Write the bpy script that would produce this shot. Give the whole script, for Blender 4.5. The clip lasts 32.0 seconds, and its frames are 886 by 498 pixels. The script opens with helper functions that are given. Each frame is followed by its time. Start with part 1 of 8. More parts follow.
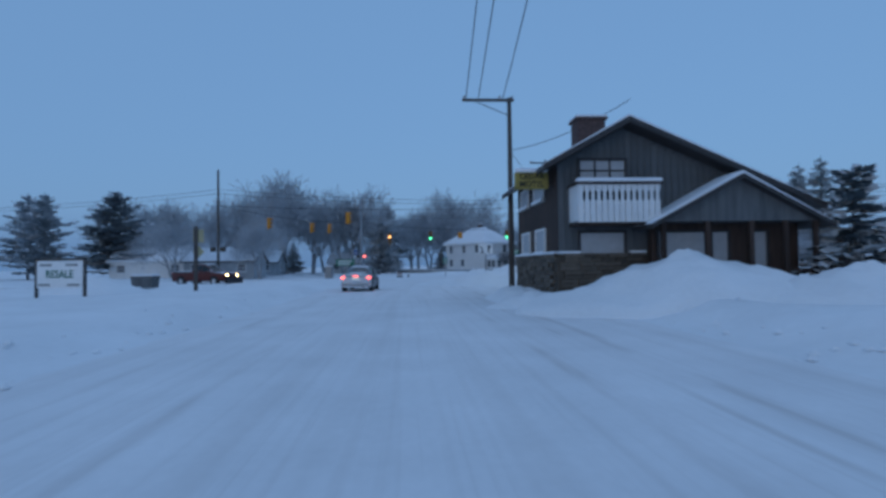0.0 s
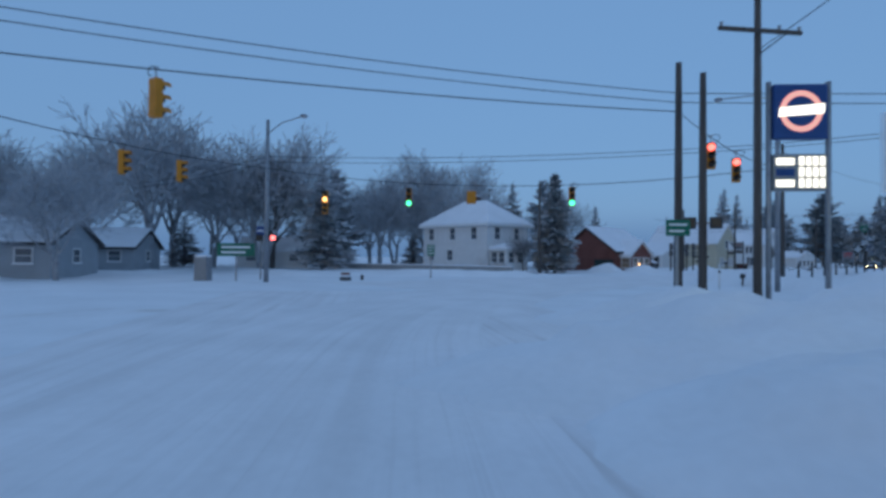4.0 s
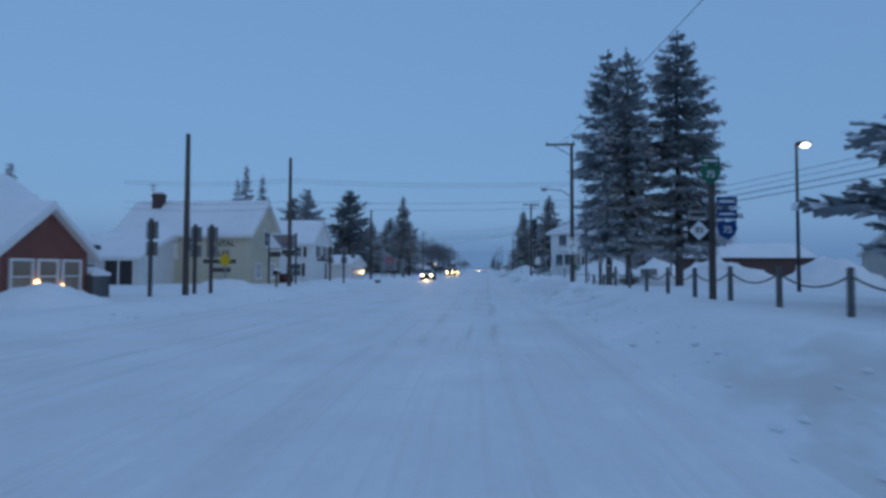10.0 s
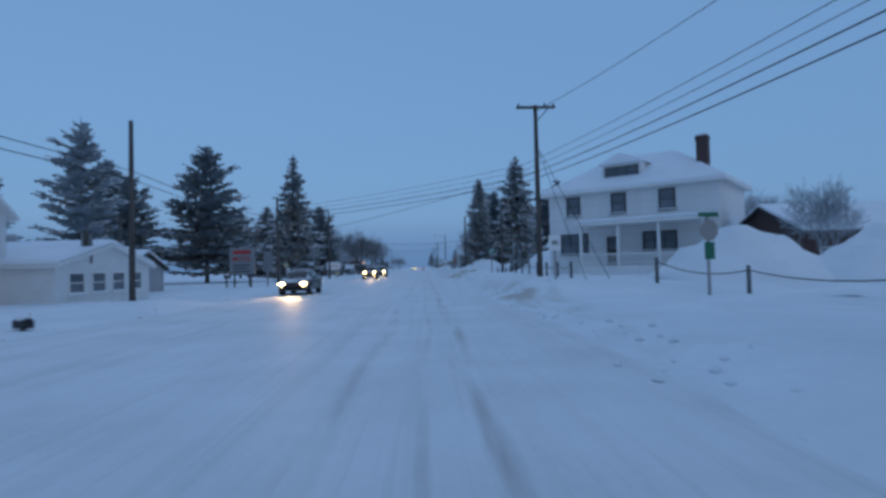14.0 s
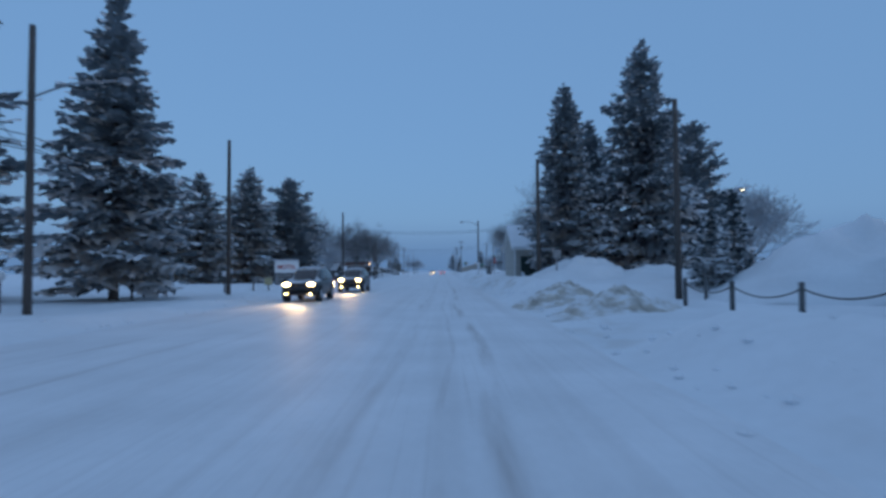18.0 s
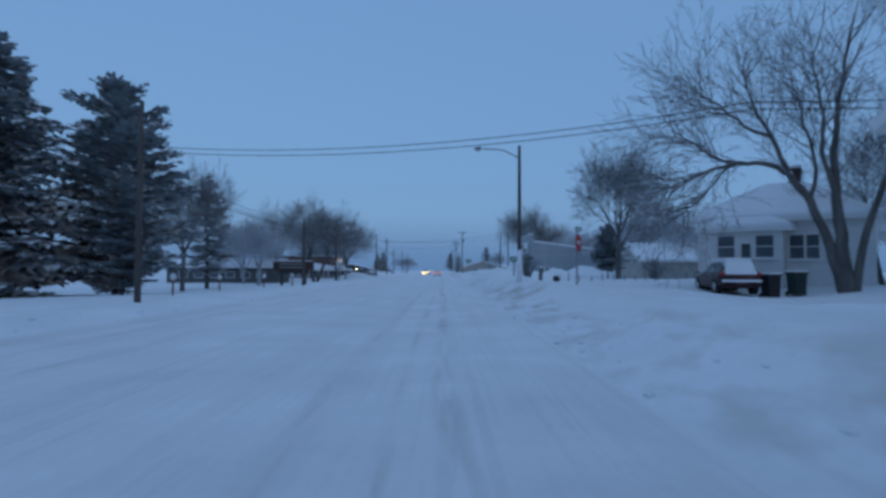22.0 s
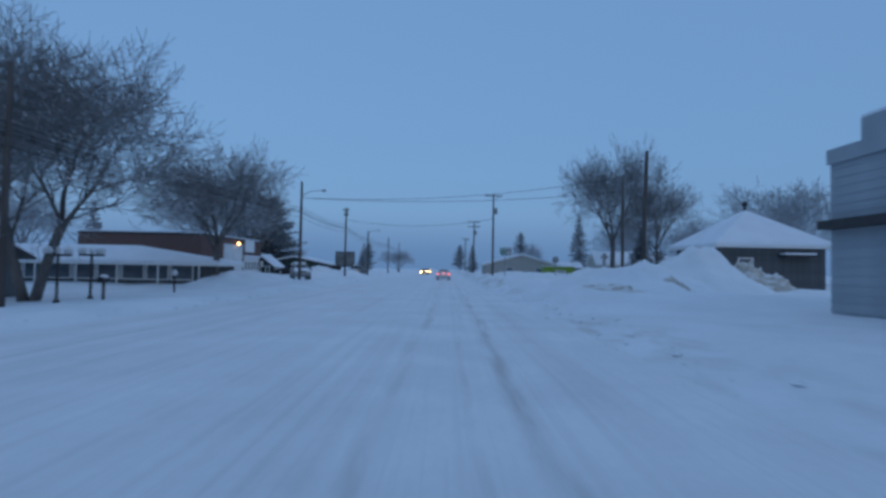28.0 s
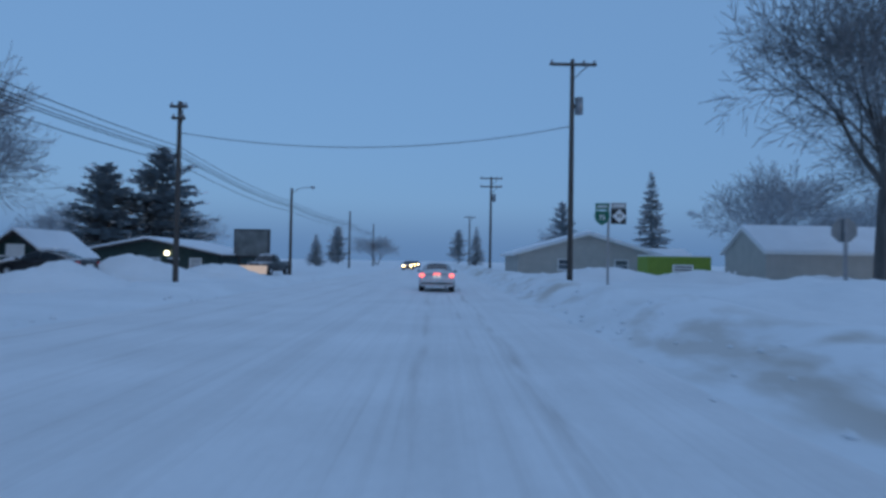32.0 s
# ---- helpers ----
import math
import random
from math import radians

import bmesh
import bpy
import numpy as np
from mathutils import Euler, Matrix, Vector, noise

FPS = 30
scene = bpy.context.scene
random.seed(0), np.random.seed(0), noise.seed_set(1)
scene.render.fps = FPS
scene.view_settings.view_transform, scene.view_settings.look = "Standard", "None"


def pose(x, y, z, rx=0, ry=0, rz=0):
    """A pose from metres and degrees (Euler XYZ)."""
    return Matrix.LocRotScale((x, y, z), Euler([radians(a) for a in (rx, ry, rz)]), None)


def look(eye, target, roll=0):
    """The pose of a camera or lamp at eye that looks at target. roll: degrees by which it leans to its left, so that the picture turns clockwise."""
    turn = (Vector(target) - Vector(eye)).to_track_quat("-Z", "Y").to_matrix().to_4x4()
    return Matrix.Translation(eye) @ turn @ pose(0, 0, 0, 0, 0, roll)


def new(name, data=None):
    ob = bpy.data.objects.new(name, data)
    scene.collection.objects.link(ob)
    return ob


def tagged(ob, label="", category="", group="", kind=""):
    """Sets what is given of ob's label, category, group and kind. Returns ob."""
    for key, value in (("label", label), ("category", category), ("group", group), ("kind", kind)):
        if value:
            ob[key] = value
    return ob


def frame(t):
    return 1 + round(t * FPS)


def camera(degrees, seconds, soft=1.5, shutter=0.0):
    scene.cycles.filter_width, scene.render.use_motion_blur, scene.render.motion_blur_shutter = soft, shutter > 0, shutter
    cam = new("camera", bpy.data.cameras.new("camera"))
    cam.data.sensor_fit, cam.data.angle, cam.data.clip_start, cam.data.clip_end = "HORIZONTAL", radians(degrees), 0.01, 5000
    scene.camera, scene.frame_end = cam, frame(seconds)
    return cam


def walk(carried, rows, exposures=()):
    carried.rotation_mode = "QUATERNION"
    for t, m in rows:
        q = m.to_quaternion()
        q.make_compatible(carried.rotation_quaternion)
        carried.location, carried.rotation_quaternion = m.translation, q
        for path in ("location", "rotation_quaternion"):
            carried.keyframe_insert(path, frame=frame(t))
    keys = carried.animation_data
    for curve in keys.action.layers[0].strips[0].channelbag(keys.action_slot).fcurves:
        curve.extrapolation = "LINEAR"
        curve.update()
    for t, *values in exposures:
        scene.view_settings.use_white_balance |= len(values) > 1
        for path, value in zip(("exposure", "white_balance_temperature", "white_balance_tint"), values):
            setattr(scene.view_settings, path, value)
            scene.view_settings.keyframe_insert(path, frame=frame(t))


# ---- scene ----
cam = camera(75.5, 32.0, soft=3.1, shutter=0.35)
# seconds, x, y, z, tilt, lean, heading
DRIVE = [
    (0.0, 56.92, -68.40, 1.49, 91.63, 0.71, 55.53),
    (0.5, 52.76, -66.05, 1.47, 91.63, 0.54, 55.34),
    (1.0, 48.70, -63.68, 1.48, 91.60, 0.33, 55.12),
    (1.5, 44.70, -61.27, 1.45, 91.51, 0.11, 54.97),
    (2.0, 40.72, -58.92, 1.46, 91.54, 0.15, 54.76),
    (2.5, 36.85, -56.60, 1.51, 91.48, -0.08, 54.26),
    (3.0, 33.04, -54.16, 1.57, 91.25, -0.05, 53.33),
    (3.5, 29.52, -51.77, 1.61, 90.87, -0.29, 52.43),
    (5.5, 16.32, -42.38, 1.63, 91.14, -0.27, 44.91),
    (6.0, 13.71, -39.74, 1.59, 90.93, -0.24, 40.53),
    (6.5, 11.43, -36.94, 1.52, 91.59, -0.55, 34.84),
    (7.0, 9.47, -34.04, 1.50, 91.65, -0.72, 28.73),
    (7.5, 7.64, -30.55, 1.51, 92.11, -0.93, 22.64),
    (8.0, 6.09, -26.67, 1.53, 92.12, -1.17, 16.45),
    (8.5, 5.15, -22.60, 1.52, 92.08, -1.23, 12.23),
    (9.0, 4.45, -18.12, 1.52, 92.46, -0.80, 7.48),
    (9.5, 3.97, -13.35, 1.45, 92.35, -0.17, 5.52),
    (10.0, 3.54, -8.38, 1.45, 92.03, -0.15, 4.42),
    (10.5, 3.27, -3.28, 1.46, 92.01, 0.11, 3.16),
    (11.0, 3.06, 1.86, 1.46, 91.99, 0.41, 1.50),
    (11.5, 2.97, 7.10, 1.44, 91.92, 0.92, 0.84),
    (12.0, 2.93, 12.29, 1.43, 92.98, 1.13, 0.02),
    (12.5, 3.00, 17.52, 1.43, 91.68, 1.24, -1.56),
    (13.0, 3.03, 22.90, 1.43, 91.37, 1.41, -1.98),
    (13.5, 3.02, 28.39, 1.42, 91.52, 1.53, -1.87),
    (15.5, 3.15, 51.18, 1.52, 92.23, 0.50, -1.43),
    (16.0, 3.14, 57.05, 1.54, 92.01, 0.06, -0.87),
    (16.5, 3.15, 62.97, 1.55, 91.56, 0.16, -0.17),
    (17.0, 3.12, 68.81, 1.55, 92.04, 0.31, -0.10),
    (17.5, 3.05, 74.63, 1.54, 92.08, 0.23, 0.02),
    (18.0, 3.02, 80.53, 1.52, 92.16, 0.42, 0.11),
    (18.5, 3.02, 86.61, 1.49, 92.24, 0.27, 0.14),
    (19.0, 3.04, 92.71, 1.46, 92.22, 0.15, 0.26),
    (19.5, 3.07, 98.75, 1.44, 92.32, 0.28, 0.38),
    (20.0, 3.16, 104.80, 1.46, 92.07, 0.21, 0.40),
    (20.5, 3.29, 110.81, 1.49, 92.05, 0.15, 0.36),
    (21.0, 3.35, 116.85, 1.52, 92.01, -0.25, 0.28),
    (21.5, 3.43, 122.83, 1.53, 91.93, -0.15, 0.06),
    (22.0, 3.50, 128.68, 1.53, 92.13, -0.19, -0.16),
    (22.5, 3.55, 134.46, 1.53, 92.09, -0.49, -0.06),
    (23.0, 3.53, 140.27, 1.52, 92.25, -0.81, -0.18),
    (23.5, 3.45, 146.18, 1.50, 92.06, -0.90, -0.77),
    (24.0, 3.20, 152.33, 1.48, 92.06, -1.15, -1.00),
    (24.5, 3.06, 158.49, 1.46, 91.44, -1.42, -0.76),
    (25.0, 2.98, 164.69, 1.46, 91.42, -0.77, -0.20),
    (25.5, 2.86, 170.84, 1.47, 91.63, -0.64, 0.25),
    (27.5, 2.62, 195.57, 1.49, 91.88, -0.81, 0.38),
    (28.0, 2.62, 201.72, 1.49, 92.00, -1.05, 0.21),
    (28.5, 2.70, 207.79, 1.48, 91.79, -1.02, 0.13),
    (29.0, 2.75, 213.67, 1.47, 91.29, -1.28, 0.10),
    (29.5, 2.80, 219.58, 1.48, 91.21, -1.39, 0.06),
    (30.0, 2.84, 225.58, 1.49, 91.46, -1.83, 0.07),
    (30.5, 2.82, 231.58, 1.51, 91.61, -1.72, 0.04),
    (31.0, 2.76, 237.64, 1.53, 91.72, -1.30, -0.12),
    (31.5, 2.64, 243.64, 1.55, 91.29, -1.03, -0.29),
    (32.0, 2.48, 249.66, 1.57, 91.20, -1.00, -0.43),
]
rows = [(t, pose(x, y, z, rx, ry, rz)) for t, x, y, z, rx, ry, rz in DRIVE]
walk(cam, rows)

# ---- world and light: overcast dusk, falling snow ----
world = bpy.data.worlds.new("winter_dusk")
scene.world = world
world.use_nodes = True
wn, wl = world.node_tree.nodes, world.node_tree.links
wn.clear()
sky = wn.new("ShaderNodeTexSky")
sky.sky_type, sky.sun_disc = "NISHITA", False
sky.sun_elevation, sky.sun_rotation = radians(8), radians(150)
sky.air_density, sky.dust_density, sky.ozone_density = 1.0, 3.0, 3.0
veil = wn.new("ShaderNodeMix")
veil.data_type = "RGBA"
veil.inputs[0].default_value = 0.97          # thick cloud hides nearly all of the clear sky
veil.inputs[7].default_value = (0.145, 0.288, 0.530, 1)
wl.new(sky.outputs[0], veil.inputs[6])
bg = wn.new("ShaderNodeBackground")
bg.inputs[1].default_value = 1.0
wl.new(veil.outputs[2], bg.inputs[0])
wo = wn.new("ShaderNodeOutputWorld")
wl.new(bg.outputs[0], wo.inputs[0])

sun = new("sun", bpy.data.lights.new("sun", "SUN"))
sun.data.energy, sun.data.angle, sun.data.color = 0.12, radians(70), (1.0, 0.82, 0.74)
sun.matrix_world = look((0, 0, 60), (14, -24, 0))

# ---- materials ----
def material(name, colour, rough=0.7, metal=0.0, spread=0.25, scale=4.0, bump=0.15, fine=40.0, stretch=(1, 1, 1), snow=0.0,
             emit=None, glow=0.0, spec=0.3, random_tint=0.0):
    """A surface with variation at two scales; snow: how much of it lies on upward faces."""
    m = bpy.data.materials.new(name)
    m.use_nodes = True
    n, l = m.node_tree.nodes, m.node_tree.links
    b = n["Principled BSDF"]
    b.inputs["Roughness"].default_value, b.inputs["Metallic"].default_value = rough, metal
    b.inputs["Specular IOR Level"].default_value = spec
    co = n.new("ShaderNodeTexCoord")
    mp = n.new("ShaderNodeMapping")
    mp.inputs["Scale"].default_value = stretch
    l.new(co.outputs["Object"], mp.inputs[0])
    big, small = n.new("ShaderNodeTexNoise"), n.new("ShaderNodeTexNoise")
    big.inputs["Scale"].default_value, small.inputs["Scale"].default_value = scale, fine
    big.inputs["Detail"].default_value, small.inputs["Detail"].default_value = 4, 3
    l.new(mp.outputs[0], big.inputs["Vector"]), l.new(mp.outputs[0], small.inputs["Vector"])
    add = n.new("ShaderNodeMath")
    add.operation = "MULTIPLY_ADD"
    add.inputs[1].default_value = 0.4
    l.new(small.outputs["Fac"], add.inputs[0]), l.new(big.outputs["Fac"], add.inputs[2])
    ramp = n.new("ShaderNodeValToRGB")
    lo, hi = [max(0, c * (1 - spread)) for c in colour], [min(1, c * (1 + spread)) for c in colour]
    ramp.color_ramp.elements[0].position, ramp.color_ramp.elements[1].position = 0.45, 0.95
    ramp.color_ramp.elements[0].color, ramp.color_ramp.elements[1].color = (*lo, 1), (*hi, 1)
    l.new(add.outputs[0], ramp.inputs[0])
    out = ramp.outputs[0]
    if random_tint:
        info, hsv, mr = n.new("ShaderNodeObjectInfo"), n.new("ShaderNodeHueSaturation"), n.new("ShaderNodeMapRange")
        mr.inputs[3].default_value, mr.inputs[4].default_value = 1 - random_tint, 1 + random_tint
        l.new(info.outputs["Random"], mr.inputs[0]), l.new(mr.outputs[0], hsv.inputs["Value"]), l.new(out, hsv.inputs["Color"])
        out = hsv.outputs[0]
    if snow:
        geo, sep = n.new("ShaderNodeNewGeometry"), n.new("ShaderNodeSeparateXYZ")
        l.new(geo.outputs["Normal"], sep.inputs[0])
        pn = n.new("ShaderNodeTexNoise")
        pn.inputs["Scale"].default_value = 2.2
        l.new(co.outputs["Object"], pn.inputs["Vector"])
        s1 = n.new("ShaderNodeMath")
        s1.operation = "MULTIPLY_ADD"
        s1.inputs[1].default_value = 0.9
        l.new(pn.outputs["Fac"], s1.inputs[0]), l.new(sep.outputs[2], s1.inputs[2])
        mr2 = n.new("ShaderNodeMapRange")
        mr2.interpolation_type = "SMOOTHSTEP"
        mr2.inputs[1].default_value, mr2.inputs[2].default_value = 1.35 - snow, 1.75 - snow
        mr2.inputs[4].default_value = 0.92
        l.new(s1.outputs[0], mr2.inputs[0])
        mx = n.new("ShaderNodeMix")
        mx.data_type = "RGBA"
        mx.inputs[7].default_value = (0.80, 0.82, 0.85, 1)
        l.new(mr2.outputs[0], mx.inputs[0]), l.new(out, mx.inputs[6])
        out = mx.outputs[2]
    l.new(out, b.inputs["Base Color"])
    if bump:
        bp = n.new("ShaderNodeBump")
        bp.inputs["Strength"].default_value, bp.inputs["Distance"].default_value = bump, 0.05
        l.new(add.outputs[0], bp.inputs["Height"]), l.new(bp.outputs[0], b.inputs["Normal"])
    if emit:
        b.inputs["Emission Color"].default_value, b.inputs["Emission Strength"].default_value = (*emit, 1), glow
    return m


def road_snow(name, coord="Object"):
    """Packed snow with long tyre tracks along the local y."""
    m = material(name, (0.80, 0.80, 0.82), 0.62, spread=0.08, scale=0.5, bump=0.25, fine=9)
    n, l = m.node_tree.nodes, m.node_tree.links
    b = n["Principled BSDF"]
    co = n.new("ShaderNodeTexCoord")
    tracks = None
    for scale, lo, hi, dark in (((1.6, 0.03, 1), 0.50, 0.76, 0.20), ((5.0, 0.06, 1), 0.52, 0.78, 0.20), ((12.0, 0.15, 1), 0.54, 0.76, 0.15)):
        mp, ns, mr = n.new("ShaderNodeMapping"), n.new("ShaderNodeTexNoise"), n.new("ShaderNodeMapRange")
        mp.inputs["Scale"].default_value = scale
        ns.inputs["Scale"].default_value, ns.inputs["Detail"].default_value = 1.0, 3
        mr.inputs[1].default_value, mr.inputs[2].default_value, mr.inputs[4].default_value = lo, hi, dark
        l.new(co.outputs[coord], mp.inputs[0]), l.new(mp.outputs[0], ns.inputs["Vector"]), l.new(ns.outputs["Fac"], mr.inputs[0])
        if tracks is None:
            tracks = mr.outputs[0]
        else:
            mx = n.new("ShaderNodeMath")
            mx.operation = "MAXIMUM"
            l.new(tracks, mx.inputs[0]), l.new(mr.outputs[0], mx.inputs[1])
            tracks = mx.outputs[0]
    if coord == "Object":
        # wheel tracks worn in the lanes, wandering and broken along the road
        sep, wob, brk = n.new("ShaderNodeSeparateXYZ"), n.new("ShaderNodeTexNoise"), n.new("ShaderNodeTexNoise")
        l.new(co.outputs[coord], sep.inputs[0])
        for tex, sc in ((wob, (0.0, 0.045, 0.0)), (brk, (3.0, 0.30, 0.0))):
            mp = n.new("ShaderNodeMapping")
            mp.inputs["Scale"].default_value = sc
            l.new(co.outputs[coord], mp.inputs[0]), l.new(mp.outputs[0], tex.inputs["Vector"])
            tex.inputs["Scale"].default_value, tex.inputs["Detail"].default_value = 1.0, 3
        sway = n.new("ShaderNodeMath")
        sway.operation = "MULTIPLY_ADD"
        sway.inputs[1].default_value = 1.1
        l.new(wob.outputs["Fac"], sway.inputs[0]), l.new(sep.outputs[0], sway.inputs[2])
        gaps = n.new("ShaderNodeMapRange")
        gaps.inputs[1].default_value, gaps.inputs[2].default_value = 0.40, 0.66
        l.new(brk.outputs["Fac"], gaps.inputs[0])
        for c, half, dark in ((2.15, 0.20, 0.34), (3.62, 0.24, 0.52), (3.05, 0.10, 0.30), (-2.5, 0.2, 0.32), (-4.0, 0.2, 0.32), (-5.6, 0.3, 0.28)):
            off, ab, band, mul, mx = [n.new("ShaderNodeMath") for _ in range(2)] + [n.new("ShaderNodeMapRange")] + [n.new("ShaderNodeMath") for _ in range(2)]
            off.operation, ab.operation, mul.operation, mx.operation = "SUBTRACT", "ABSOLUTE", "MULTIPLY", "MAXIMUM"
            off.inputs[1].default_value = c + 0.55
            band.interpolation_type = "SMOOTHSTEP"
            band.inputs[1].default_value, band.inputs[2].default_value = half, 0.02
            band.inputs[3].default_value, band.inputs[4].default_value = 0.0, dark
            l.new(sway.outputs[0], off.inputs[0]), l.new(off.outputs[0], ab.inputs[0]), l.new(ab.outputs[0], band.inputs[0])
            l.new(band.outputs[0], mul.inputs[0]), l.new(gaps.outputs[0], mul.inputs[1])
            l.new(tracks, mx.inputs[0]), l.new(mul.outputs[0], mx.inputs[1])
            tracks = mx.outputs[0]
    mix = n.new("ShaderNodeMix")
    mix.data_type = "RGBA"
    mix.inputs[7].default_value = (0.34, 0.29, 0.27, 1)
    old = b.inputs["Base Color"].links[0].from_socket
    l.new(tracks, mix.inputs[0]), l.new(old, mix.inputs[6]), l.new(mix.outputs[2], b.inputs["Base Color"])
    return m


SNOW = material("snow", (0.80, 0.82, 0.85), 0.75, spread=0.07, scale=0.35, bump=0.3, fine=7, spec=0.2)
def ploughed_snow(name):
    """Deep snow, stained with road dirt in torn patches where the plough has thrown it."""
    m = material(name, (0.80, 0.82, 0.85), 0.75, spread=0.07, scale=0.35, bump=0.5, fine=4.5, spec=0.2)
    n, l = m.node_tree.nodes, m.node_tree.links
    b = n["Principled BSDF"]
    co, sep, wide, torn, reach, band, mul, mix = [n.new("ShaderNode" + k) for k in ("TexCoord", "SeparateXYZ", "TexNoise", "TexNoise", "MapRange", "MapRange", "Math", "Mix")]
    l.new(co.outputs["Object"], sep.inputs[0])
    for tex, sc, ax in ((wide, 0.05, (1, 1, 1)), (torn, 1.3, (1, 0.45, 1))):
        mp = n.new("ShaderNodeMapping")
        mp.inputs["Scale"].default_value = ax
        l.new(co.outputs["Object"], mp.inputs[0]), l.new(mp.outputs[0], tex.inputs["Vector"])
        tex.inputs["Scale"].default_value, tex.inputs["Detail"].default_value = sc, 5
    off, ab, gate = [n.new("ShaderNodeMath") for _ in range(3)]
    off.operation, ab.operation, gate.operation, mul.operation = "SUBTRACT", "ABSOLUTE", "MULTIPLY", "MULTIPLY"
    off.inputs[1].default_value = 6.9
    l.new(sep.outputs[0], off.inputs[0]), l.new(off.outputs[0], ab.inputs[0]), l.new(ab.outputs[0], band.inputs[0])
    band.interpolation_type = "SMOOTHSTEP"
    band.inputs[1].default_value, band.inputs[2].default_value, band.inputs[3].default_value, band.inputs[4].default_value = 0.3, 1.5, 0.75, 0.0
    reach.inputs[1].default_value, reach.inputs[2].default_value = 0.42, 0.62
    l.new(wide.outputs["Fac"], reach.inputs[0])
    rag = n.new("ShaderNodeMapRange")
    rag.inputs[1].default_value, rag.inputs[2].default_value = 0.46, 0.62
    l.new(torn.outputs["Fac"], rag.inputs[0])
    l.new(band.outputs[0], gate.inputs[0]), l.new(reach.outputs[0], gate.inputs[1])
    l.new(gate.outputs[0], mul.inputs[0]), l.new(rag.outputs[0], mul.inputs[1])
    mix.data_type = "RGBA"
    mix.inputs[7].default_value = (0.46, 0.40, 0.34, 1)
    old = b.inputs["Base Color"].links[0].from_socket
    l.new(mul.outputs[0], mix.inputs[0]), l.new(old, mix.inputs[6]), l.new(mix.outputs[2], b.inputs["Base Color"])
    return m


GROUNDSNOW = ploughed_snow("ploughed_ground_snow")
ROOFSNOW = material("roof_snow", (0.80, 0.82, 0.86), 0.75, spread=0.05, scale=0.6, bump=0.25, fine=6, spec=0.2)
DIRTY = material("dirty_snow", (0.52, 0.475, 0.42), 0.8, spread=0.38, scale=1.9, bump=0.9, fine=7, snow=0.22)
ROADSNOW = road_snow("packed_road_snow")
BENDSNOW = road_snow("packed_bend_snow", "UV")
NEEDLE = material("snowy_needles", (0.215, 0.245, 0.265), 0.8, spread=0.35, scale=1.5, bump=0, snow=0.74)
NEEDLE_LADEN = material("snow_laden_needles", (0.10, 0.125, 0.14), 0.8, spread=0.4, scale=1.5, bump=0, snow=0.95)
# far-tree needles, bark and twigs: rime, plus distance haze put into the paler colour
NEEDLE_RIME_HAZE = material("rimed_hazy_needles", (0.34, 0.38, 0.41), 0.85, spread=0.3, scale=1.0, bump=0, snow=0.5)
BARK = material("bark", (0.12, 0.11, 0.105), 0.9, spread=0.4, scale=3, bump=0.5, fine=25, stretch=(1, 1, 0.25), snow=0.3)
BARK_RIME_HAZE = material("rimed_hazy_bark", (0.32, 0.33, 0.35), 0.9, spread=0.3, scale=3, bump=0.2, fine=25, snow=0.25)
TWIG = material("twigs", (0.19, 0.19, 0.20), 0.9, spread=0.3, scale=3, bump=0, snow=0.35)
TWIG_RIME_HAZE = material("rimed_hazy_twigs", (0.40, 0.42, 0.45), 0.9, spread=0.2, scale=2, bump=0, snow=0.12)
POLE = material("weathered_pole_wood", (0.095, 0.082, 0.076), 0.85, spread=0.35, scale=2, bump=0.4, fine=30, stretch=(4, 4, 0.3))
STEEL = material("galvanised_steel", (0.30, 0.31, 0.33), 0.5, metal=0.7, spread=0.2, bump=0.05)
DARKSTEEL = material("dark_steel", (0.045, 0.045, 0.05), 0.55, metal=0.4, spread=0.3, bump=0.05)
CABLE = material("black_cable", (0.02, 0.02, 0.022), 0.7, spread=0.2, bump=0)
WHITEPAINT = material("white_siding_paint", (0.72, 0.72, 0.72), 0.6, spread=0.06, scale=1.5, bump=0.08, fine=30, random_tint=0.03)
CREAM = material("cream_siding", (0.54, 0.50, 0.39), 0.65, spread=0.1, scale=1.2, bump=0.1, random_tint=0.03)
TAN = material("tan_siding", (0.42, 0.40, 0.37), 0.65, spread=0.1, scale=1.2, bump=0.1, random_tint=0.04)
GREYBLUE = material("grey_blue_siding", (0.34, 0.37, 0.40), 0.6, spread=0.1, scale=1.0, bump=0.1, random_tint=0.04)
REDBROWN = material("red_brown_siding", (0.20, 0.075, 0.06), 0.7, spread=0.18, scale=1.5, bump=0.12, random_tint=0.05)
DARKWOOD = material("dark_stained_boards", (0.055, 0.035, 0.028), 0.75, spread=0.35, scale=2, bump=0.4, fine=30, stretch=(3, 3, 0.3), random_tint=0.2)
GREYWOOD = material("weathered_grey_boards", (0.11, 0.115, 0.12), 0.8, spread=0.3, scale=2, bump=0.4, fine=30, stretch=(3, 3, 0.3), random_tint=0.15)
STONE = material("brown_fieldstone", (0.105, 0.085, 0.068), 0.85, spread=0.35, scale=3, bump=0.5, fine=20, random_tint=0.3, snow=0.05)
BRICK = material("red_brick", (0.17, 0.10, 0.085), 0.85, spread=0.25, scale=6, bump=0.3, fine=40)
GREENWALL = material("dark_green_boards", (0.028, 0.05, 0.048), 0.7, spread=0.25, scale=2, bump=0.2)
TRIM = material("white_trim", (0.74, 0.74, 0.73), 0.5, spread=0.05, bump=0.04)
DARKTRIM = material("dark_trim", (0.05, 0.045, 0.045), 0.6, spread=0.2, bump=0.05)
SHUTTER = material("dark_shutter_paint", (0.055, 0.04, 0.045), 0.6, spread=0.2, bump=0.1)
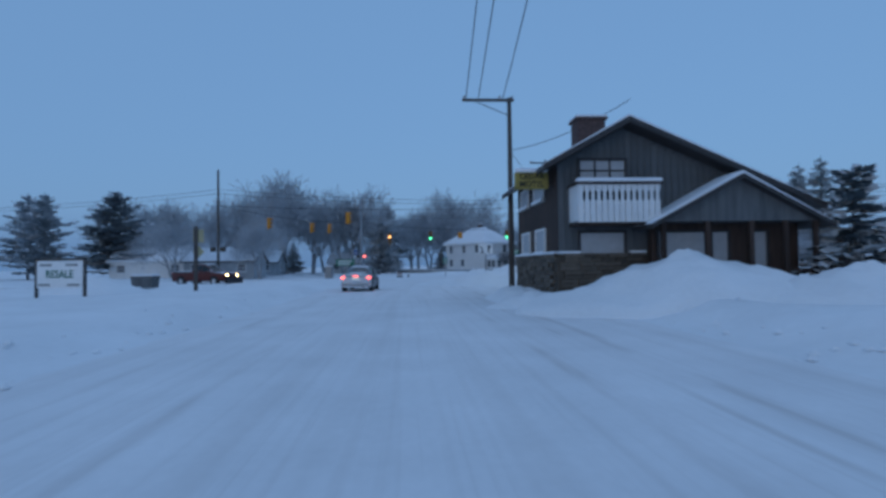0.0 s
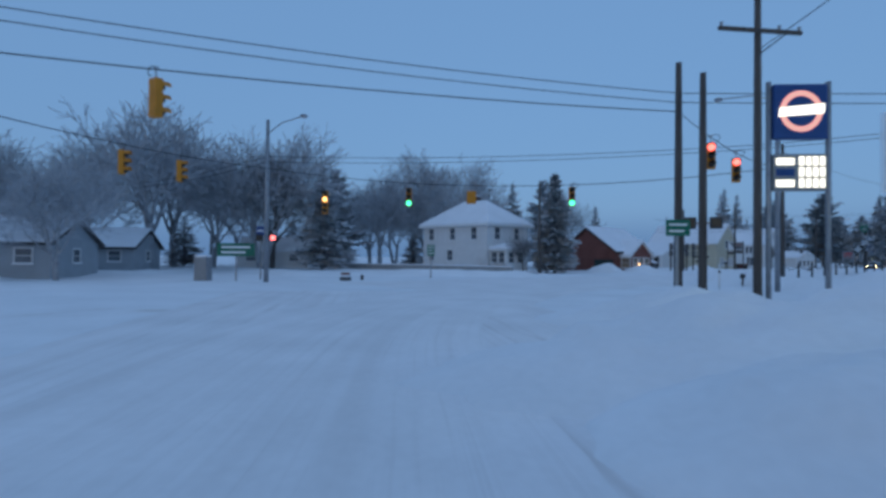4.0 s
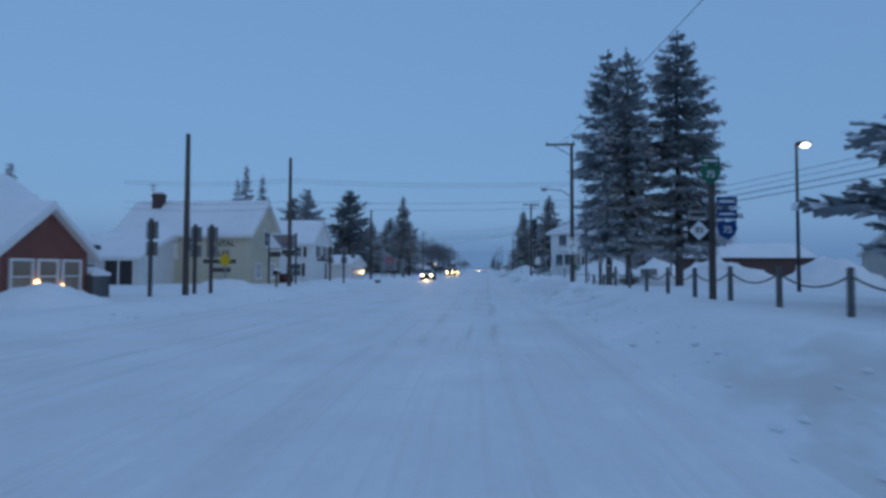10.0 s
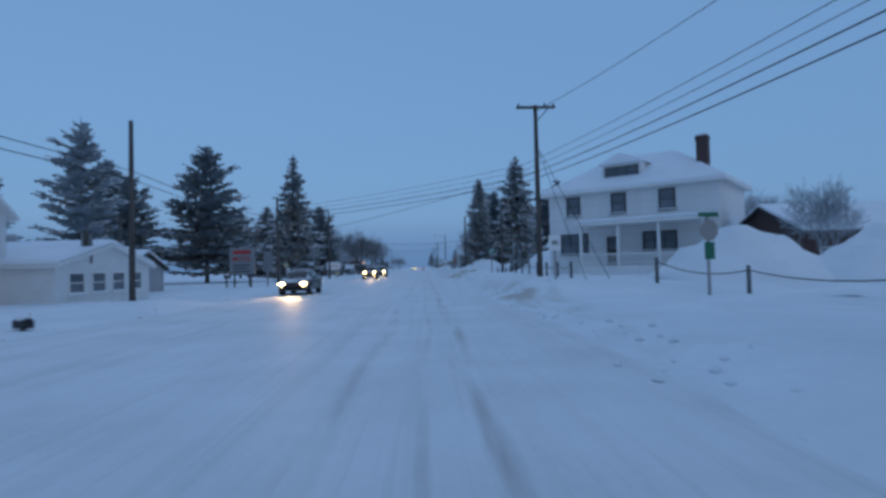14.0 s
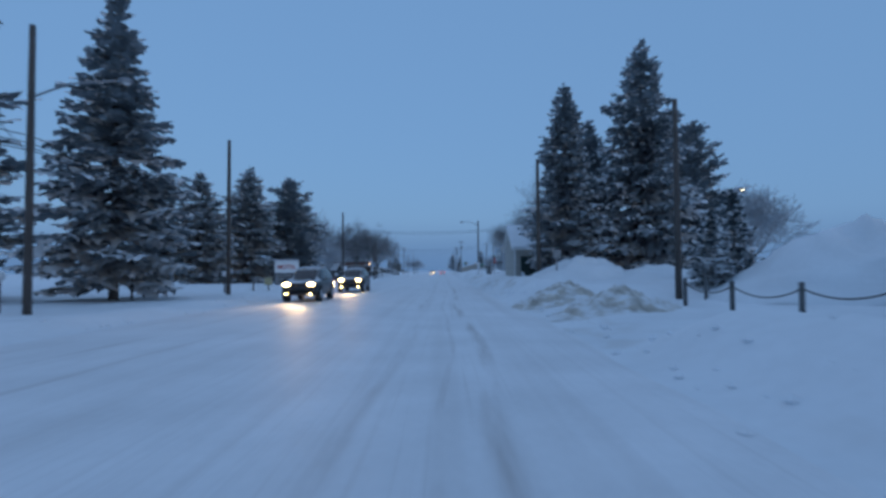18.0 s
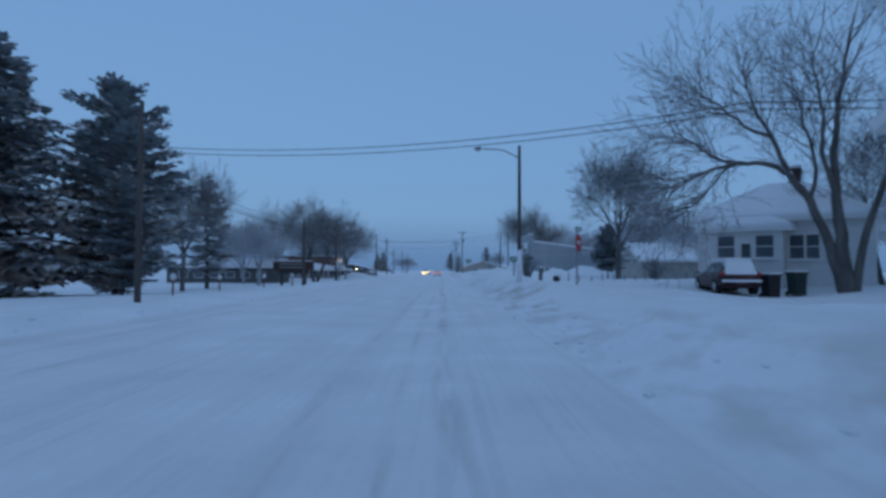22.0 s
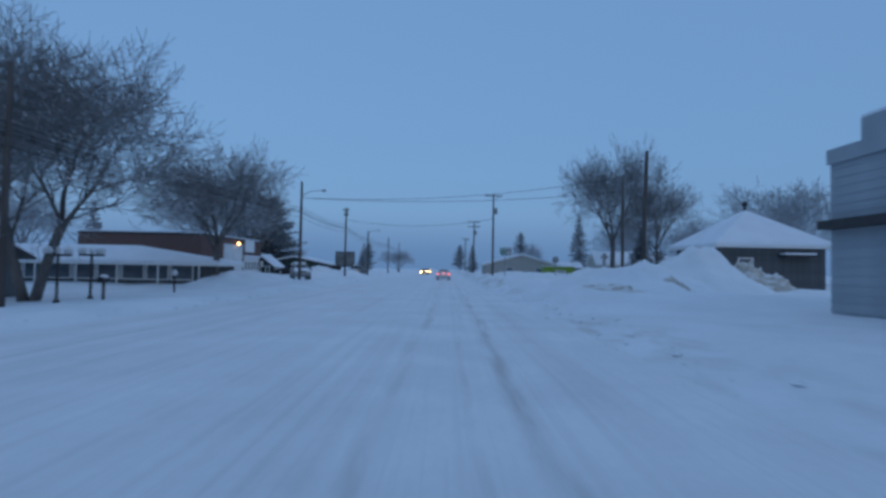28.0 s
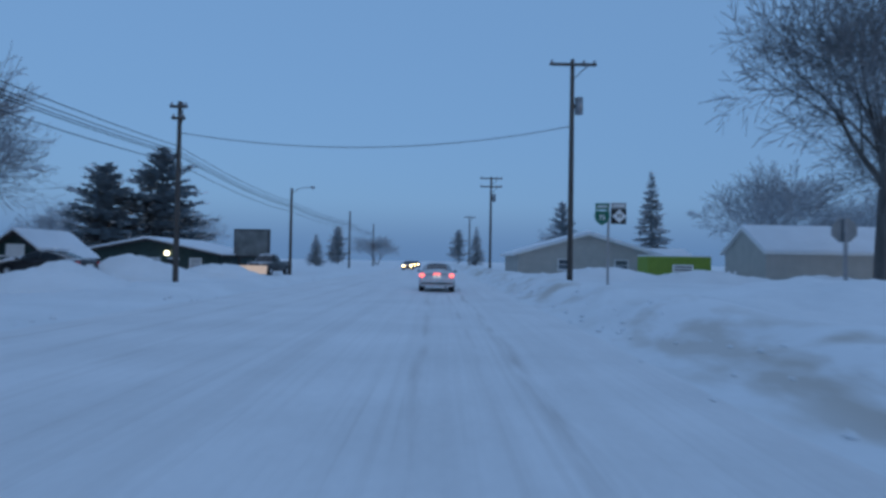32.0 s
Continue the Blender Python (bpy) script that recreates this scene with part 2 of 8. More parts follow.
GLASS = material("dark_window_glass", (0.11, 0.125, 0.145), 0.08, spread=0.5, scale=0.8, bump=0, spec=0.7)
CARGLASS = material("dark_car_glass", (0.022, 0.026, 0.032), 0.12, spread=0.4, scale=1.5, bump=0, spec=0.45)
CURTAIN = material("pale_window_blind", (0.42, 0.43, 0.45), 0.6, spread=0.1, bump=0.03)
WARMGLASS = material("lit_window_glass", (0.20, 0.18, 0.15), 0.15, spread=0.5, scale=1.2, bump=0, emit=(1.0, 0.66, 0.34), glow=0.012)
BRICKCHIM = material("chimney_brick", (0.10, 0.065, 0.06), 0.9, spread=0.3, scale=8, bump=0.4)
YELLOW = material("yellow_signal_paint", (0.58, 0.22, 0.02), 0.55, spread=0.12, bump=0.04)
SIGNWHITE = material("white_sign_sheet", (0.80, 0.80, 0.80), 0.45, spread=0.05, bump=0.02)
SIGNGREEN = material("green_sign_sheet", (0.01, 0.14, 0.09), 0.45, spread=0.08, bump=0.02)
SIGNBLUE = material("blue_sign_sheet", (0.02, 0.065, 0.21), 0.45, spread=0.08, bump=0.02)
SIGNRED = material("red_sign_sheet", (0.45, 0.03, 0.03), 0.45, spread=0.1, bump=0.02)
SIGNYELLOW = material("yellow_sign_sheet", (0.65, 0.42, 0.02), 0.45, spread=0.08, bump=0.02)
SIGNBLACK = material("black_sign_paint", (0.015, 0.015, 0.017), 0.5, spread=0.1, bump=0)
SIGNBACK = material("sign_back_aluminium", (0.26, 0.27, 0.28), 0.5, metal=0.5, spread=0.1, bump=0.02)
LIME = material("lime_green_container_paint", (0.21, 0.31, 0.05), 0.5, spread=0.1, bump=0.05)
CONCRETE = material("grey_concrete", (0.30, 0.30, 0.30), 0.9, spread=0.15, scale=3, bump=0.2)
RUBBER = material("tyre_rubber", (0.02, 0.02, 0.022), 0.85, spread=0.3, bump=0.1)
CARBLUE = material("dark_blue_car_paint", (0.022, 0.028, 0.045), 0.3, metal=0.3, spread=0.2, bump=0, snow=0.15, spec=0.6)
CARDARK = material("dark_grey_car_paint", (0.035, 0.036, 0.04), 0.3, metal=0.3, spread=0.2, bump=0, snow=0.2, spec=0.6)
CARSILVER = material("silver_car_paint", (0.30, 0.31, 0.33), 0.35, metal=0.5, spread=0.12, bump=0, snow=0.2)
CARRED = material("dull_red_truck_paint", (0.11, 0.028, 0.024), 0.4, metal=0.2, spread=0.2, bump=0, snow=0.2)
MAROON = material("dull_maroon_car_paint", (0.06, 0.026, 0.03), 0.4, metal=0.2, spread=0.2, bump=0, snow=0.3)
CARWHITE = material("snow_caked_car_panel", (0.62, 0.63, 0.65), 0.7, spread=0.15, scale=3, bump=0.3)
RIM = material("alloy_rim", (0.30, 0.30, 0.31), 0.35, metal=0.8, spread=0.1, bump=0)
MAILBLACK = material("black_plastic", (0.025, 0.025, 0.028), 0.5, spread=0.2, bump=0.05, snow=0.2)


def lamp_glass(name, colour, strength):
    return material(name, (0.6, 0.6, 0.6), 0.3, spread=0.02, bump=0, emit=colour, glow=strength)


GREENLIGHT = lamp_glass("lit_green_lens", (0.05, 1.0, 0.45), 2.4)
AMBERLIGHT = lamp_glass("lit_amber_lens", (1.0, 0.50, 0.12), 3.2)
REDLIGHT = lamp_glass("lit_red_lens", (1.0, 0.13, 0.08), 3)
TAILLIGHT = lamp_glass("lit_tail_lamp", (1.0, 0.08, 0.03), 3.6)
HEADLIGHT = lamp_glass("lit_headlamp", (1.0, 0.72, 0.32), 22)
STREETLIGHT = lamp_glass("lit_street_lamp", (1.0, 0.90, 0.62), 6)
SODIUM = lamp_glass("lit_sodium_lamp", (1.0, 0.55, 0.18), 6)
SIGNLIT = lamp_glass("lit_sign_panel", (1.0, 0.93, 0.74), 1.5)
DIMGLOBE = material("white_globe_glass", (0.62, 0.63, 0.64), 0.3, spread=0.04, bump=0, snow=0.25)
OFFLENS = material("unlit_dark_lens", (0.05, 0.04, 0.03), 0.3, spread=0.2, bump=0)

# ---- shaping helpers ----
class Shape:
    """Gathers vertices and faces of one mesh."""

    def __init__(self):
        self.v, self.f = [], []

    def add(self, verts, faces):
        k = len(self.v)
        self.v.extend(tuple(p) for p in verts)
        self.f.extend(tuple(i + k for i in q) for q in faces)
        return self

    def box(self, x0, y0, z0, x1, y1, z1):
        return self.add([(x0, y0, z0), (x1, y0, z0), (x1, y1, z0), (x0, y1, z0), (x0, y0, z1), (x1, y0, z1), (x1, y1, z1), (x0, y1, z1)],
                        [(0, 3, 2, 1), (4, 5, 6, 7), (0, 1, 5, 4), (1, 2, 6, 5), (2, 3, 7, 6), (3, 0, 4, 7)])

    def tube(self, points, radii, n=6, caps=True):
        """A round bar through points."""
        pts = [Vector(p) for p in points]
        rings = []
        for i, p in enumerate(pts):
            d = (pts[min(i + 1, len(pts) - 1)] - pts[max(i - 1, 0)]).normalized()
            a = d.orthogonal().normalized() if abs(d.z) > 0.9 else d.cross(Vector((0, 0, 1))).normalized()
            b = d.cross(a)
            r = radii[i] if isinstance(radii, (list, tuple)) else radii
            rings.append([p + r * (math.cos(2 * math.pi * j / n) * a + math.sin(2 * math.pi * j / n) * b) for j in range(n)])
        faces = [(i * n + j, i * n + (j + 1) % n, (i + 1) * n + (j + 1) % n, (i + 1) * n + j) for i in range(len(pts) - 1) for j in range(n)]
        if caps:
            faces += [tuple(range(n))[::-1], tuple((len(pts) - 1) * n + j for j in range(n))]
        return self.add([p for ring in rings for p in ring], faces)

    def prism(self, outline, y0, y1):
        """An outline of (x, z) pushed from y0 to y1."""
        n = len(outline)
        v = [(x, y0, z) for x, z in outline] + [(x, y1, z) for x, z in outline]
        return self.add(v, [tuple(range(n)), tuple(range(2 * n - 1, n - 1, -1))] + [((i + 1) % n, i, n + i, n + (i + 1) % n) for i in range(n)])

    def ball(self, c, r, n=10, m=7, squash=1.0):
        v, f = [], []
        for i in range(m + 1):
            a = math.pi * i / m
            for j in range(n):
                b = 2 * math.pi * j / n
                v.append((c[0] + r * math.sin(a) * math.cos(b), c[1] + r * math.sin(a) * math.sin(b), c[2] + r * squash * math.cos(a)))
        for i in range(m):
            for j in range(n):
                f.append((i * n + j, (i + 1) * n + j, (i + 1) * n + (j + 1) % n, i * n + (j + 1) % n))
        return self.add(v, f)

    def mesh(self, name, mat, smooth=False, bevel=0.0):
        me = bpy.data.meshes.new(name)
        me.from_pydata([tuple(p) for p in self.v], [], self.f)
        if bevel:
            bm = bmesh.new()
            bm.from_mesh(me)
            bmesh.ops.recalc_face_normals(bm, faces=bm.faces)
            bmesh.ops.bevel(bm, geom=bm.edges[:], offset=bevel, segments=1, affect="EDGES", clamp_overlap=True)
            bm.to_mesh(me)
            bm.free()
        me.materials.append(mat)
        if smooth:
            me.polygons.foreach_set("use_smooth", [True] * len(me.polygons))
        me.update()
        return me


def thing(name, label, category, x=0, y=0, z=0, turn=0, group="", kind=""):
    ob = new(name)
    ob.matrix_basis = pose(x, y, z, 0, 0, turn)
    ob.empty_display_size = 0.2
    return tagged(ob, label, category, group, kind)


def part(name, shape, mat, parent, label="", smooth=False, bevel=0.0):
    """Links a shape, or ready mesh data, as one mesh under a thing or a part."""
    data = shape if isinstance(shape, bpy.types.Mesh) else shape.mesh(name, mat, smooth, bevel)
    ob = new(name, data)
    ob.parent = parent
    return tagged(ob, label)


def solo(name, shape, mat, label, category, group="", kind="", smooth=False, m=None, bevel=0.0):
    ob = new(name, shape.mesh(name, mat, smooth, bevel))
    if m is not None:
        ob.matrix_basis = m
    return tagged(ob, label, category, group, kind)


def lettering(name, words, size, mat, parent, x, y, z, turn=(90, 0, 0), wide=1.0, label=""):
    """Flat raised letters, centred at a place of the parent."""
    cu = bpy.data.curves.new(name, "FONT")
    cu.body, cu.size, cu.align_x, cu.align_y, cu.extrude, cu.offset = words, size, "CENTER", "CENTER", 0.006, 0.012 * size
    tmp = bpy.data.objects.new(name, cu)
    scene.collection.objects.link(tmp)
    bpy.context.view_layer.update()
    me = bpy.data.meshes.new_from_object(tmp)
    bpy.data.objects.remove(tmp)
    me.materials.clear()
    me.materials.append(mat)
    ob = new(name, me)
    ob.parent = parent
    ob.matrix_basis = pose(x, y, z, *turn) @ Matrix.Diagonal((wide, 1, 1, 1))
    return tagged(ob, label or "raised letters")


def fbm(x, y, seed=0.0):
    return noise.fractal(Vector((x, y, seed)), 1.0, 2.0, 3)


# ---- ground and roads ----
ROAD_U = Vector((-0.857, 0.515))          # heading of the first road
ROAD_R = Vector((0.515, 0.857))           # to its right
START = Vector((56.9, -68.4))
OPEN_RIGHT = [(30, 6), (47, 7), (98, 6), (146.5, 4.2), (213, 9), (232, 4), (246, 4)]   # drives on the right: centre, half width
OPEN_LEFT = [(45, 9), (66, 4), (128, 7), (262, 7), (300, 6)]


def p_side(x, y):
    """Metres to the right of the first road's middle line."""
    return (Vector((x, y)) - START).dot(ROAD_R)


def edge(x, y):
    """Metres beyond the cleared carriageway; negative on it."""
    d2 = max(-6.4 - x, x - 6.0) if y > -14 else 99.0
    p = Vector((x, y)) - START
    s, a = p.dot(ROAD_R), p.dot(ROAD_U)
    d1 = max(-5.4 - s, s - 6.2, -a - 60, a - 70)
    dj = math.hypot(x - 3, (y + 33)) - 19.5
    d3 = max(abs((x + 8) * 0.82 + (y + 50) * 0.57) - 9, (x - 6)) if x < 6 and y < -30 else 99.0
    return min(d1, d2, dj, d3)


def opening(x, y):
    for at, half in (OPEN_RIGHT if x > 0 else OPEN_LEFT):
        if y > -10 and abs(y - at) < half + 2:
            return max(0.0, min(1.0, (abs(y - at) - half) / 2))
    return 1.0


# depth of the snow along the left verge: place along the road, metres
VERGE_LEFT = [(-14, 0.20), (-6, 0.08), (4, 0.12), (16, 0.30), (34, 0.32), (60, 0.26), (98, 0.16), (145, 0.12), (185, 0.05), (240, 0.05), (254, 0.32), (600, 0.35)]


def along(table, y):
    """The value at y between the rows of a table."""
    if y <= table[0][0]:
        return table[0][1]
    for (a, p), (b, q) in zip(table[:-1], table[1:]):
        if y < b:
            return p + (q - p) * (y - a) / (b - a)
    return table[-1][1]


def height(x, y):
    d = edge(x, y)
    if d <= -0.5:
        return -0.03
    op = opening(x, y)
    rise = max(0.0, min(1.0, (d + 0.3) / 3.0))
    deep, plough = 0.26, 0.16
    if x <= 0 and y > -14:
        deep = along(VERGE_LEFT, y) - 0.062 * max(0.0, min(14.0, d - 3.0)) * max(0.0, min(1.0, (y - 150) / 35, (254 - y) / 10))
    elif p_side(x, y) > 4:
        deep, plough = 0.42, 0.30
    if x > 0 and y > -20:
        plough = 0.36
        # the snow lies deeper beside the right-hand yards
        deep = 0.42 + 0.18 * max(0.0, min(1.0, (y + 20) / 30)) + 0.30 * max(0.0, min(1.0, (y - 75) / 30)) - 0.25 * max(0.0, min(1.0, (y - 172) / 20))
    verge = deep * rise * rise * (3 - 2 * rise) * (0.35 + 0.65 * op)
    berm = plough * math.exp(-((d - 1.7) / 1.0) ** 2) * (0.75 + 0.7 * fbm(x * 0.35, y * 0.35)) * op
    soft = 0.10 * fbm(x * 0.12, y * 0.12, 3) * rise + 0.05 * fbm(x * 0.8, y * 0.8, 5) * rise
    drive = 0.52 * math.exp(-((x - 18.3) / 4.2) ** 2 - ((y - 154.6) / 4.0) ** 2)      # trodden drive of the cottage
    return verge + max(berm, 0) + soft - 0.03 - drive * rise


def ground(x, y):
    """The height on which a thing stands."""
    return height(x, y) if edge(x, y) > 0 else max(0.0, height(x, y))


def ground_sheet():
    def steps(points):
        out = []
        for a, b, n in points:
            out += [a + (b - a) * i / n for i in range(n)]
        return out + [points[-1][1]]
    xs = steps([(-2500, -400, 4), (-400, -90, 6), (-90, -30, 24), (-30, -14, 22), (-14, -4, 28), (-4, 4, 6), (4, 14, 30), (14, 30, 24), (30, 70, 64), (70, 120, 12), (120, 400, 6), (400, 2500, 4)])
    ys = steps([(-2500, -400, 4), (-400, -130, 6), (-130, -76, 12), (-76, -20, 90), (-20, 320, 430), (320, 420, 30), (420, 800, 8), (800, 3500, 5)])
    nx, ny = len(xs), len(ys)
    v = [(x, y, height(x, y) if abs(x) < 130 and -130 < y < 500 else 0.4) for y in ys for x in xs]
    f = [(j * nx + i, j * nx + i + 1, (j + 1) * nx + i + 1, (j + 1) * nx + i) for j in range(ny - 1) for i in range(nx - 1)]
    s = Shape()
    s.v, s.f = v, f
    return solo("ground", s, GROUNDSNOW, "deep undisturbed snow over verges, lawns and fields", "snow", kind="structure", smooth=True)


def road_bend(name, line, x0, x1, label, nx=26):
    """A carriageway that follows a bent centre line; its texture runs along with it."""
    s, uv = Shape(), []
    pts = [Vector(p) for p in line]
    fine = []
    for i in range(len(pts) - 1):
        a, b, c, d = pts[max(i - 1, 0)], pts[i], pts[i + 1], pts[min(i + 2, len(pts) - 1)]
        for k in range(12):
            t = k / 12
            fine.append(0.5 * (2 * b + (c - a) * t + (2 * a - 5 * b + 4 * c - d) * t * t + (3 * b - a - 3 * c + d) * t ** 3))
    fine.append(pts[-1])
    run = 0.0
    n = len(fine)
    for j, p in enumerate(fine):
        d = (fine[min(j + 1, n - 1)] - fine[max(j - 1, 0)]).normalized()
        r = Vector((d.y, -d.x))
        run += (p - fine[j - 1]).length if j else 0
        for i in range(nx + 1):
            x = x0 + (x1 - x0) * i / nx
            q = p + r * x
            border = min(1.0, i / 5, (nx - i) / 5, j / 8, (n - 1 - j) / 8)
            s.v.append((q.x, q.y, -0.055 + 0.095 * border + 0.012 * fbm(x * 0.9, run * 0.12, 8) * border))
            uv.append((x, run))
    s.f = [(j * (nx + 1) + i, j * (nx + 1) + i + 1, (j + 1) * (nx + 1) + i + 1, (j + 1) * (nx + 1) + i) for j in range(n - 1) for i in range(nx)]
    ob = solo(name, s, BENDSNOW, label, "road", kind="structure", smooth=True)
    layer = ob.data.uv_layers.new(name="along")
    for loop in ob.data.loops:
        layer.data[loop.index].uv = uv[loop.vertex_index]
    return ob


def road_strip(name, x0, x1, y0, y1, m, label, nx=40, step=1.6):
    s = Shape()
    ny = int((y1 - y0) / step)
    for j in range(ny + 1):
        y = y0 + (y1 - y0) * j / ny
        for i in range(nx + 1):
            x = x0 + (x1 - x0) * i / nx
            rut = -0.012 * sum(math.exp(-((x - c) / 0.3) ** 2) for c in (2.1, 3.9, -1.6, -3.4, -4.9))
            border = min(1.0, i / 4, (nx - i) / 4, j / 5, (ny - j) / 5)
            s.v.append((x, y, -0.06 + 0.072 * border + rut * border + 0.018 * fbm(x * 0.9, y * 0.12, 7) * border))
    s.f = [(j * (nx + 1) + i, j * (nx + 1) + i + 1, (j + 1) * (nx + 1) + i + 1, (j + 1) * (nx + 1) + i) for j in range(ny) for i in range(nx)]
    return solo(name, s, ROADSNOW, label, "road", kind="structure", smooth=True, m=m)


ground_sheet()
road_strip("road_main", -7.2, 6.9, -36, 620, None, "snow-packed main road with brown tyre tracks")
road_bend("road_bend", [(36, -56), (29.5, -51.8), (22.5, -47), (16.3, -42.4), (11.4, -37), (7.6, -30.5), (5.1, -22.6), (3.9, -13.5), (3.2, -4), (3.05, 6)], -5.5, 2.6, "wheel-worn snow sweeping round through the junction")
road_strip("road_side", -5.8, 6.4, -60, 66, Matrix.Translation((START.x, START.y, 0.014)) @ pose(0, 0, 0, 0, 0, 59), "snow-packed side road with tyre tracks leading to the junction")

# misty distance: haze painted as a glowing backdrop ring, fading upward
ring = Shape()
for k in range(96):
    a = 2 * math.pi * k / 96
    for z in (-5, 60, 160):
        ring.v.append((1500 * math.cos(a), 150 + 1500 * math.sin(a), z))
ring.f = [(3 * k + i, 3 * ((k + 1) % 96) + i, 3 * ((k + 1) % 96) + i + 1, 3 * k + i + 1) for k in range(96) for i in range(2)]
mist = bpy.data.materials.new("painted_distance_mist")
mist.use_nodes = True
mn, ml = mist.node_tree.nodes, mist.node_tree.links
mn.clear()
mco, msep, mmr, mem, mtr, mmix, mout = [mn.new("ShaderNode" + k) for k in ("TexCoord", "SeparateXYZ", "MapRange", "Emission", "BsdfTransparent", "MixShader", "OutputMaterial")]
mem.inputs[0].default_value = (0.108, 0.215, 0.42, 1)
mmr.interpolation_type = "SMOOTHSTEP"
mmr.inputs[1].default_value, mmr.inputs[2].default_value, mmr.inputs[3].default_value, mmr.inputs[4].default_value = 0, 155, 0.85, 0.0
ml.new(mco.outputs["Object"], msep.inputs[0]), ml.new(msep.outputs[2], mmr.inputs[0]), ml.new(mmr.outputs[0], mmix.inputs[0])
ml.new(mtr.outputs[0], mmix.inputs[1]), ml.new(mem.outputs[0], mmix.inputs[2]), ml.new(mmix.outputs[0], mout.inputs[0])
solo("backdrop", ring, mist, "glowing backdrop ring with blue dusk mist painted on", "mist", kind="structure")

# ---- trees ----
def spray(s, root, tip, width, rng, droop=0.25, pieces=7, lift=0.0, fine=1.0):
    """One needled bough: blades either side of its axis, hanging and overlapping."""
    root, tip = Vector(root), Vector(tip)
    d = tip - root
    side = d.cross(Vector((0, 0, 1)))
    if side.length < 1e-4:
        return
    side.normalize()
    up = side.cross(d).normalized()
    dn = d.normalized()
    pieces = int(pieces / fine)
    for k in range(pieces):
        t = (k + 0.7 * rng.random()) / pieces
        base = root + d * t - up * (droop * d.length * 2.2 * t * (1.25 - t))
        w = width * (1.0 - 0.55 * t) * (0.65 + 0.7 * rng.random())
        for sg in (-1, 1):
            end = base + side * sg * w + dn * w * (0.5 + 0.5 * rng.random()) + up * w * (lift + 0.05 - 0.95 * rng.random())
            wd = dn * fine * (0.12 + 0.42 * w) * (0.6 + 0.6 * rng.random())
            mid = (base + end) / 2 + up * 0.14 * w
            s.add([base - wd * 0.4, mid - wd * 0.7, end, mid + wd * 0.9, base + wd * 0.6], [(0, 1, 3, 4), (1, 2, 3)])


def spruce_meshes(seed, h=14.0, r=3.2, bare=0.08, shape=0.9, dense=1.0, rime_haze=False, open_top=False, fine=1.0, laden=False):
    """A conifer of whorled boughs. shape: below 1 a fuller outline; open_top: upswept, ragged pine boughs."""
    rng = random.Random(seed)
    trunk = Shape().tube([(0, 0, -0.4), (0.05, 0.02, h * 0.35), (0, 0.04, h * 0.75), (0, 0, h * 0.99)], [0.014 * h, 0.011 * h, 0.006 * h, 0.02], 7)
    crown = Shape()
    z = h * bare
    while z < h * 0.985:
        t = (z - h * bare) / (h * (1 - bare))
        reach = r * ((1 - t) ** shape) * (0.62 + 0.38 * min(1, t * 5 + 0.2))
        n = max(5, int((10 if not open_top else 7) * dense * (1 - 0.35 * t)))
        a0, z0 = rng.random() * 6.3, z
        for k in range(n):
            a = a0 + 2 * math.pi * (k + 0.6 * rng.random()) / n
            ln = max(0.3, reach * (0.6 + 0.5 * rng.random()) * (0.75 + 0.5 * rng.random() if open_top else 1.0))
            rise = (0.10 + 0.55 * t if open_top else -0.10 + 0.45 * t) * ln * (0.6 + 0.8 * rng.random())
            z = z0 + (rng.random() - 0.5) * 0.055 * h * (1 - 0.6 * t)
            root = (0.02 * math.cos(a), 0.02 * math.sin(a), z)
            tip = (ln * math.cos(a), ln * math.sin(a), z + rise)
            spray(crown, root, tip, 0.20 * ln + 0.20, rng, 0.16 if not open_top else 0.02, max(4, int(4 + ln * 2.4)), 0.25 if open_top else 0, fine)
            if ln > 0.9:
                for f, da in ((0.45, -0.7), (0.45, 0.7), (0.7, -0.5), (0.7, 0.5)) if ln > 2.0 else ((0.5, -0.6), (0.5, 0.6)):
                    b = a + da * (0.7 + 0.5 * rng.random())
                    mid = (f * tip[0], f * tip[1], z + f * (tip[2] - z) - (0.03 if not open_top else 0) * ln)
                    q = 0.42 * ln
                    spray(crown, mid, (mid[0] + q * math.cos(b), mid[1] + q * math.sin(b), mid[2] + q * (0.25 if open_top else -0.12)), 0.13 * ln + 0.14, rng, 0.15, 5, 0.25 if open_top else 0, fine)
        z = z0 + 0.040 * h * (1 - 0.45 * t) * (0.8 + 0.4 * rng.random()) / dense
    spray(crown, (0, 0, h * 0.92), (0.05, 0, h * 1.02), 0.16, rng, 0, 6)
    return trunk.mesh("trunk", BARK_RIME_HAZE if rime_haze else BARK, True), crown.mesh("crown", NEEDLE_RIME_HAZE if rime_haze else NEEDLE_LADEN if laden else NEEDLE)


